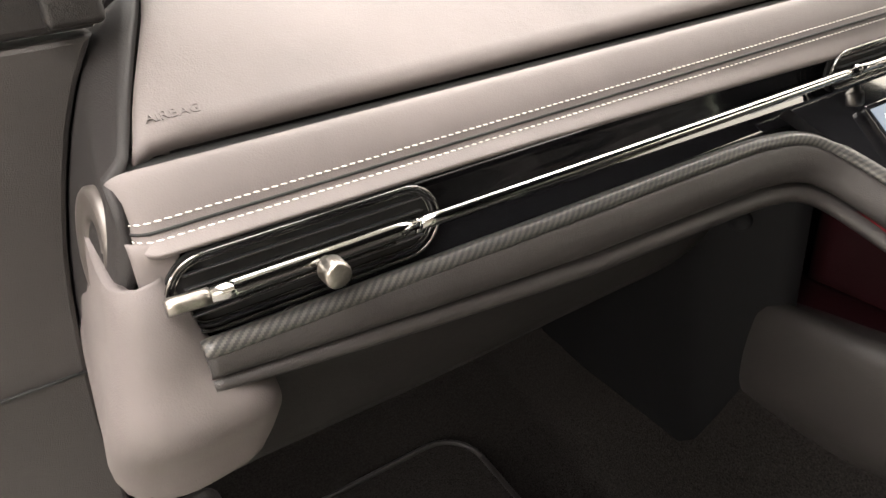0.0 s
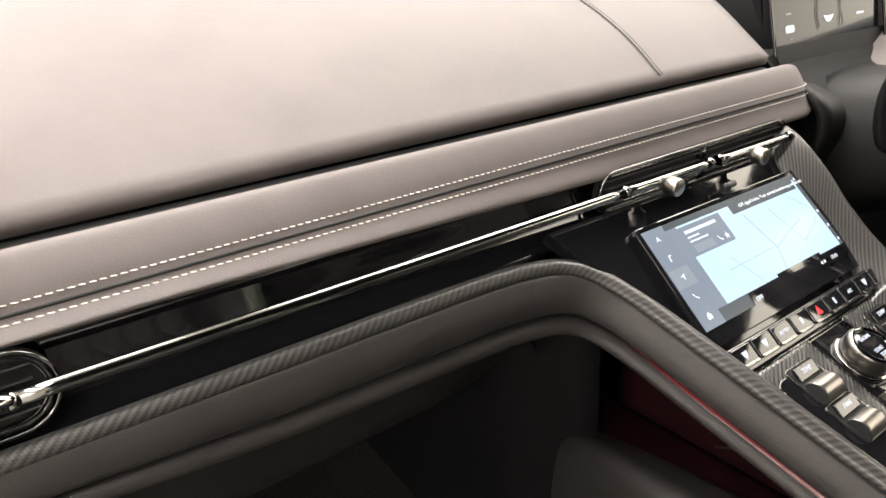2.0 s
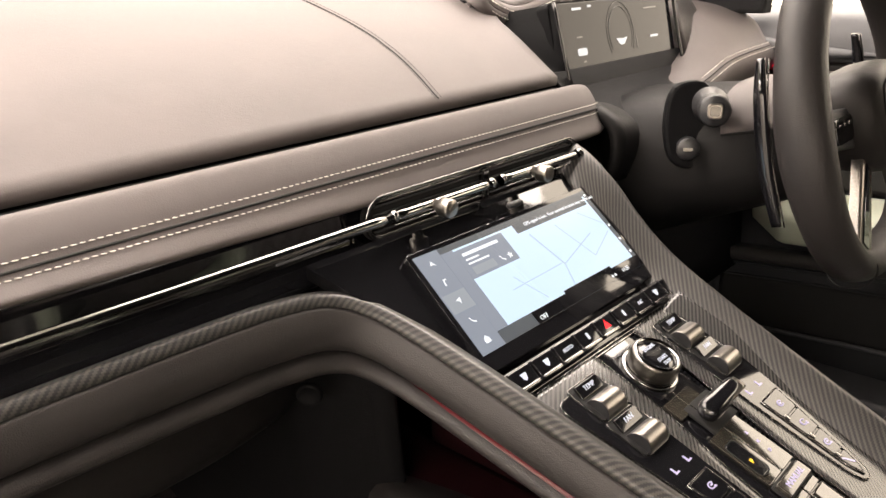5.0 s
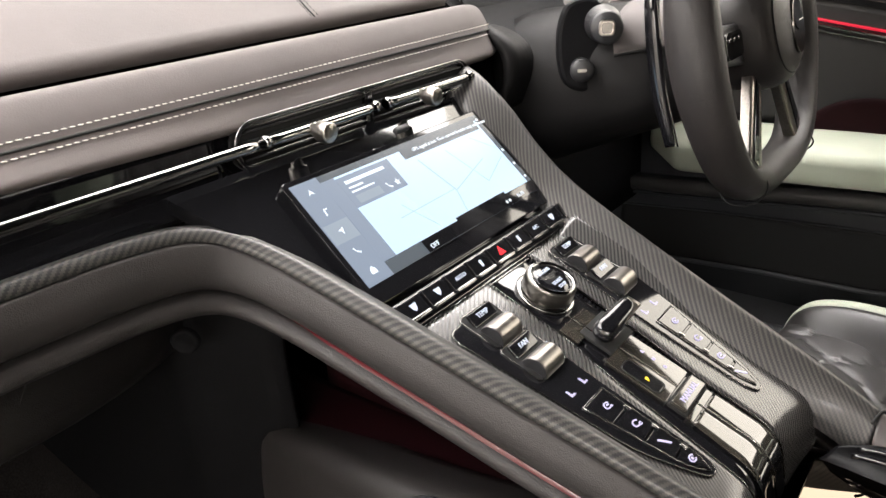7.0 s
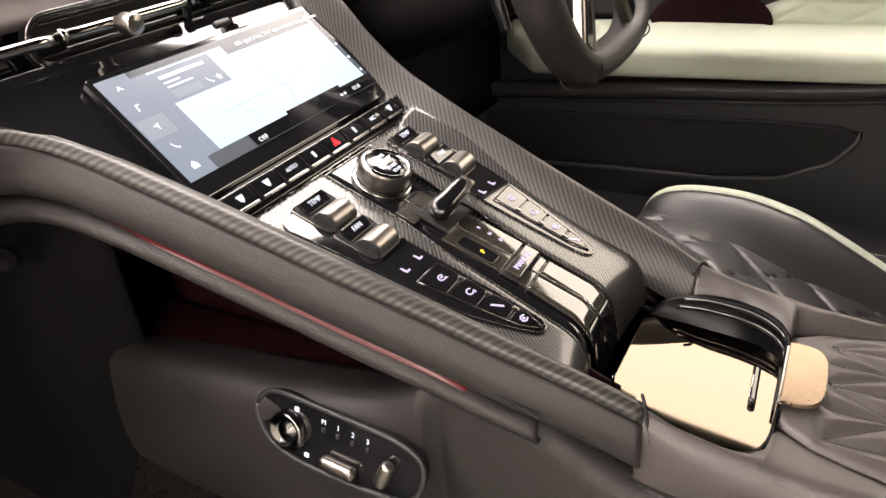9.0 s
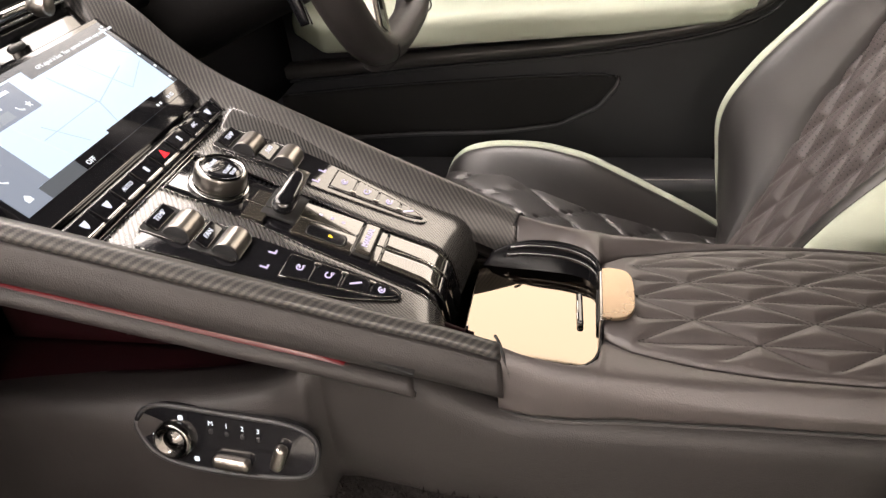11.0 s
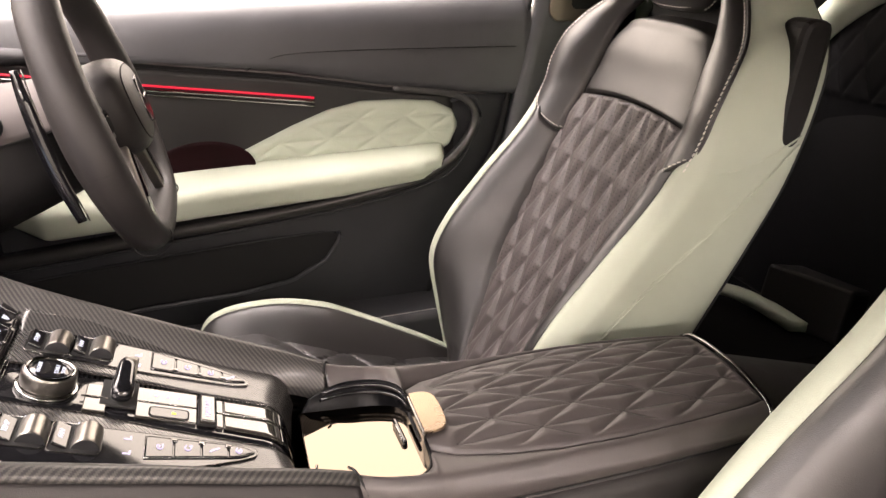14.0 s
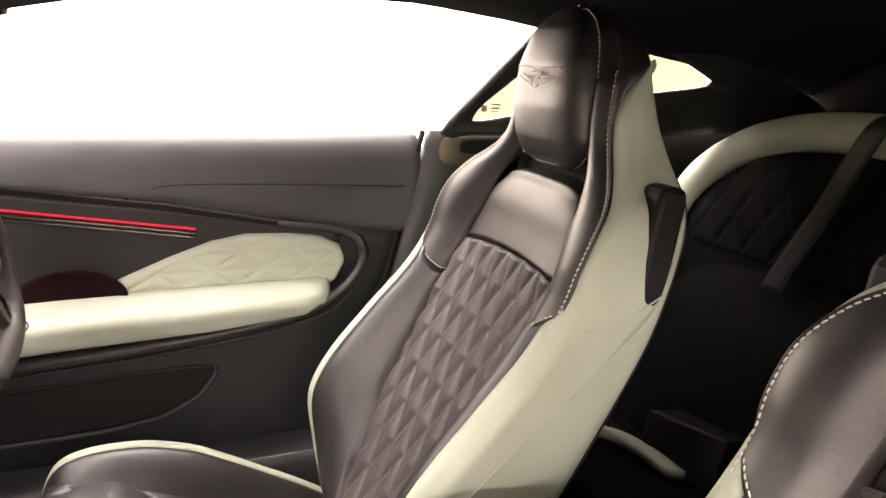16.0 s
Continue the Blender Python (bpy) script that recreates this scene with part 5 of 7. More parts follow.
for y in np.linspace(-0.818, -1.15, 24):
    d = (-0.818 - y) / 0.33
    rows.append([(0.10 * math.cos(t), y, 0.26 - 0.10 * d + (0.128 + 0.004) * math.sin(t) ** 0.7) for t in np.linspace(0.02, math.pi - 0.02, 24)])
sheet("rear_cover", rows, LEATHER_LO, arm, "dark rear console cover", thick=0.006)
block("core", (0.13, 0.34, 0.10), SLOT, arm, m=pose(0, -0.64, 0.335), bevel=0.004)

# ---- console flank: pocket and pod on the passenger side ----
flank = empty("console_flank", "charcoal console side with open pocket and seat switches", "console side", at=(-0.12, -0.15, 0.28))
pod_top = [(0.10, 0.330), (0.092, 0.350), (0.08, 0.361), (0.06, 0.367), (0.0, 0.374), (-0.10, 0.381), (-0.18, 0.386), (-0.215, 0.394), (-0.24, 0.410), (-0.262, 0.424), (-0.30, 0.412), (-0.34, 0.388), (-0.385, 0.3655), (-0.41, 0.363), (-0.50, 0.3625), (-0.65, 0.3625), (-0.815, 0.3625)]
rows = []
for y, z in curve(pod_top, 150):
    xo = -0.114 - 0.030 * math.exp(-((y + 0.06) / 0.2) ** 2) + 0.006 * max(0.0, min(1.0, (-0.28 - y) / 0.1))
    if y > 0.06:
        xo += 0.03 * ((y - 0.06) / 0.04) ** 2
    if y < -0.25:
        xo = -0.112
    prof = curve([(xo + 0.055, z - 0.012), (xo + 0.022, z - 0.002), (xo + 0.008, z), (xo + 0.001, z - 0.008), (xo - 0.002, z - 0.03), (xo - 0.004, z - 0.07), (xo - 0.002, z - 0.11), (xo + 0.008, z - 0.14), (xo + 0.02, z - 0.17)], 26)
    rows.append([(a, y, b) for a, b in prof])
sheet("pod", rows, POD_TRIM, flank, "rounded charcoal side pod", thick=0.004, flip=True)
rows = [[(-0.052, y, z) for z in np.linspace(0.36, 0.56 - 0.4 * max(0, 0.05 - y), 10)] for y in np.linspace(0.06, -0.36, 20)]
sheet("pocket_lining", rows, RED_LINING, flank, "dark red pocket lining", thick=0.004, flip=True)
rows = [[(x, y, 0.366 + 0.2 * (x + 0.052) ** 2) for x in np.linspace(-0.115, -0.05, 8)] for y in np.linspace(0.14, -0.34, 20)]
sheet("pocket_floor", rows, RED_LINING, flank, thick=0.004)
tube("pocket_seam", [(-0.058, -0.06, 0.385), (-0.056, -0.13, 0.415), (-0.056, -0.2, 0.44)], 0.001, PLASTIC, flank, n=14, sides=6)
RED_STRIP = glow("red_ambient_light", (0.9, 0.02, 0.05), 0.13)
strip_path = [(x - 0.006, y, z - 0.0465) for x, y, z in curve(rail_l, 60)[34:53]]
rows = []
for i, (x, y, z) in enumerate(curve(strip_path, 40)):
    half = ramp(i / 39, [0, 0.35, 0.75, 0.93, 1.0], [0.0018, 0.0032, 0.0058, 0.0050, 0.0012])
    rows.append([(x - 0.0034 + 0.004 * abs(k) ** 2, y, z + half * k) for k in np.linspace(-1, 1, 7)])
sheet("ambient_strip", rows, RED_STRIP, flank, "glowing red light strip", thick=0.002, flip=True)

# seat switch panel
sw = empty("seat_switches", "black oval seat memory switch panel with metal rocker keys", "switch panel", at=(-0.14, -0.17, 0.33))


def flank_m(y, z, x=-0.1425, turn=0):
    return Matrix(((0, 0.25, -0.968, x), (-1, 0, 0, y), (0, 0.968, 0.25, z), (0, 0, 0, 1))) @ pose(0, 0, 0, 0, 0, turn)


sm2 = flank_m(-0.184, 0.360, -0.1470, -2)
oval = curve([(-0.072, 0.012), (-0.055, 0.026), (0.0, 0.024), (0.05, 0.020), (0.070, 0.008), (0.066, -0.018), (0.04, -0.026), (-0.02, -0.026), (-0.056, -0.018), (-0.07, -0.002)], 60, closed=True)
slab("panel", [(x, y) for x, y in oval], sm2, 0.008, GLOSS, sw, "piano black oval panel", bevel=0.002)
pts = [sm2 @ Vector((x, y, 0)) for x, y in oval]
tube("panel_rim", pts + [pts[0]], 0.0022, PLASTIC, sw, sides=8, up=(-1, 0, 0))
turned("lumbar_dial", [(0.0, 0.006), (0.006, 0.0055), (0.0075, 0.003), (0.0095, 0.003), (0.0125, 0.0075), (0.015, 0.006), (0.016, 0.0)], DARK_CHROME, sw, "ring-shaped dark metal dial", m=sm2 @ pose(-0.042, -0.001, 0), sides=36)
block("seat_key", (0.030, 0.011, 0.010), KNURL, sw, "satin metal seat key", m=sm2 @ pose(0.004, -0.015, 0.004, 0, 0, -4), bevel=0.0045, segs=4)
block("back_key", (0.010, 0.022, 0.010), KNURL, sw, "satin metal backrest key", m=sm2 @ pose(0.042, -0.006, 0.004, 0, 0, -18), bevel=0.0042, segs=4)
for k, ch in enumerate("M123"):
    lettering("mark", ch, sm2 @ pose(-0.012 + 0.0125 * k, 0.015 - 0.001 * k, 0.0004), 0.0055, WHITE_TXT, sw)
    block("memory_key", (0.003, 0.004, 0.002), PLASTIC, sw, m=sm2 @ pose(-0.012 + 0.0125 * k, 0.0085 - 0.001 * k, 0.0005), bevel=0.0006, segs=1)
for a, b in ((-0.036, 0.0175), (-0.058, 0.0), (-0.026, -0.017)):
    slab("mark", rounded(0.004, 0.004, 0.0008, 2), sm2 @ pose(a, b, 0.0006), 0.0004, WHITE_TXT, sw)

# ---- instrument hood and cluster ----
binnacle = empty("instrument_cluster", "hooded instrument display with dim gauges behind the wheel", "instrument cluster", at=(0.38, 0.12, 0.66))
cl_m = Matrix.Translation((0.397, 0.1215, 0.729)) @ pose(0, 0, 0, 0, 0, -1) @ pose(0, 0, 0, 90 - 12.1)
slab("cluster_glass", rounded(0.272, 0.097, 0.004), cl_m, 0.012, DISPLAY, binnacle, "black glass cluster front", bevel=0.002)
DIM = glow("dim_gauge_light", (0.30, 0.29, 0.26), 0.18)
CL_TXT = glow("gauge_text_light", (0.8, 0.85, 0.9), 0.8)
for r in (0.034, 0.040):
    pts = [cl_m @ Vector((0.0 + r * 0.8 * math.cos(t), 0.004 + r * math.sin(t), 0.0008)) for t in np.linspace(-0.6, math.pi + 0.6, 40)]
    tube("gauge_arc", pts, 0.00035, DIM, binnacle, sides=5, up=(0, -1, 0.5))
slab("gauge_emblem", [(x * 1.1, y * 1.6) for x, y in wing], cl_m @ pose(0, -0.006, 0.0006), 0.0003, CL_TXT, binnacle, "plain winged emblem shape")
for a, b, w, h, mt in ((-0.092, 0.04, 0.020, 0.003, CL_TXT), (-0.064, 0.042, 0.008, 0.003, CL_TXT), (-0.094, 0.006, 0.012, 0.002, DIM), (-0.092, -0.012, 0.020, 0.009, CL_TXT), (-0.09, -0.024, 0.006, 0.002, DIM), (-0.09, -0.034, 0.005, 0.003, CL_TXT), (0.082, -0.006, 0.020, 0.003, CL_TXT), (0.062, 0.044, 0.008, 0.003, DIM), (0.08, 0.032, 0.034, 0.002, DIM), (0.036, -0.01, 0.001, 0.016, DIM)):
    slab("gauge_mark", rounded(w, h, min(w, h) * 0.3, 2), cl_m @ pose(a, b, 0.0006), 0.0003, mt, binnacle)
slab("gauge_mark", rounded(0.004, 0.004, 0.0015), cl_m @ pose(-0.022, -0.044, 0.0006), 0.0003, glow("green_telltale", (0.0, 0.9, 0.4), 1.0), binnacle)
slab("gauge_mark", rounded(0.004, 0.003, 0.0012), cl_m @ pose(0.052, -0.038, 0.0006), 0.0003, RED_GLOW, binnacle)

hood = empty("instrument_hood", "charcoal leather hood with twin white stitching over the cluster", "instrument hood", at=(0.40, 0.2, 0.78))
lip = curve([(0.206, 0.212, 0.795), (0.207, 0.200, 0.789), (0.226, 0.198, 0.774), (0.264, 0.194, 0.7615), (0.294, 0.181, 0.7665), (0.330, 0.168, 0.780), (0.375, 0.155, 0.7955), (0.425, 0.143, 0.808), (0.497, 0.133, 0.814), (0.560, 0.130, 0.813), (0.603, 0.134, 0.803), (0.622, 0.150, 0.785)], 90)
rows, band, under = [], [], []
for x, y, z in lip:
    top = min(0.831, z + 0.060)
    rows.append([(x + (0.40 - x) * 0.30 * k, y + 0.003 + (0.40 - y) * k, z + 0.0110 + (top - z - 0.0110) * (1 - (1 - k) ** 3.2) - 0.010 * k * k) for k in np.linspace(0, 1, 26)])
    band.append([(x, y + a, z + b) for a, b in curve([(0.0045, 0.0118), (0.0005, 0.0100), (-0.0022, 0.0050), (-0.0018, 0.0008), (-0.0010, 0.0), (-0.0020, -0.0008), (-0.0024, -0.0050), (0.0005, -0.0095), (0.008, -0.0110)], 22)])
    under.append([(x + (0.40 - x) * 0.06 * k, y + 0.007 + max(0.150 - y, 0.02 + 0.5 * (y - 0.14)) * k, z - 0.0108 + max(0.786 - z, 0.0) * 0.7 * k) for k in np.linspace(0, 1, 8)])
sheet("hood_skin", rows, LEATHER, hood, "smooth charcoal leather hood", thick=0.004)
skirt = [[(x + 0.004 * k, y, z - 0.045 * k) for k in np.linspace(0, 1, 6)] for x, y, z in rows[0]]
sheet("hood_side", skirt, LEATHER, hood, "leather side of the hood", thick=0.003)
sheet("hood_edge", band, LEATHER, hood, "rounded leather hood edge with a sewn groove", thick=-0.003)
sheet("hood_lining", under, DEEP, hood, "hood underside with its shade put into the colour", thick=0.003)
stitch_row("hood_stitching", [(x, y - 0.0056, z + 0.0062) for x, y, z in lip[6:-3:2]], (0, -0.9, 0.3), THREAD, hood, n=400, r=0.0006)
stitch_row("hood_stitching", [(x, y - 0.0060, z - 0.0058) for x, y, z in lip[6:-3:2]], (0, -0.9, -0.3), THREAD, hood, n=400, r=0.0006)
# side cheeks closing the gap between the pad, the hood and the glass; near-black paints shade
rows = []
for a, b, hollow in (((0.205, 0.078, 0.686), (0.262, 0.100, 0.670), 0.0), ((0.212, 0.110, 0.708), (0.262, 0.110, 0.700), 0.012), ((0.218, 0.150, 0.732), (0.262, 0.121, 0.735), 0.035), ((0.224, 0.196, 0.752), (0.262, 0.131, 0.776), 0.045)):
    rows.append([Vector(a).lerp(Vector(b), k) + Vector((0, hollow * math.sin(math.pi * k), 0)) for k in np.linspace(0, 1, 14)])
sheet("cheek", rows, DEEP, hood, "inner cheek with the hood's shade in its colour", thick=0.004)
tube("cheek_edge", [(0.2575, 0.106, 0.676), (0.2575, 0.117, 0.722), (0.2575, 0.131, 0.778)], 0.0022, GLOSS, hood, "gloss black edge of the glass", n=12, sides=8)
tube("cheek_edge", [(0.536, 0.101, 0.680), (0.536, 0.113, 0.727), (0.536, 0.125, 0.779)], 0.0024, GLOSS, hood, "gloss black edge of the glass", n=12, sides=8)
rows = [[Vector(a).lerp(Vector(b), k) for k in np.linspace(0, 1, 10)] for a, b in (((0.538, 0.100, 0.690), (0.680, 0.115, 0.705)), ((0.538, 0.112, 0.735), (0.665, 0.135, 0.730)), ((0.540, 0.125, 0.785), (0.625, 0.150, 0.780)))]
sheet("cheek", rows, LEATHER_LO, hood, "charcoal side cheek beside the glass", thick=0.004)
slab("cluster_surround", rounded(0.282, 0.110, 0.008), cl_m @ pose(0.0, -0.004, -0.006), 0.018, DEEP, hood)
rows = [[(x, y, z) for y, z in curve([(0.112, 0.682), (0.095, 0.668), (0.070, 0.660), (0.050, 0.650)], 10)] for x in np.linspace(0.235, 0.56, 20)]
sheet("cluster_shelf", rows, DEEP, hood, "shelf below the glass, shade put into its colour", thick=0.004)
rows = [[(x, y, z) for y, z in curve([(0.085, 0.668 - d), (0.07, 0.672 - d), (0.03, 0.652 - d), (0.02, 0.62 - 0.5 * d), (0.03, 0.58)], 16)] for x, d in ((x, ramp(x, [0.24, 0.32, 0.36], [0.0, 0.02, 0.034])) for x in np.linspace(0.225, 0.78, 30))]
sheet("knee_panel", rows, SHROUD, dash, "dark driver's lower fascia", thick=0.01)
wing_edge = curve([(0.35, 0.060, 0.634), (0.42, 0.050, 0.642), (0.47, 0.050, 0.652), (0.52, 0.050, 0.663), (0.58, 0.050, 0.678), (0.65, 0.050, 0.684), (0.76, 0.056, 0.686)], 40)
rows = []
for x, y, z in wing_edge:
    up = ramp(x, [0.35, 0.50, 0.56, 0.62], [0.05, 0.12, 0.6, 1.0])
    rows.append([(x, b, c) for b, c in curve([(0.20, z + 0.075 * up), (0.14, z + 0.062 * up), (0.095, z + 0.010 + 0.030 * up), (y + 0.016, z + 0.010), (y + 0.003, z + 0.001), (y - 0.004, z - 0.012), (y + 0.002, z - 0.035), (y + 0.02, z - 0.06)], 30)])
sheet("driver_wing", rows, LEATHER, dash, "charcoal leather driver's side pad", thick=0.01)
tube("wing_groove", [(x, y + 0.0025, z + 0.0012) for x, y, z in wing_edge[::3]], 0.0009, SLOT, dash, n=60, sides=6)
stitch_row("wing_stitching", [(x, y + 0.0075, z + 0.0050) for x, y, z in wing_edge[::3]], (0, -0.6, 0.8), THREAD, dash, n=200)
stitch_row("wing_stitching", [(x, y - 0.0030, z - 0.0020) for x, y, z in wing_edge[::3]], (0, -0.8, 0.5), THREAD, dash, n=200)

# ---- steering wheel and column ----
wheel = empty("steering_wheel", "flat-bottomed charcoal leather steering wheel with metal spokes", "steering wheel", at=(0.402, -0.19, 0.64))
WC, TILT_W = Vector((0.400, -0.178, 0.648)), 14
wm = Matrix.Translation(WC) @ pose(0, 0, 0, 90 - TILT_W)


def wheel_pt(a, r, h=0.0):
    """Angle from the top, radius, height towards the driver."""
    return wm @ Vector((r * math.sin(a), r * math.cos(a), h))


rim_pts = []
for k in range(96):
    a = 2 * math.pi * k / 96
    r = 0.176
    flat_r = 0.152 / max(0.2, -math.cos(a))
    r = (r ** -14 + flat_r ** -14) ** (-1 / 14)
    rim_pts.append(wheel_pt(a, r))
rows = []
for k in range(97):
    p = rim_pts[k % 96]
    o = (p - WC).normalized()
    ax = wm.to_3x3() @ Vector((0, 0, 1))
    a = 2 * math.pi * (k % 96) / 96
    fat = 1.0 + 0.12 * max(0, math.cos(2 * (a - math.pi / 2) * 1.0)) ** 4
    rows.append([p + fat * (0.0185 * math.cos(t) * o + 0.0235 * math.sin(t) * ax) for t in np.linspace(0, 2 * math.pi, 18, endpoint=False)])
sheet("rim", rows, LEATHER_LO, wheel, "charcoal leather rim", wrap=True)
for a0 in (1.75, -1.75, 2.55, -2.55):
    ring = [wheel_pt(a0, 0.176) + 0.0192 * math.cos(t) * (wheel_pt(a0, 0.176) - WC).normalized() + 0.0242 * math.sin(t) * (wm.to_3x3() @ Vector((0, 0, 1))) for t in np.linspace(0, 2 * math.pi, 24)]
    tube("rim_seam", ring, 0.0009, SLOT, wheel, sides=5, up=(1, 0.3, 0.2))
hub_out = curve([(-0.062, 0.045), (0, 0.058), (0.062, 0.045), (0.072, 0.0), (0.050, -0.045), (0, -0.062), (-0.050, -0.045), (-0.072, 0.0)], 48, closed=True)
rows = []
for k, h in ((0.02, 0.046), (0.25, 0.0455), (0.50, 0.0435), (0.70, 0.040), (0.84, 0.035), (0.93, 0.028), (0.985, 0.018), (1.0, 0.006), (0.98, -0.010), (0.92, -0.022)):
    rows.append([wm @ Vector((x * k, y * k, h)) for x, y in hub_out])
sheet("hub", rows, LEATHER_LO, wheel, "rounded charcoal airbag cover", wrap=True)
seam = [wm @ Vector((x * 0.78, y * 0.78, 0.0378)) for x, y in hub_out]
tube("hub_seam", seam + [seam[0]], 0.0008, SLOT, wheel, sides=6, up=(0, -1, 0.3))
badge = [(0.022 * math.cos(t), 0.030 * math.sin(t)) for t in np.linspace(0, 2 * math.pi, 40, endpoint=False)]
slab("hub_badge", badge, wm @ pose(0, 0, 0.0470), 0.003, DARK_CHROME, wheel, "oval satin metal badge plate", bevel=0.001)
slab("hub_emblem", [(x * 1.5, y * 1.7) for x, y in wing], wm @ pose(0, 0, 0.0480), 0.0008, CHROME, wheel, "plain winged emblem shape")
for s in (-1, 1):
    arm_out = [(s * 0.055, 0.018), (s * 0.165, 0.022), (s * 0.168, -0.012), (s * 0.060, -0.025)]
    sp = slab("spoke", arm_out, wm @ pose(0, 0, 0.008), 0.018, PLASTIC, wheel, "black spoke", bevel=0.003)
    slab("spoke_keys", rounded(0.05, 0.026, 0.006, 4, s * 0.098, 0.0), wm @ pose(0, 0, 0.0115), 0.004, GLOSS, sp, "piano black key cluster", bevel=0.001)
    for j in range(3):
        block("key", (0.012, 0.004, 0.002), CHROME, sp, m=wm @ pose(s * (0.084 + 0.014 * j), 0.006, 0.0125), bevel=0.0006, segs=1)
    low = [(s * 0.030, -0.045), (s * 0.052, -0.030), (s * 0.104, -0.122), (s * 0.072, -0.146)]
    slab("lower_spoke", low, wm @ pose(0, 0, 0.012), 0.012, KNURL, wheel, "satin metal lower spoke", bevel=0.003)
    slab("lower_spoke_inset", [(s * 0.048, -0.052), (s * 0.052, -0.044), (s * 0.094, -0.118), (s * 0.082, -0.128)], wm @ pose(0, 0, 0.0135), 0.003, GLOSS, wheel)
    c = WC.x
    way = [(c + s * 0.146, -0.118, 0.722), (c + s * 0.153, -0.122, 0.700), (c + s * 0.1575, -0.129, 0.660), (c + s * 0.1585, -0.138, 0.615), (c + s * 0.1575, -0.146, 0.585), (c + s * 0.1555, -0.153, 0.558)]
    swept("shift_paddle", way, [(-0.0022, -0.007), (0.0022, -0.007), (0.0030, 0.0), (0.0022, 0.007), (-0.0022, 0.007)], GLOSS, wheel, "slim black shift paddle", n=40, up=(0, -1, 0.2), scale=[0.55, 0.9, 1.0, 1.0, 0.9, 0.7])
    tube("paddle_edge", [(x - s * 0.0022, y - 0.0068, z) for x, y, z in way], 0.0009, DARK_CHROME, wheel, "bright paddle edge", n=30, sides=6)

column = empty("steering_column", "black steering column shroud with stalks", "steering column", at=(0.36, -0.05, 0.60))
ax_d = wm.to_3x3() @ Vector((0, 0, -1))
rows = []
for k in np.linspace(0, 1, 14):
    c = WC + ax_d * (0.045 + 0.20 * k) + Vector((-0.012, 0, 0.0))
    w = 0.085 + 0.045 * k
    h = 0.062 + 0.03 * k
    rows.append([c + Vector((w * math.copysign(abs(math.cos(t)) ** 0.7, math.cos(t)), 0, 0)) + (wm.to_3x3() @ Vector((0, 1, 0))) * (h * math.copysign(abs(math.sin(t)) ** 0.7, math.sin(t)) - 0.012) for t in np.linspace(0, 2 * math.pi, 40, endpoint=False)])
sheet("shroud", rows, SHROUD, column, "dark grey column shroud", wrap=True, caps=True)
rows = []
for k in np.linspace(0, 0.36, 10):
    c = WC + ax_d * (0.030 + 0.215 * k) + Vector((-0.012, 0, 0.0))
    w, h = 0.088 + 0.047 * k, 0.066 + 0.031 * k
    rows.append([c + Vector((w * math.copysign(abs(math.cos(t)) ** 0.7, math.cos(t)), 0, 0)) + (wm.to_3x3() @ Vector((0, 1, 0))) * (h * abs(math.sin(t)) ** 0.7 - 0.012) for t in np.linspace(0.22, math.pi - 0.22, 26)])
sheet("upper_shell", rows, LEATHER, column, "upper column shell, paler to hold the light on top", thick=-0.003)
tube("shell_seam", [r[-1] for r in rows], 0.0012, SLOT, column, sides=6)


def stalk(base, tip, r, cap, label):
    b, t = Vector(base), Vector(tip)
    d = (t - b)
    m = Matrix.Translation(b) @ d.to_track_quat("Z", "Y").to_matrix().to_4x4()
    L = d.length
    ob = turned("stalk", [(r * 1.25, 0.0), (r * 1.3, 0.2 * L), (r, 0.35 * L), (r * 1.02, 0.8 * L), (r * 1.1, 0.95 * L), (r * 0.95, L), (0, L)], PLASTIC, column, label, m=m, sides=32)
    if cap:
        slab("stalk_button", rounded(r * 1.05, r * 1.05, r * 0.3), m @ pose(0, 0, L + 0.002), 0.004, KNURL, ob, "square satin metal button", bevel=0.0012)
        slab("stalk_button", rounded(r * 0.7, r * 0.7, r * 0.2), m @ pose(0, 0, L + 0.0032), 0.002, DARK_CHROME, ob)
    else:
        slab("stalk_mark", rounded(r * 0.9, r * 0.3, r * 0.1), m @ pose(0, 0, L + 0.0006), 0.0008, CHROME, ob)
    return ob


rows = [[(x, 0.10 + 0.02 * s, 0.30 + 0.40 * s) for s in np.linspace(0, 1, 8)] for x in np.linspace(0.16, 0.80, 12)]
sheet("driver_knee_panel", rows, DEEP, dash, "black driver's knee panel", thick=0.01)
rows = [[(0.125 + 0.04 * (1 - s), y, -0.04 + (ramp(y, [-0.386, -0.15, -0.05, 0.03, 0.3], [0.36, 0.45, 0.50, 0.56, 0.56]) + 0.04) * s) for s in np.linspace(0, 1, 8)] for y in np.linspace(0.3, -0.38, 14)]
sheet("tunnel_side", rows, DEEP, dash, "black driver's tunnel side", thick=-0.006)
stalk((0.292, -0.052, 0.668), (0.224, -0.089, 0.673), 0.0148, True, "black wiper stalk")
stalk((0.305, -0.020, 0.620), (0.262, -0.045, 0.622), 0.0115, False, "short black stalk")
slab("stalk_plate", curve([(-0.02, 0.042), (0.016, 0.044), (0.027, 0.0), (0.016, -0.046), (-0.02, -0.042), (-0.03, 0)], 30, closed=True), Matrix.Translation((0.283, -0.038, 0.645)) @ Vector((-0.75, -0.62, 0.1)).to_track_quat("Z", "Y").to_matrix().to_4x4(), 0.012, DEEP, column, "rounded dark stalk housing", bevel=0.004)

# ---- driver's door ----
door = empty("door_driver", "dark grey driver's door card with mint quilted panel and armrest", "door", at=(0.78, -0.45, 0.15), kind="structure")


def door_x(y, z):
    return 0.77 + 0.02 * math.sin((z - 0.15) * 5.0)


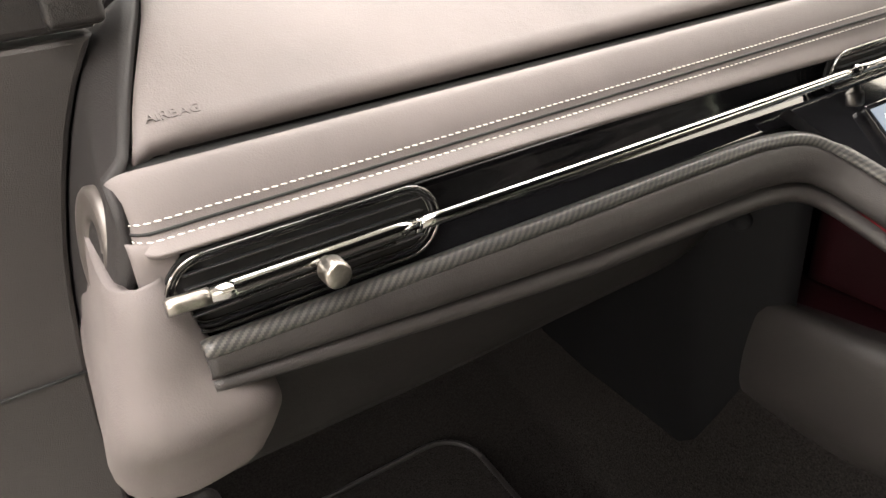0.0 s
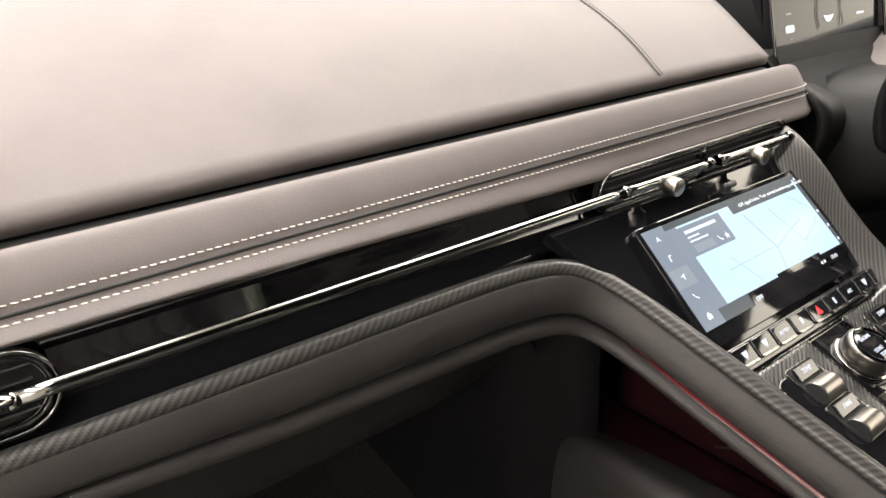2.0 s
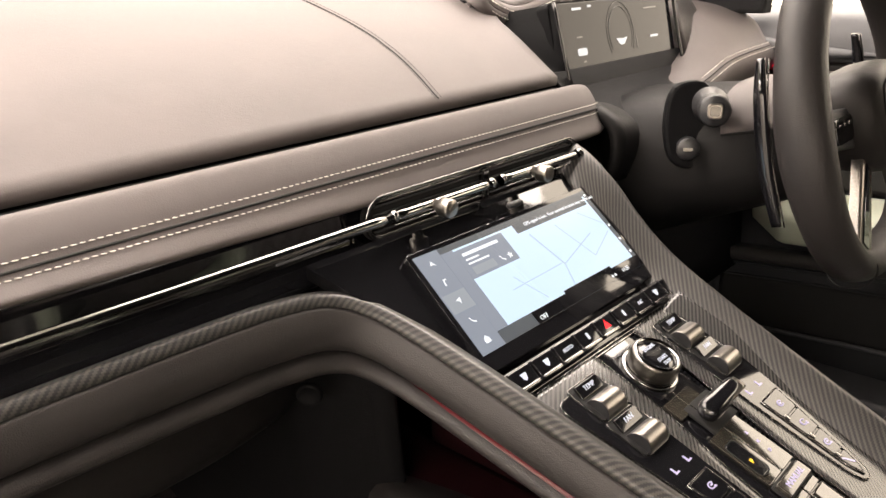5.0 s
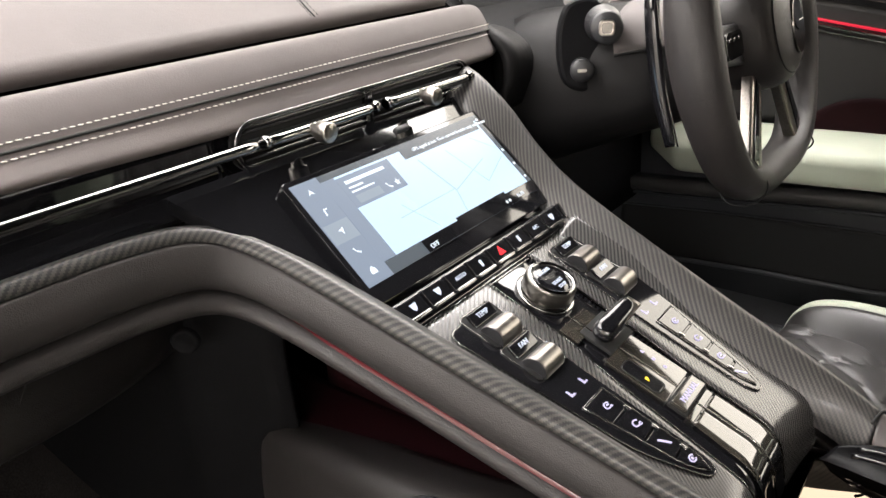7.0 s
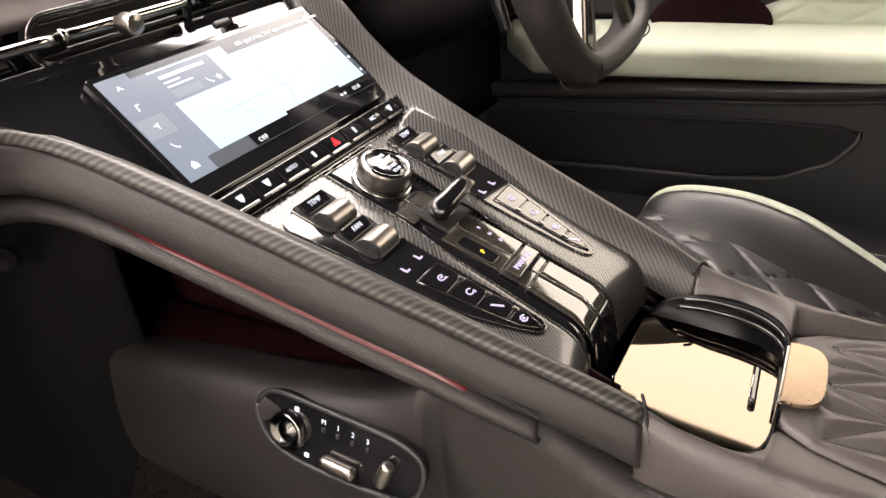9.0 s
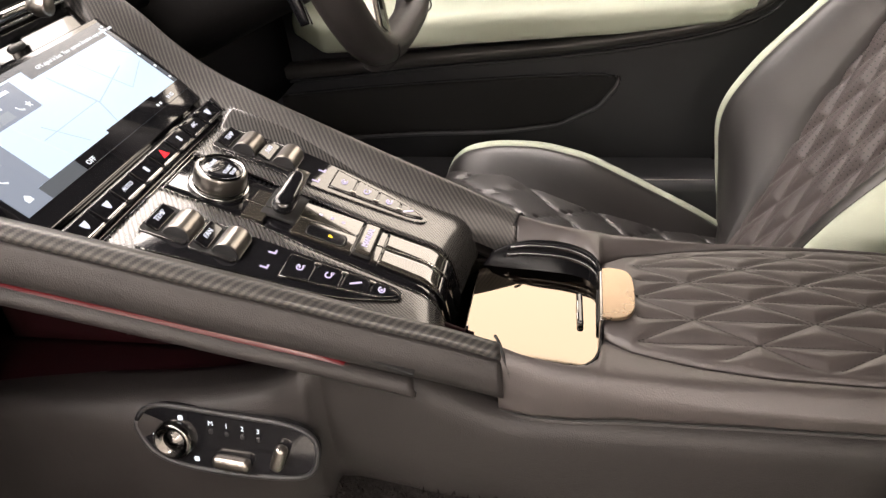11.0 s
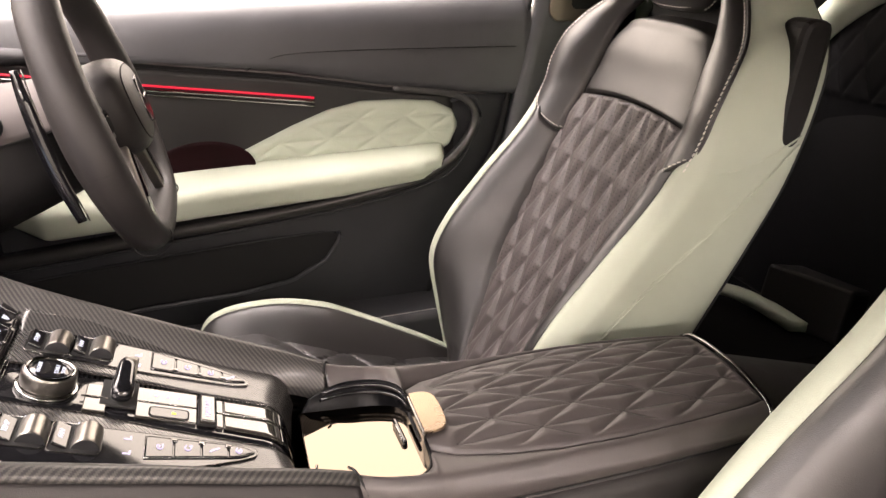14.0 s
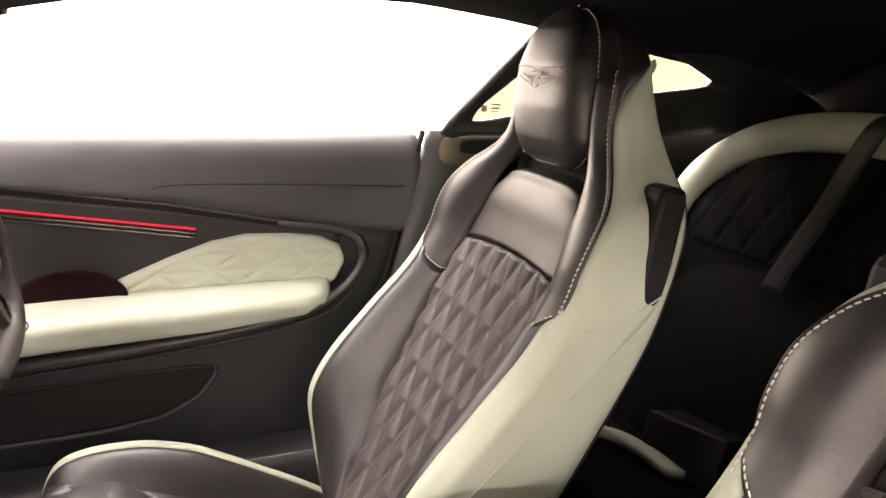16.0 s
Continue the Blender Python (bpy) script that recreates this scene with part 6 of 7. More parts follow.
def door_patch(name, lo, hi, y0, y1, mat, label, dx=0.0, n=60, m=20, bulge=0.0, parent=None, edge=0.012):
    """A strip of the door between two lines z = lo(y) and z = hi(y)."""
    rows = []
    for y in np.linspace(y0, y1, n):
        zs = np.linspace(lo(y), hi(y), m)
        row = []
        for j, z in enumerate(zs):
            s = j / (m - 1)
            e = min(1.0, min(s, 1 - s) / 0.18)
            row.append((door_x(y, z) - dx - bulge * math.sin(math.pi * s) + edge * (1 - e) ** 2 * (1 if bulge else 0), y, z))
        rows.append(row)
    return sheet(name, rows, mat, parent or door, label, thick=-0.01)


def line(*pts):
    ys, zs = zip(*sorted(pts))
    return lambda y: float(np.interp(y, ys, zs))


split = line((-0.86, 0.545), (-0.78, 0.553), (-0.734, 0.559), (-0.6, 0.580), (-0.433, 0.613), (-0.178, 0.650), (0.15, 0.69))
YF, YR = 0.34, -0.862
door_patch("lower_card", lambda y: 0.08, lambda y: split(y) + 0.004, YF, YR, DOOR_LOW, "dark grey lower door card")
# shoulder, rolled over at the top
rows = []
for y in np.linspace(YF, -0.892, 70):
    prof = curve([(0.772, split(y) + 0.002), (0.762, split(y) + 0.008), (0.757, 0.5 * split(y) + 0.325), (0.759, 0.678), (0.764, 0.702), (0.775, 0.722), (0.795, 0.735), (0.86, 0.742)], 24)
    cut = max(0.0, (-0.862 - y))
    rows.append([(x, y, z) for x, z in prof])
sheet("shoulder", rows, DOOR_LEATHER, door, "charcoal leather door shoulder", thick=-0.012)
tube("shoulder_seam", [(0.7605, -0.36, 0.628), (0.758, -0.40, 0.645), (0.7575, -0.45, 0.652), (0.757, -0.60, 0.650), (0.757, -0.86, 0.640)], 0.0011, SLOT, door, n=50, sides=6)
DOOR_CARBON = carbon_material("fine_dark_carbon", cell=0.0010, dark=0.026, light=0.038, rough=0.42, coat=0.1, relief=0.06)
door_patch("carbon_insert", line((-0.80, 0.42), (-0.5, 0.45), (0.15, 0.46)), lambda y: split(y) - 0.008, YF, -0.74, DOOR_CARBON, "fine carbon weave door insert", dx=0.006)
tube("insert_edge", [(0.7615, y, split(y) + 0.004) for y in np.linspace(YF, -0.80, 40)], 0.0018, LEATHER, door, "pale piping above the insert", sides=8)
# light strip and chrome line
for dz, r, mt, lb in ((0.0065, 0.0020, glow("red_door_light", (1.0, 0.01, 0.05), 0.75), "glowing red light strip"), (-0.001, 0.0026, CHROME, "chrome strip"), (-0.0085, 0.0022, CHROME, "chrome strip")):
    tube("door_strip", [(door_x(y, z) - 0.010, y, z + dz) for y, z in ((0.12, 0.655), (-0.05, 0.628), (-0.215, 0.602), (-0.34, 0.583), (-0.475, 0.562))], r, mt, door, lb, n=40, sides=8)

# quilted pad
pad_c = [(-0.255, 0.447), (-0.33, 0.478), (-0.43, 0.520), (-0.50, 0.545), (-0.56, 0.556), (-0.64, 0.553), (-0.70, 0.546), (-0.738, 0.526), (-0.748, 0.495), (-0.735, 0.455), (-0.71, 0.428)]
pad_top = line(*pad_c[:8], (-0.748, 0.50))
pad_bot = line((-0.255, 0.443), (-0.45, 0.446), (-0.62, 0.446), (-0.70, 0.44), (-0.73, 0.455), (-0.748, 0.49))
rows = []
for y in np.linspace(-0.256, -0.7475, 150):
    lo, hi = pad_bot(y), pad_top(y)
    row = []
    for s in np.linspace(0, 1, 60):
        z = lo + (hi - lo) * s
        e = min(1.0, min(s * (hi - lo), (1 - s) * (hi - lo), (y + 0.7485), (-0.254 - y)) / 0.014)
        e = max(0.0, e)
        h = 0.013 * math.sqrt(max(0.0, 1 - (1 - e) ** 2))
        inn = max(0.0, min(1.0, (min(s * (hi - lo), (1 - s) * (hi - lo), y + 0.7485, -0.254 - y) - 0.012) / 0.008))
        p, q = (y + 0.50 + 0.2 * (z - 0.5)) / 0.094, (z - 0.49) / 0.062
        h += (quilt_lines(p + q, p - q, 2 * q, 0.052, 0.031, 0.0042, 0.0060) - 0.0030) * inn
        row.append((door_x(y, z) - 0.004 - h, y, z))
    rows.append(row)
sheet("quilted_pad", rows, MINT, door, "pale mint quilted leather pad", thick=-0.006)
# armrest
rows = []
for y in np.linspace(0.06, -0.712, 110):
    w = ramp(y, [-0.712, -0.70, -0.66, -0.5, -0.2, 0.0, 0.06], [0.004, 0.03, 0.055, 0.072, 0.080, 0.07, 0.02])
    zt = ramp(y, [-0.712, -0.5, -0.25, 0.06], [0.446, 0.444, 0.440, 0.43])
    h = ramp(y, [-0.712, -0.66, -0.5, 0.0, 0.06], [0.012, 0.034, 0.044, 0.054, 0.03])
    x = 0.775
    rows.append([(a, y, b) for a, b in curve([(x, zt + 0.013), (x - 0.4 * w, zt + 0.007), (x - 0.86 * w, zt - 0.003), (x - 0.97 * w, zt - 0.009), (x - w, zt - 0.0165), (x - 0.975 * w, zt - 0.021), (x - 0.91 * w, zt - 0.75 * h), (x - 0.76 * w, zt - h), (x, zt - h - 0.004)], 34)])
sheet("armrest_pad", rows, MINT, door, "pale mint leather armrest", thick=-0.006)
seam_pts = []
for y in np.linspace(0.03, -0.69, 30):
    w = ramp(y, [-0.712, -0.70, -0.66, -0.5, -0.2, 0.0, 0.06], [0.004, 0.03, 0.055, 0.072, 0.080, 0.07, 0.02])
    zt = ramp(y, [-0.712, -0.5, -0.25, 0.06], [0.446, 0.444, 0.440, 0.43])
    seam_pts.append((0.775 - w * 0.995, y, zt - 0.0175))
tube("armrest_seam", seam_pts, 0.0010, PLASTIC, door, sides=6)
# bronze carbon bow under the armrest, up round the pad
bow = [(0.760, 0.10, 0.325), (0.752, -0.05, 0.338), (0.748, -0.20, 0.352), (0.748, -0.40, 0.366), (0.750, -0.55, 0.382), (0.753, -0.66, 0.402), (0.757, -0.725, 0.432), (0.760, -0.768, 0.475), (0.762, -0.780, 0.515), (0.762, -0.762, 0.546), (0.762, -0.72, 0.563), (0.763, -0.62, 0.578)]
BRONZE = carbon_material("bronze_carbon", cell=0.0010, dark=0.036, light=0.058, rough=0.35, coat=0.3, relief=0.06)
swept("bow", bow, [(-0.010, -0.013), (0.004, -0.014), (0.0085, -0.006), (0.0085, 0.006), (0.004, 0.013), (-0.010, 0.014)], BRONZE, door, "bronze-tinted carbon trim bow", n=90, up=(-1, 0, 0), scale=[1.35, 1.3, 1.2, 1.0, 0.8, 0.5])
tube("bow_edge", [(x - 0.002, y + (0.0 if y > -0.7 else -0.010), z - (0.017 if y > -0.73 else -0.005)) for x, y, z in bow[:-1]], 0.0035, DOOR_LOW, door, n=80, sides=8)
# pocket, a flat sheet whose near-black colour paints the shade inside
pk_top = line((0.12, 0.276), (-0.05, 0.290), (-0.2, 0.298), (-0.35, 0.305), (-0.47, 0.307), (-0.505, 0.300))
pk_bot = line((0.12, 0.185), (-0.137, 0.199), (-0.30, 0.203), (-0.40, 0.216), (-0.47, 0.25), (-0.505, 0.295))
rows = []
for y in np.linspace(0.12, -0.504, 60):
    lo, hi = pk_bot(y), pk_top(y)
    rows.append([(door_x(y, z) - 0.0055 + 0.0 * s, y, z) for s, z in ((s, lo + (hi - lo) * s) for s in np.linspace(0, 1, 12))])
sheet("pocket", rows, SLOT, door, "flat near-black sheet painting the map pocket's shade", thick=-0.004)
tube("pocket_edge", [(door_x(y, pk_bot(y)) - 0.008, y, pk_bot(y)) for y in np.linspace(0.12, -0.5, 40)] + [(door_x(-0.5, 0.302) - 0.008, -0.498, 0.304)], 0.0042, DOOR_LEATHER, door, "raised pocket edge, paler to hold its highlight", sides=8, n=60)
tube("pocket_edge", [(door_x(y, pk_top(y)) - 0.007, y, pk_top(y)) for y in np.linspace(0.12, -0.49, 40)], 0.0022, DOOR_LOW, door, sides=8)
rows = [[(0.766, y, z) for y in np.linspace(-0.10, -0.30, 10)] for z in (0.46, 0.50)]
turned("pull_recess", [(0.0, 0.0), (0.05, 0.0), (0.058, 0.004), (0.06, 0.0)], RED_LINING, door, "recess behind the armrest with red light in its colour", m=Matrix(((0, 0, -1, 0.7655), (-1.5, 0, 0, -0.268), (0, 0.85, 0, 0.458), (0, 0, 0, 1))), sides=40)

# ---- door aperture, sill, pillar, roof ----
rows = []
for z in np.linspace(0.10, 0.745, 30):
    y0 = ramp(z, [0.1, 0.30, 0.45, 0.745], [-0.66, -0.735, -0.83, -0.902])
    rows.append([(0.775 + 0.012 * s, y0 - 0.006 - 0.36 * s, z) for s in np.linspace(0, 1, 14)])
pillar = tagged(sheet("wall_pillar", rows, DOOR_LEATHER, thick=-0.02), "charcoal rear side trim beside the seat", "trim panel", "", "structure")
tube("door_gap", [(0.770, ramp(z, [0.1, 0.30, 0.45, 0.745], [-0.66, -0.735, -0.83, -0.902]) + 0.004, z) for z in np.linspace(0.12, 0.745, 24)], 0.006, SLOT, pillar, "dark rubber door seal", sides=8, up=(1, 0, 0))
sill = tagged(block("trim_sill", (0.12, 1.6, 0.13), DOOR_LEATHER, m=pose(0.735, -0.35, 0.085), bevel=0.02, segs=4), "charcoal trimmed door sill beside the seat", "sill", "", "structure")
stitch_row("sill_stitching", [(0.68, -0.50, 0.1515), (0.682, -0.62, 0.1515), (0.684, -0.74, 0.1515)], (0, 0, 1), THREAD, sill, n=80)
sill_l = tagged(block("trim_sill_passenger", (0.12, 1.6, 0.13), LEATHER_LO, m=pose(-0.735, -0.35, 0.055), bevel=0.02, segs=4), "charcoal trimmed passenger door sill", "sill", "", "structure")

catch = empty("belt_shroud", "bronze metal and black recess behind the door on the pillar", "pull handle", at=(0.76, -1.02, 0.70))
cm = Matrix(((0, 0, -1, 0.751), (-1, 0, 0, -1.014), (0, 1, 0, 0.707), (0, 0, 0, 1)))
slab("surround", rounded(0.18, 0.054, 0.026, 8), cm, 0.012, material("satin_bronze", (0.15, 0.125, 0.10), 0.36, metal=0.7, vary=0.05), catch, "satin bronze surround", bevel=0.003)
slab("recess", rounded(0.13, 0.026, 0.012, 8, 0.02, 0.008), cm @ pose(0, 0, 0.0015), 0.003, SLOT, catch, "black recess")

# roof shell over the cabin
roof_rows = []
for k in np.linspace(0, 1, 44):
    row = []
    for x in np.linspace(-0.66, 0.66, 40):
        y = -0.02 - 0.45 * x * x
        y += (-2.1 - y) * k
        zc = ramp(y, [-2.1, -1.6, -1.2, -0.8, -0.4, -0.02], [0.90, 1.045, 1.12, 1.145, 1.12, 1.06])
        ze = ramp(y, [-2.1, -1.6, -1.3, -1.02, -0.84, -0.55, -0.30, -0.20], [0.80, 0.885, 0.930, 0.974, 0.994, 0.997, 0.966, 0.945])
        row.append((x, y, ze + (zc - ze) * (1 - (abs(x) / 0.66) ** 2.5)))
    roof_rows.append(row)
tagged(sheet("ceiling", roof_rows, HEADLINER, thick=-0.03), "black fabric headliner", "headliner", "", "structure")
for s in (-1, 1):
    cant = [(s * 0.66, y, ramp(y, [-1.3, -1.02, -0.84, -0.55, -0.30, -0.20], [0.930, 0.974, 0.994, 0.997, 0.966, 0.945]) - 0.004) for y in np.linspace(-0.20, -1.32, 44)]
    tagged(tube("trim_cantrail", cant, 0.026, HEADLINER, sides=14, flat=0.8), "black roof side rail trim", "roof rail", "", "structure")
    ap = [(s * 0.66, -0.22, 0.944), (s * 0.69, -0.02, 0.900), (s * 0.72, 0.20, 0.858), (s * 0.75, 0.42, 0.820), (s * 0.78, 0.62, 0.785), (s * 0.80, 0.78, 0.755)]
    tagged(tube("trim_screen_pillar", ap, 0.028, HEADLINER, n=40, sides=16), "black windscreen pillar trim", "pillar", "", "structure")
tagged(tube("trim_header", [(x, -0.02 - 0.45 * x * x, 0.945 + 0.115 * (1 - (abs(x) / 0.66) ** 2.5)) for x in np.linspace(-0.66, 0.66, 15)], 0.026, HEADLINER, n=40, sides=12), "black windscreen header trim", "roof rail", "", "structure")

# side windows: quarter light behind the door
GLASS = bpy.data.materials.new("tinted_quarter_glass")
GLASS.use_nodes = True
_nt = GLASS.node_tree
_tr, _gl, _mx = _nt.nodes.new("ShaderNodeBsdfTransparent"), _nt.nodes.new("ShaderNodeBsdfGlossy"), _nt.nodes.new("ShaderNodeMixShader")
_tr.inputs[0].default_value = (0.185, 0.182, 0.118, 1)
_gl.inputs["Roughness"].default_value = 0.03
_mx.inputs[0].default_value = 0.06
_nt.links.new(_tr.outputs[0], _mx.inputs[1])
_nt.links.new(_gl.outputs[0], _mx.inputs[2])
_nt.links.new(_mx.outputs[0], _nt.nodes["Material Output"].inputs[0])


def quarter_point(y, z, dx=0.0):
    return (0.752 - 0.42 * max(0.0, z - 0.74) - 0.16 * max(0.0, -1.0 - y) + dx, y, z)


q_out = [(-0.985, 0.768), (-1.06, 0.860), (-1.135, 0.945), (-1.16, 0.958), (-1.24, 0.944), (-1.36, 0.905), (-1.455, 0.862), (-1.46, 0.852), (-1.44, 0.844), (-1.32, 0.826), (-1.15, 0.795)]
frame_out = [(-0.925, 0.742), (-1.0, 0.845), (-1.075, 0.945), (-1.12, 1.0), (-1.3, 0.96), (-1.62, 0.86), (-1.75, 0.80), (-1.7, 0.77), (-1.4, 0.745), (-1.2, 0.742), (-1.0, 0.738)]
inner, outer = curve(q_out, 70, closed=True), curve(frame_out, 70, closed=True)
# start both rings at their nearest point
outer = np.roll(outer, -int(np.argmin(np.linalg.norm(outer - inner[0], axis=1))), axis=0)
rows = []
for k in np.linspace(0, 1, 5):
    rows.append([quarter_point(*(outer[i] * (1 - k) + inner[i] * k), dx=0.012 * math.sin(math.pi * k * 0.5)) for i in range(70)])
quarter = tagged(sheet("window_quarter", rows, PLASTIC, wrap=True, thick=0.01), "black framed rear quarter window with yellowish daylight", "window", "", "structure")
pane_vs = [quarter_point(y, z, 0.018) for y, z in inner]
pane = arrays("pane", pane_vs + [tuple(np.mean(pane_vs, axis=0))], [(i, (i + 1) % 70, 70) for i in range(70)], GLASS, quarter, "slightly tinted pane")
pane.visible_shadow = False
ETCH = material("glass_etch", (0.35, 0.34, 0.25), 0.6)
for k, (y, z, w, h) in enumerate(((-1.012, 0.790, 0.012, 0.012), (-1.034, 0.798, 0.020, 0.003), (-1.034, 0.791, 0.020, 0.003), (-1.034, 0.785, 0.016, 0.002))):
    p = quarter_point(y, z, 0.012)
    slab("etched_mark", rounded(w, h, 0.001, 2), Matrix(((0, 0, -1, p[0]), (-1, 0, 0, y), (0, 1, 0, z), (0, 0, 0, 1))), 0.0004, ETCH, pane, "small etched glass marking")

# rear bulkhead, parcel shelf, rear side trim
rows = [[(x, y, z) for y, z in curve([(-1.56, -0.1), (-1.56, 0.35), (-1.60, 0.6), (-1.66, 0.775), (-1.78, 0.80), (-2.2, 0.80)], 24)] for x in np.linspace(-0.85, 0.85, 20)]
tagged(sheet("wall_rear", rows, HEADLINER, thick=0.02), "black rear shelf and bulkhead", "wall", "", "structure")
for s in (-1, 1):
    rows = [[(s * 0.785, y, z) for z in np.linspace(-0.1, 0.76, 12)] for y in (-1.0, -1.3, -1.6, -2.2)]
    tagged(sheet("wall_side", rows, DEEP2, thick=0.02 * s), "black rear side trim", "wall", "", "structure")


# ---- rear seats ----
def rear_seat(x0, s):
    rs = empty("rear_bucket_seat", "small charcoal rear seat with mint leather top band", "rear seat", "rear seats", at=(x0, -1.46, 0.05))
    arch = [(0.385, 0.40), (0.385, 0.52), (0.375, 0.61), (0.325, 0.69), (0.23, 0.758), (0.10, 0.798), (-0.04, 0.812), (-0.18, 0.806), (-0.27, 0.77), (-0.30, 0.66), (-0.30, 0.40)]
    arch = [(s * a, b) for a, b in arch]
    fine = curve(arch, 70)
    cen = np.array((0.03 * s, 0.42))
    depth = lambda q: -1.50 + 0.20 * max(0.0, abs(q[0] * s - 0.03) - 0.22) ** 1.0 - 0.12 * (q[1] - 0.6)
    rows = []
    for k in np.linspace(0, 1, 14):
        f = 1.0 - 0.145 * k
        row = []
        for px, pz in fine:
            q = cen + (np.array((px, pz)) - cen) * f
            row.append((x0 + q[0], depth(q) + 0.035 * math.sin(math.pi * (0.1 + 0.75 * k)) - 0.02, q[1]))
        rows.append(row)
    sheet("top_band", rows, MINT, rs, "pale mint leather band round the backrest", thick=0.01)
    rows = []
    for k in np.linspace(0, 1, 70):
        f = 0.86 * (1 - k)
        row = []
        for px, pz in curve(arch, 120):
            q = cen + (np.array((px, pz)) - cen) * max(f, 0.002)
            h = tri_quilt(q[0], q[1] - 0.4, 0.075, 0.13, 0.006, 0.2, False) if q[1] > 0.53 else 0.0
            row.append((x0 + q[0], depth(q) + 0.012 - 0.03 * (1 - k) ** 6 + h, q[1]))
        rows.append(row)
    sheet("back_panel", rows, DEEP, rs, "dark quilted leather backrest", thick=0.004)
    rows = []
    for v in np.linspace(0, 1, 30):
        half = 0.27 + 0.02 * v
        y = -1.49 + 0.07 * math.sin(v * math.pi / 2) + 0.10 * v
        rows.append([(x0 + s * (0.04 + u * half), y - 0.02 * abs(u) ** 3, 0.545 - 0.42 * v - 0.05 * abs(u - 0.2) ** 2.2) for u in np.linspace(-1, 1, 30)])
    sheet("lower_back", rows, DEEP, rs, "plain black lower backrest", thick=0.01)
    block("seat_base", (0.52, 0.30, 0.16), DEEP, rs, "black rear cushion", m=pose(x0 + 0.03 * s, -1.31, 0.06, -6), bevel=0.04, segs=5)
    return rs


rear_seat(0.365, 1)
rear_seat(-0.365, -1)
belt = empty("seat_belt", "black woven rear seat belt over the mint backrest band", "seat belt", at=(0.3, -1.45, 0.6))
rows = []
for (x, y, z) in curve([(0.24, -1.62, 0.825), (0.248, -1.53, 0.826), (0.262, -1.485, 0.808), (0.285, -1.468, 0.75), (0.325, -1.458, 0.65), (0.37, -1.44, 0.545), (0.385, -1.43, 0.50)], 50):
    rows.append([(x + a, y, z) for a in np.linspace(-0.022, 0.022, 5)])
sheet("webbing", rows, PLASTIC, belt, "black belt webbing", thick=0.0025)
strap = empty("mint_strap", "pale mint trim strip on the rear floor behind the seat", "trim strip", at=(0.42, -1.21, 0.2))
rows = []
for (x, y, z) in curve([(0.53, -1.17, 0.205), (0.48, -1.20, 0.208), (0.42, -1.222, 0.204), (0.34, -1.235, 0.196)], 30):
    rows.append([(x + 0.5 * a, y + a, z) for a in np.linspace(-0.013, 0.013, 4)])
sheet("strip", rows, MINT, strap, thick=0.02)
box = tagged(block("rear_step", (0.16, 0.12, 0.10), DEEP2, m=pose(0.385, -1.31, 0.20, 18, 0, 20), bevel=0.008), "dark grey box edge in the rear footwell", "box")
block("rear_floor_box", (0.9, 0.24, 0.14), DEEP, m=pose(0.2, -1.18, 0.10), bevel=0.02)
tagged(bpy.data.objects["rear_floor_box"], "black rear footwell step behind the seats", "step", "", "structure")

# ---- front seats ----
SX = 0.408
SEAT_T = np.array([  # z, panel half width, panel edge y, crest half width, crest y, outer half width, rear y
    (0.060, 0.080, -0.617, 0.212, -0.676, 0.234, -0.760),
    (0.130, 0.092, -0.656, 0.222, -0.667, 0.246, -0.792),
    (0.215, 0.122, -0.703, 0.232, -0.656, 0.254, -0.834),
    (0.295, 0.147, -0.747, 0.238, -0.652, 0.258, -0.876),
    (0.365, 0.158, -0.785, 0.240, -0.688, 0.260, -0.914),
    (0.445, 0.165, -0.829, 0.241, -0.757, 0.260, -0.960),
    (0.520, 0.167, -0.870, 0.239, -0.826, 0.257, -1.003),
    (0.585, 0.161, -0.906, 0.237, -0.868, 0.253, -1.030),
    (0.630, 0.153, -0.928, 0.239, -0.884, 0.250, -1.044),
    (0.670, 0.144, -0.942, 0.235, -0.904, 0.246, -1.053),
    (0.705, 0.134, -0.956, 0.216, -0.932, 0.232, -1.060),
    (0.735, 0.112, -0.976, 0.180, -0.958, 0.205, -1.062),
    (0.765, 0.100, -0.984, 0.150, -0.974, 0.182, -1.060),
    (0.800, 0.096, -0.986, 0.138, -0.979, 0.168, -1.052),
    (0.840, 0.092, -0.989, 0.133, -0.985, 0.158, -1.044),
    (0.885, 0.084, -0.992, 0.122, -0.996, 0.141, -1.038),
    (0.925, 0.064, -0.996, 0.096, -1.004, 0.110, -1.036),
    (0.952, 0.032, -1.006, 0.050, -1.014, 0.060, -1.036),
    (0.962, 0.006, -1.018, 0.012, -1.022, 0.016, -1.036),
])
seat_smooth = curve(SEAT_T, 200)


def seat_row(z):
    """Panel half width and y, crest half width and y, outer half width, rear y at a height."""
    return [float(np.interp(z, seat_smooth[:, 0], seat_smooth[:, k])) for k in range(1, 7)]


def joint_z(w):
    """Height of the seam between bolster and shoulder, from the panel (0) to the crest (1)."""
    return 0.519 + 0.055 * w


def bolster_pt(z, w, inset=0.0):
    """A point of the smooth inner face between the panel's edge and the crest."""
    hp, yp, hc, yc, ho, yr = seat_row(z)
    x = hp - 0.003 + (hc - inset - hp + 0.003) * w
    bulge = 0.0105 * math.sin(math.pi * w ** 0.92)
    e = (1 - (1 - w) ** 1.7)
    y = yp - 0.010 * max(0.0, 1 - w / 0.06) + (yc - yp) * e + bulge * (1.0 if yc > yp else 0.6)
    return x, y + 0.004 * math.sin(math.pi * w)


seat = empty("front_seat", "charcoal sports seat with mint side bolsters and quilted centre", "seat", "front seats", at=(SX, -0.6, 0.06))
QW, QH = 0.049, 0.124


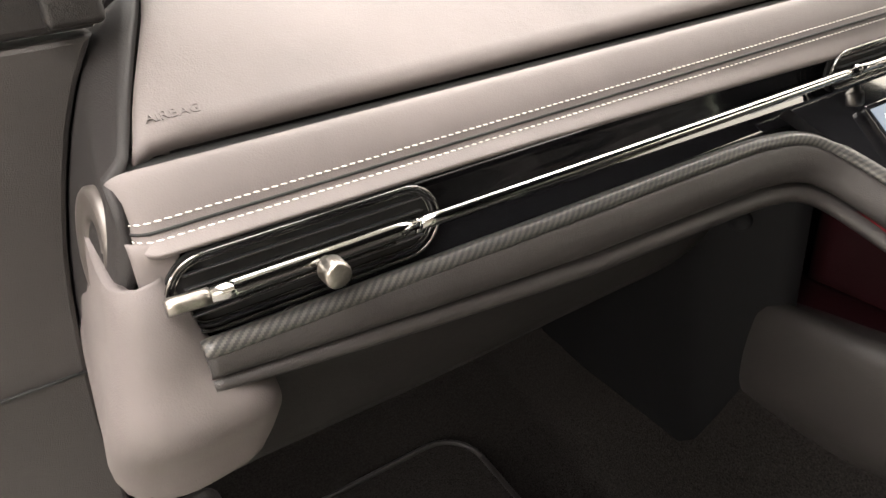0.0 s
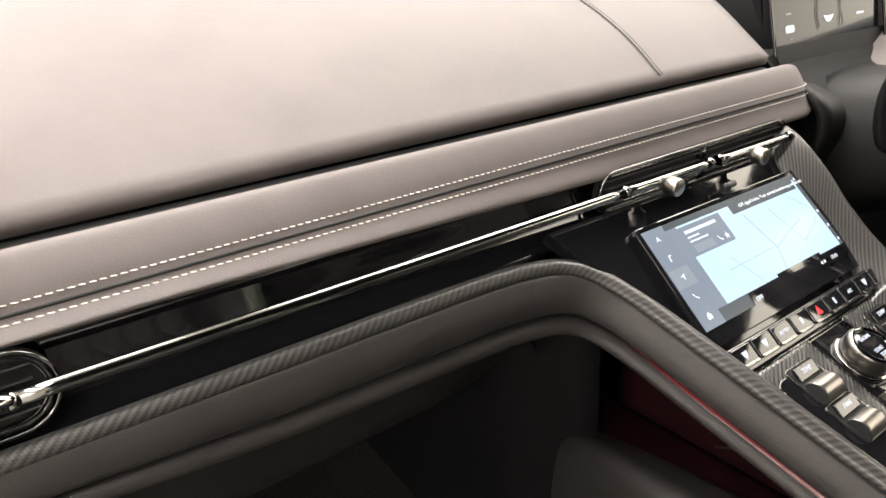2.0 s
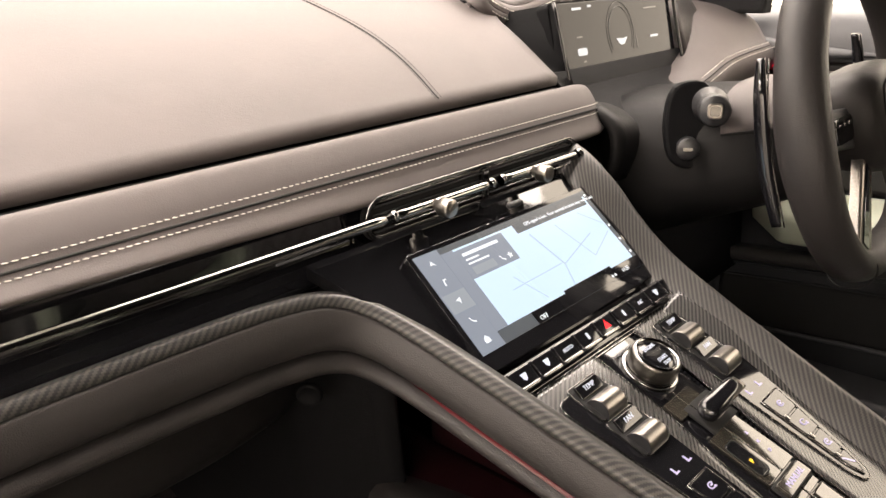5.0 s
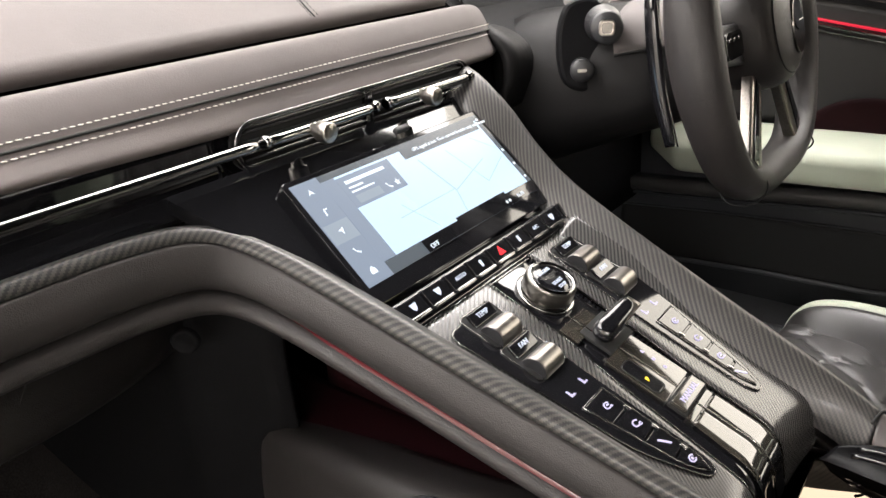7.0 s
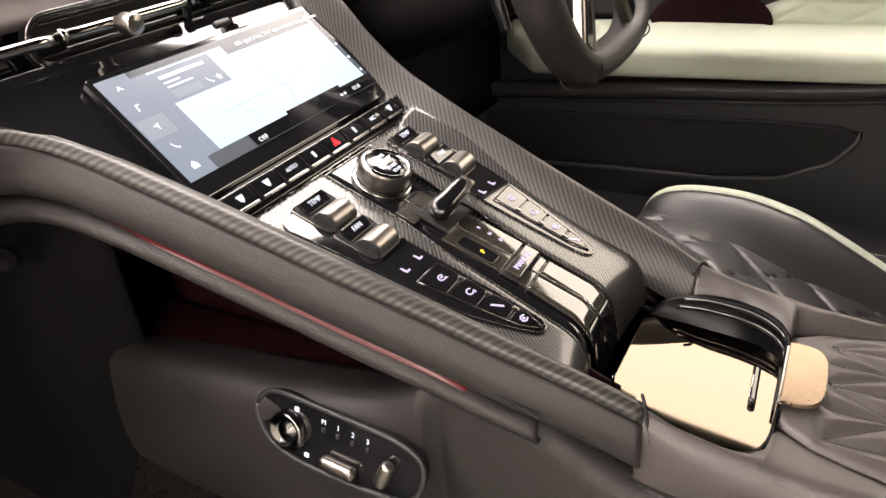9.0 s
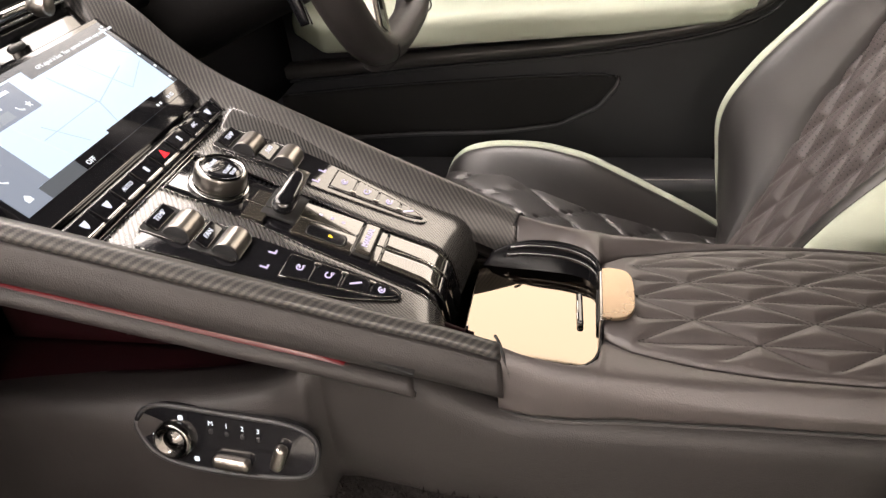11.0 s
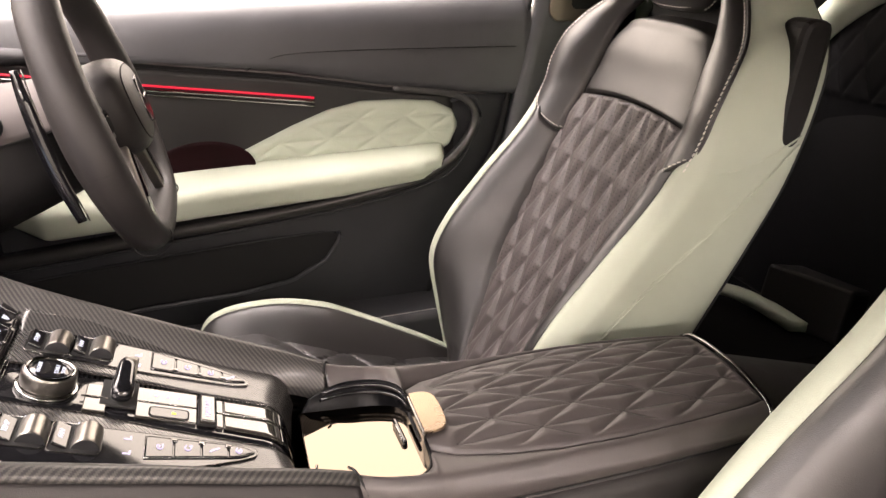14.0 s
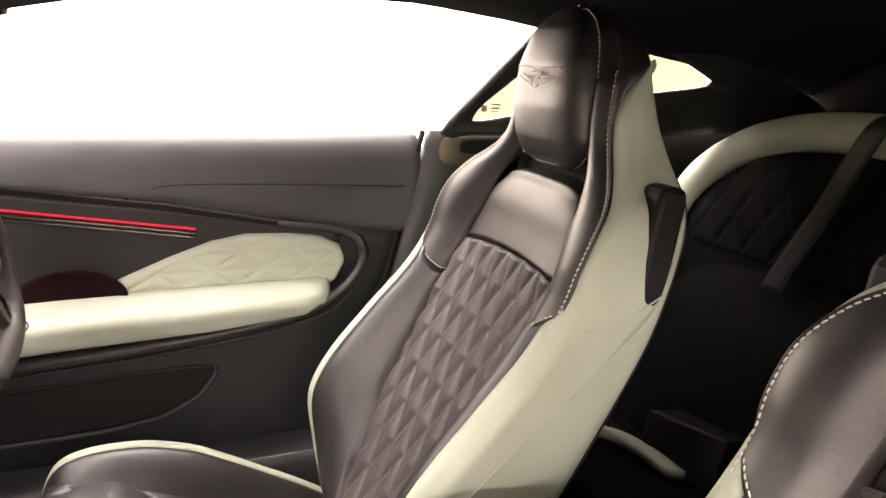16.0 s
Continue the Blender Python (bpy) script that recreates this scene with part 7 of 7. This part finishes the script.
def quilt_relief(x, s):
    """Tall puffed diamonds between sewn lines, with a soft crease down the middle of each."""
    p, q = x / QW, s / QH
    a, b = p + q, p - q
    fa, fb = a - math.floor(a), b - math.floor(b)
    dd = min(fa, 1 - fa, fb, 1 - fb)
    mid = abs((a + b) - round(a + b)) * 0.5
    crease = math.exp(-((mid / 0.055) ** 2)) * min(1.0, dd / 0.25)
    return 0.0080 * (1 - math.exp(-((dd / 0.17) ** 1.2))) - 0.0016 * crease


rows = []
for j in np.linspace(0, 1, 250):
    row = []
    for u in np.linspace(-1, 1, 120):
        top = 0.584 + 0.013 * (1 - u * u)
        z = 0.055 + (top - 0.055) * j
        hp, yp, hc, yc, ho, yr = seat_row(z)
        edge = min(1.0, (1 - abs(u)) / 0.025, (1 - j) / 0.012)
        x = u * (hp + 0.001)
        lumbar = -0.010 * (1 - u * u) * math.sin(math.pi * min(1.0, max(0.0, (z - 0.06) / 0.53)))
        h = (quilt_relief(x, (z - 0.06) * 1.14) - 0.0045) * max(0.0, edge) - 0.0045 * (1 - max(0.0, edge))
        row.append((SX + x, yp + lumbar + 0.876 * h, z + 0.482 * h))
    rows.append(row)
sheet("quilted_centre", rows, QUILT_DARK, seat, "diamond-quilted perforated charcoal leather", thick=-0.012)

for s in (-1, 1):
    lower, upper = [], []
    for w in np.r_[np.linspace(0, 0.1, 6), np.linspace(0.14, 0.9, 22), np.linspace(0.925, 1, 5)]:
        zj = joint_z(w)
        col = []
        for z in np.linspace(0.055, zj - 0.0012, 80):
            x, y = bolster_pt(z, w, 0.022)
            dip = 0.004 * max(0.0, 1 - (zj - z) / 0.006)
            col.append((SX + s * x, y - dip, z))
        lower.append(col)
        col = []
        for z in np.linspace(zj + 0.0004, 0.960, 110):
            x, y = bolster_pt(z, w)
            col.append((SX + s * x, y, z))
        upper.append(col)
    sheet("bolster", lower, SEAT_LEATHER, seat, "smooth charcoal leather bolster", thick=0.008 * s)
    sheet("shoulder_wing", upper, SEAT_LEATHER, seat, "smooth charcoal leather shoulder wing", thick=0.008 * s)
    # mint flank, from the crest round to the back; above the seam the wing's dark edge rolls over it
    rows, edge_rows = [], []
    for z in np.r_[np.linspace(0.055, 0.56, 80), np.linspace(0.565, 0.888, 70)]:
        hp, yp, hc, yc, ho, yr = seat_row(z)
        up = max(0.0, min(1.0, (z - 0.556) / 0.055))
        hood = max(0.0, (z - 0.80) / 0.10)
        back = (0.0035 + 0.055 * hood ** 2.2) * up
        y0 = max(yr + 0.004, yc - back)
        d = max(0.004, y0 - yr)
        k = (hc + (ho - hc) * min(1.0, back / 0.03) * 0.75) if up > 0 else hc
        low = 1 - up
        prof = curve([(k - 0.002 - 0.021 * low, y0 - 0.0005 - 0.001 * low), (k + 0.25 * (ho - k) - 0.011 * low, y0 + 0.005 * low - 0.003 * up), (k + 0.8 * (ho - k), y0 - 0.08 * d), (ho, y0 - 0.22 * d), (ho + 0.001, y0 - 0.55 * d), (ho - 0.006, y0 - 0.88 * d), (ho - 0.020 * min(1.0, ho / 0.12), yr)], 26)
        rows.append([(SX + s * a, b, z) for a, b in prof])
    sheet("flank", rows, MINT, seat, "pale mint leather seat side", thick=-0.008 * s)
    for z in np.linspace(0.556, 0.958, 100):
        hp, yp, hc, yc, ho, yr = seat_row(z)
        up = max(0.0, min(1.0, (z - 0.556) / 0.055))
        hood = max(0.0, (z - 0.80) / 0.10)
        back = min(yc - yr - 0.002, 0.0035 * up + 0.055 * hood ** 2.2)
        k = hc + (ho - hc) * min(1.0, back / 0.03) * 0.75
        edge_rows.append([(SX + s * a, b, z) for a, b in curve([(hc - 0.0015, yc - 0.0004 - 0.004 * (1 - up)), (hc + 0.45 * (k - hc) + 0.003 * up, yc - 0.12 * back - 0.004 * (1 - up)), (k + 0.004 * up, yc - 0.55 * back - 0.004 * (1 - up)), (k + 0.0045 * up, yc - back - 0.004 * (1 - up)), (k - 0.002, yc - back - 0.002 - 0.004 * (1 - up))], 14)])
    sheet("wing_edge", edge_rows, SEAT_LEATHER, seat, "charcoal leather wing edge", thick=-0.004 * s)
    path = []
    for z in np.linspace(0.560, 0.872, 70):
        hp, yp, hc, yc, ho, yr = seat_row(z)
        path.append((SX + s * (hc - 0.0005), yc + 0.0012, z))
    hp, yp, hc, yc, ho, yr = seat_row(0.885)
    path += [(SX + s * (hc + 0.006), yc - 0.012, 0.883), (SX + s * (hc + 0.012), yc - 0.026, 0.888)]
    stitch_row("wing_stitching", path, (s * 0.5, 0.85, 0), THREAD, seat, pitch=0.0072, length=0.0054, r=0.0010)
    path = []
    for w in np.linspace(0.02, 0.98, 24):
        x, y = bolster_pt(joint_z(w) + 0.005, w)
        path.append((SX + s * x, y + 0.0008, joint_z(w) + 0.005))
    stitch_row("joint_stitching", path, (0, 0.9, 0.4), THREAD, seat, pitch=0.0072, length=0.0054, r=0.0010)
    # sewn lines on the mint side
    path = []
    for z, f in ((0.10, 0.10), (0.20, 0.13), (0.30, 0.20), (0.40, 0.33), (0.48, 0.50), (0.54, 0.68), (0.568, 0.79), (0.585, 0.855)):
        hp, yp, hc, yc, ho, yr = seat_row(z)
        path.append((SX + s * (ho + 0.0006), yc + (yr - yc) * f, z))
    tube("flank_seam", path, 0.0016, MINT, seat, n=70, sides=8)
    stitch_row("flank_stitching", [(x + s * 0.001, y + 0.005, z + 0.003) for x, y, z in path], (s, 0, 0), MINT, seat, pitch=0.006, length=0.0045, r=0.0007)
    path = []
    for z, f in ((0.562, 0.10), (0.558, 0.26), (0.562, 0.45), (0.575, 0.64), (0.595, 0.84)):
        hp, yp, hc, yc, ho, yr = seat_row(z)
        path.append((SX + s * (ho + 0.0006 - 0.010 * max(0.0, 0.22 - f) / 0.12), yc + (yr - yc) * f, z))
    tube("flank_seam", path, 0.0012, MINT, seat, n=40, sides=8)
    # belt guide wing at the back edge
    blk = curve([(0.014, 0.002), (0.012, 0.05), (0.003, 0.11), (-0.006, 0.140), (-0.032, 0.142), (-0.041, 0.13), (-0.037, 0.09), (-0.028, 0.03), (-0.016, -0.008), (0.004, -0.012)], 44, closed=True)
    slab("belt_guide", [(y * 1.05, z * 1.0) for y, z in blk], Matrix(((0, 0, s, SX + s * 0.2525), (1, 0, 0, -0.988), (0, 1, 0, 0.592), (0, 0, 0, 1))), 0.04, DEEP2, seat, "black plastic belt guide", bevel=0.008)

# upper insert below the headrest
rows = []
for k in np.linspace(0, 1, 50):
    row = []
    for u in np.linspace(-1, 1, 50):
        low = 0.581 + 0.013 * (1 - u * u)
        z = low + (0.712 - low) * min(1.0, k / 0.86)
        over = max(0.0, (k - 0.86) / 0.14)
        hp, yp, hc, yc, ho, yr = seat_row(min(z, 0.70))
        corner = max(0.0, (z - 0.655) / 0.057)
        hw = (hp - 0.001) * (1 - 0.14 * corner ** 3)
        e = math.sqrt(max(0.0, 1 - u ** 6)) * min(1.0, k / 0.06)
        y = yp - 0.009 + 0.014 * e - 0.010 * corner ** 2.5 - 0.05 * over
        row.append((SX + u * hw, y, z - 0.012 * corner * u ** 4 + 0.004 * math.sin(over * math.pi / 2)))
    rows.append(row)
sheet("upper_insert", rows, SEAT_LEATHER, seat, "smooth charcoal leather upper insert", thick=-0.01)
block("headrest_gap_shade", (0.20, 0.012, 0.09), SLOT, seat, "black block painting the shade under the headrest", m=pose(SX, -1.000, 0.735), bevel=0.002)


# headrest cushion
def head_half(z):
    return ramp(z, [0.728, 0.738, 0.752, 0.78, 0.84, 0.89, 0.92, 0.942, 0.955, 0.962], [0.055, 0.080, 0.096, 0.104, 0.104, 0.094, 0.080, 0.060, 0.036, 0.008])


rows = []
for k in np.linspace(0, 1, 60):
    z = 0.728 + 0.234 * (0.5 - 0.5 * math.cos(math.pi * k)) * 0.5 + 0.234 * 0.5 * k
    hw = head_half(z)
    yf = ramp(z, [0.728, 0.745, 0.77, 0.82, 0.88, 0.93, 0.955, 0.962], [-0.972, -0.955, -0.944, -0.937, -0.942, -0.958, -0.975, -0.985])
    row = []
    for t in np.linspace(0, math.pi, 44):
        cx, sy = math.cos(t), math.sin(t)
        row.append((SX + hw * math.copysign(abs(cx) ** 0.6, cx), -1.0 + (yf + 1.0) * sy ** 0.55, z))
    rows.append(row)
headrest = sheet("headrest", rows, SEAT_LEATHER, seat, "smooth charcoal leather headrest cushion", thick=0.004)
ring = [(SX + sx * (head_half(z) + 0.003), ramp(z, [0.735, 0.77, 0.88, 0.95], [-0.972, -0.973, -0.980, -0.994]), z) for sx, zs in ((-1, np.linspace(0.734, 0.957, 40)), (1, np.linspace(0.957, 0.734, 40))) for z in zs]
stitch_row("headrest_stitching", ring, (0, 1, 0), THREAD, headrest, pitch=0.0072, length=0.0052, r=0.0009)
path = [(SX + x, -0.965 - 0.006 * (x / 0.085) ** 2, 0.7335 + 0.016 * (abs(x) / 0.085) ** 3) for x in np.linspace(-0.082, 0.082, 24)]
stitch_row("headrest_stitching", path, (0, 0.9, -0.4), THREAD, headrest, pitch=0.0072, length=0.0052, r=0.0009)
EMB = material("embossed_outline", (0.74, 0.64, 0.56), 0.5)
half = [(0.0, 0.010), (0.008, 0.0105), (0.014, 0.0145), (0.047, 0.0155), (0.046, 0.009), (0.036, -0.003), (0.022, -0.010), (0.010, -0.013), (0.004, -0.018), (0.0, -0.0185)]
loop = half + [(-x, y) for x, y in half[::-1][1:-1]]


def emb_pt(x, y, lift=0.0024):
    """A point of the emblem, laid on the curved face of the headrest cushion."""
    z = 0.862 + y
    yf = ramp(z, [0.728, 0.745, 0.77, 0.82, 0.88, 0.93, 0.955, 0.962], [-0.972, -0.955, -0.944, -0.937, -0.942, -0.958, -0.975, -0.985])
    c = min(0.98, abs(x + 0.008) / head_half(z)) ** (1 / 0.6)
    return Vector((SX - x - 0.008, -1.0 + (yf + 1.0) * math.sqrt(1 - c * c) ** 0.55 + 0.004 + lift, z))


pts = [emb_pt(x * 1.32, y * 0.88) for x, y in loop]
tube("headrest_emblem", pts + [pts[0]], 0.0009, EMB, headrest, "plain winged emblem outline", sides=5, up=(0, 1, 0))
for s in (-1, 1):
    for k in range(7):
        tube("headrest_emblem", [emb_pt(s * (0.008 + 0.003 * k), -0.001), emb_pt(s * (0.010 + 0.0082 * k), -0.0112 + 0.0026 * k)], 0.0006, EMB, headrest, sides=5, up=(0, 1, 0))
sheet("headrest_emblem", [[emb_pt(x, y, 0.0026) for x in np.linspace(-0.015, 0.015, 12)] for y in (0.001, 0.004, 0.007)], EMB, headrest, thick=0.001)
# back shell
rows = []
for z in np.linspace(0.05, 0.958, 70):
    hp, yp, hc, yc, ho, yr = seat_row(z)
    rows.append([(SX + u * (ho - 0.016 * min(1.0, ho / 0.12)), yr - 0.03 * (1 - u * u) * min(1.0, ho / 0.1), z) for u in np.linspace(-1, 1, 24)])
sheet("back_shell", rows, PLASTIC, seat, "black plastic seat back shell", thick=0.006)

# cushion
rows = []
for v in np.linspace(0, 1, 60):
    y = -0.72 + 0.50 * v
    zc = ramp(v, [0, 0.3, 0.8, 0.95, 1.0], [0.045, 0.09, 0.185, 0.185, 0.12])
    row = []
    for u in np.linspace(-1, 1, 60):
        x = u * 0.165
        h = tri_quilt(x, y + 0.5, 0.09, 0.10, 0.004, 0.22, False)
        row.append((SX + x, y, zc + h + 0.006 * u * u))
    rows.append(row)
sheet("cushion_centre", rows, SEAT_LEATHER, seat, "quilted charcoal leather cushion", thick=-0.03)
for s in (-1, 1):
    crest = curve([(-0.70, 0.085), (-0.62, 0.137), (-0.475, 0.218), (-0.42, 0.240), (-0.36, 0.253), (-0.286, 0.252), (-0.238, 0.232), (-0.215, 0.18), (-0.212, 0.10)], 60)
    rows_i, rows_m = [], []
    for y, z in crest:
        rows_i.append([(SX + s * a, y, b) for a, b in curve([(0.125, z - 0.060), (0.150, z - 0.028), (0.178, z - 0.005), (0.192, z)], 12)])
        rows_m.append([(SX + s * a, y, b) for a, b in curve([(0.190, z), (0.204, z + 0.001), (0.224, z - 0.006), (0.234, z - 0.025), (0.234, min(z - 0.04, 0.15)), (0.228, 0.02)], 16)])
    sheet("cushion_bolster", rows_i, SEAT_LEATHER, seat, "charcoal leather cushion bolster", thick=0.01 * s)
    sheet("cushion_flank", rows_m, MINT, seat, "pale mint leather cushion side", thick=0.01 * s)
block("seat_frame", (0.40, 0.40, 0.10), PLASTIC, seat, "black seat base", m=pose(SX, -0.47, 0.0), bevel=0.01)
passenger = copy_thing(seat, pose(-SX, -0.577, 0.06))

# ---- passenger side: open door and front pillar trim ----
pdoor = empty("door_passenger", "open passenger door with plain charcoal card", "door", at=(-0.80, 0.2, 0.2), kind="structure")
hinge = pose(-0.79, 0.235, 0, 0, 0, -80)
rows = []
for a in np.linspace(0.0, 0.95, 20):
    rows.append([hinge @ Vector((-a * 0.15 - 0.02 * 0, -a, z)) for z in np.linspace(-0.05, 0.735, 20)])
sheet("door_card", rows, LEATHER_LO, pdoor, "charcoal door card", thick=0.05)
tube("door_card_seam", [hinge @ Vector((-a * 0.15 + 0.001, -a, 0.515)) for a in np.linspace(0, 0.9, 10)], 0.0022, SLOT, pdoor, sides=6)
kick_r = tagged(block("wall_kick_driver", (0.03, 0.62, 0.85), DEEP, m=pose(0.80, 0.60, 0.30), bevel=0.008), "black side trim of the driver's footwell", "trim panel", "", "structure")
edge = [(end_x(z) - 0.0015, z) for z in np.linspace(0.744, 0.40, 26)]
kick = tagged(slab("wall_kick", [(-1.10, 0.744)] + edge + [(-0.785, 0.30), (-0.79, -0.08), (-1.10, -0.08)], Matrix(((1, 0, 0, 0), (0, 0, -1, 0.176), (0, 1, 0, 0), (0, 0, 0, 1))), 0.03, LEATHER_LO, bevel=0.004), "charcoal side trim at the front door pillar", "trim panel", "", "structure")
upper = slab("upper_trim", [(-1.10, 0.748), (-0.712, 0.748), (-0.690, 0.775), (-0.675, 0.82), (-0.68, 0.90), (-1.10, 0.95)], Matrix(((1, 0, 0, 0), (0, 0, -1, 0.172), (0, 1, 0, 0), (0, 0, 0, 1))), 0.03, DEEP2, kick, "dark upper pillar trim", bevel=0.005)
tube("trim_seam", [(-1.09, 0.1745, 0.5185), (-0.90, 0.1745, 0.5185), (-0.7765, 0.1745, 0.5175)], 0.0012, SLOT, kick, n=12, sides=6)
block("trim_ledge", (0.034, 0.014, 0.060), DEEP2, kick, "raised dark ledge", m=pose(-0.722, 0.166, 0.782, 0, 0, 0), bevel=0.005, segs=3)

# windscreen lower edge and wiper cowl
rows = [[(x, y, z) for y, z in ((0.74, 0.816), (0.78, 0.826), (0.86, 0.80), (1.9, 0.62))] for x in np.linspace(-0.85, 0.85, 20)]
tagged(sheet("bonnet", rows, BODY_GREEN, thick=0.01), "dark green painted bonnet ahead of the windscreen", "bonnet", "", "structure")
wip = empty("wiper", "black wiper arm lying at the windscreen base", "wiper", at=(0.1, 0.78, 0.83))
tube("blade", [(-0.35, 0.70, 0.828), (-0.1, 0.735, 0.836), (0.2, 0.76, 0.838), (0.5, 0.77, 0.832)], 0.008, PLASTIC, wip, n=30, sides=8)
block("arm_cover", (0.16, 0.04, 0.018), PLASTIC, wip, m=pose(0.14, 0.775, 0.842), bevel=0.006)

# front wing of the car outside the passenger footwell
tagged(block("body_wing", (0.17, 1.5, 0.95), BODY_GREEN, m=pose(-0.87, 1.07, 0.27), bevel=0.05, segs=4), "dark green painted front wing beside the bonnet", "car body", "", "structure")
tagged(block("body_wing", (0.17, 1.5, 0.95), BODY_GREEN, m=pose(0.87, 1.07, 0.27), bevel=0.05, segs=4), "dark green painted front wing beside the bonnet", "car body", "", "structure")

# outer skin: driver's side, passenger rear quarter, nose and tail
for name, size, at, words in (("body_side", (0.07, 2.6, 0.84), (0.885, -0.98, 0.28), "dark green painted body side below the windows"),
                              ("body_quarter", (0.07, 1.15, 0.84), (-0.885, -1.70, 0.28), "dark green painted rear quarter panel"),
                              ("body_nose", (1.62, 0.16, 0.62), (0.0, 1.86, 0.20), "dark green painted nose of the car"),
                              ("body_tail", (1.72, 0.20, 0.90), (0.0, -2.26, 0.33), "dark green painted tail of the car")):
    tagged(block(name, size, BODY_GREEN, m=pose(*at), bevel=0.03, segs=4), words, "car body", "", "structure")

# ---- garage ----
def wall_block(name, size, at, label, mat=WALL_WHITE):
    return tagged(block(name, size, mat, m=pose(*at), bevel=0), label, "wall", "", "structure")


GZ = -0.35
tagged(block("ground", (14, 14, 0.1), CONCRETE, m=pose(0.5, 0, GZ - 0.05), bevel=0), "grey sealed concrete garage floor", "floor", "", "structure")
wall_block("wall_north", (14, 0.2, 3.95), (0.5, 3.62, 1.57), "cream painted garage wall", material("cream_garage_paint", (0.17, 0.142, 0.107), 0.7, vary=0.04, vary_scale=1.5))
wall_block("wall_south", (14, 0.2, 3.8), (0.5, -6.0, 1.6), "bright white painted garage wall")
tagged(block("backdrop", (0.05, 12.0, 7.5), glow("glowing_backdrop", (1.0, 0.885, 0.735), 6.5), m=pose(4.6, 0, 3.4), bevel=0), "glowing panel added for the white-out beyond the driver's window", "daylight", "", "structure")
wall_block("wall_west", (0.2, 12, 3.8), (-4.6, 0, 1.6), "pale painted garage wall", material("grey_garage_paint", (0.65, 0.62, 0.58), 0.7, vary=0.05, vary_scale=1.5))
tagged(block("ceiling_garage", (8.7, 14, 0.1), WALL_WHITE, m=pose(-2.15, 0, CEIL + 0.05), bevel=0), "white garage ceiling", "ceiling", "", "structure")
TUBE_LIGHT = glow("lamp_panel_light", (1.0, 0.92, 0.84), 5.0)
lamp_thing = empty("ceiling_lamp", "long white ceiling light panel, added out of view", "ceiling lamp", "garage ceiling lamps", at=(LAMPS[0][0], LAMPS[0][1], CEIL - 0.04))
block("housing", (0.66, 2.3, 0.06), WALL_WHITE, lamp_thing, m=pose(LAMPS[0][0], LAMPS[0][1], CEIL - 0.04), bevel=0.01)
block("diffuser", (0.6, 2.2, 0.01), TUBE_LIGHT, lamp_thing, m=pose(LAMPS[0][0], LAMPS[0][1], CEIL - 0.075), bevel=0)
for lx, ly, width, power in LAMPS[1:]:
    copy_thing(lamp_thing, pose(lx, ly, CEIL - 0.04))
shut = empty("roller_shutter", "pale ribbed roller shutter in the garage wall", "roller shutter", at=(3.07, 3.45, GZ))
for k in range(30):
    block("slat", (1.78, 0.03, 0.085), SHUTTER, shut, m=pose(3.07, 3.5, GZ + 0.05 + 0.092 * k), bevel=0.012)
for s in (-1, 1):
    block("guide", (0.07, 0.08, 2.9), SHUTTER, shut, m=pose(3.07 + s * 0.92, 3.49, GZ + 1.45), bevel=0.008)
rack = empty("dark_shutter", "dark grey ribbed garage door with a green base panel", "garage door", at=(-0.6, 3.45, GZ))
DOOR_GREY = material("dark_shutter_paint", (0.05, 0.05, 0.052), 0.5, vary=0.1, vary_scale=3)
for k in range(22):
    block("slat", (2.56, 0.03, 0.07), DOOR_GREY, rack, m=pose(-0.61, 3.5, 0.83 + 0.078 * k), bevel=0.012)
block("base_panel", (2.56, 0.05, 1.14), BODY_GREEN, rack, "dark green base panel", m=pose(-0.61, 3.49, GZ + 0.57), bevel=0.01)
block("wall_post", (0.05, 0.06, 2.6), DOOR_GREY, rack, m=pose(0.69, 3.49, GZ + 1.3), bevel=0.01)
ybox = empty("yellow_bin", "yellow plastic dispenser box on the garage wall", "wall box", at=(1.97, 3.46, 0.7))
block("tub", (0.15, 0.12, 0.16), YELLOW, ybox, m=pose(1.97, 3.46, 0.81), bevel=0.02)
block("dark_lid", (0.10, 0.10, 0.10), PLASTIC, ybox, m=pose(1.965, 3.46, 0.945), bevel=0.01)
shelf = empty("tool_shelf", "dark equipment rack with pale boxes by the wall", "rack", at=(4.25, 3.4, GZ))
for k in range(5):
    block("shelf_board", (0.5, 0.3, 0.03), PLASTIC, shelf, m=pose(4.3, 3.36, GZ + 0.3 + 0.42 * k), bevel=0.004)
    block("box", (0.22, 0.22, 0.2), (PLASTIC, WALL_WHITE, DOOR_GREY)[k % 3], shelf, m=pose(4.2 + 0.03 * k, 3.36, GZ + 0.42 + 0.42 * k), bevel=0.008)
block("back_board", (0.56, 0.02, 2.2), PLASTIC, shelf, m=pose(4.3, 3.5, GZ + 1.1), bevel=0)

# mirror sail panel ahead of the driver's window
sail = tagged(slab("trim_sail", [(0.40, 0.74), (0.40, 0.815), (0.22, 0.848), (-0.06, 0.902), (-0.02, 0.872), (0.045, 0.815), (0.065, 0.775), (0.07, 0.735)], Matrix(((0, 0, -1, 0.735), (1, 0, 0, 0), (0, 1, 0, 0), (0, 0, 0, 1))), 0.03, HEADLINER, bevel=0.006), "black sail panel at the windscreen pillar", "trim panel", "", "structure")

# trim of the rear pillar behind the quarter window
tagged(block("trim_rear_pillar", (0.27, 0.03, 0.30), HEADLINER, m=pose(0.575, -1.76, 0.79), bevel=0.008), "black trim of the rear roof pillar", "trim panel", "", "structure")
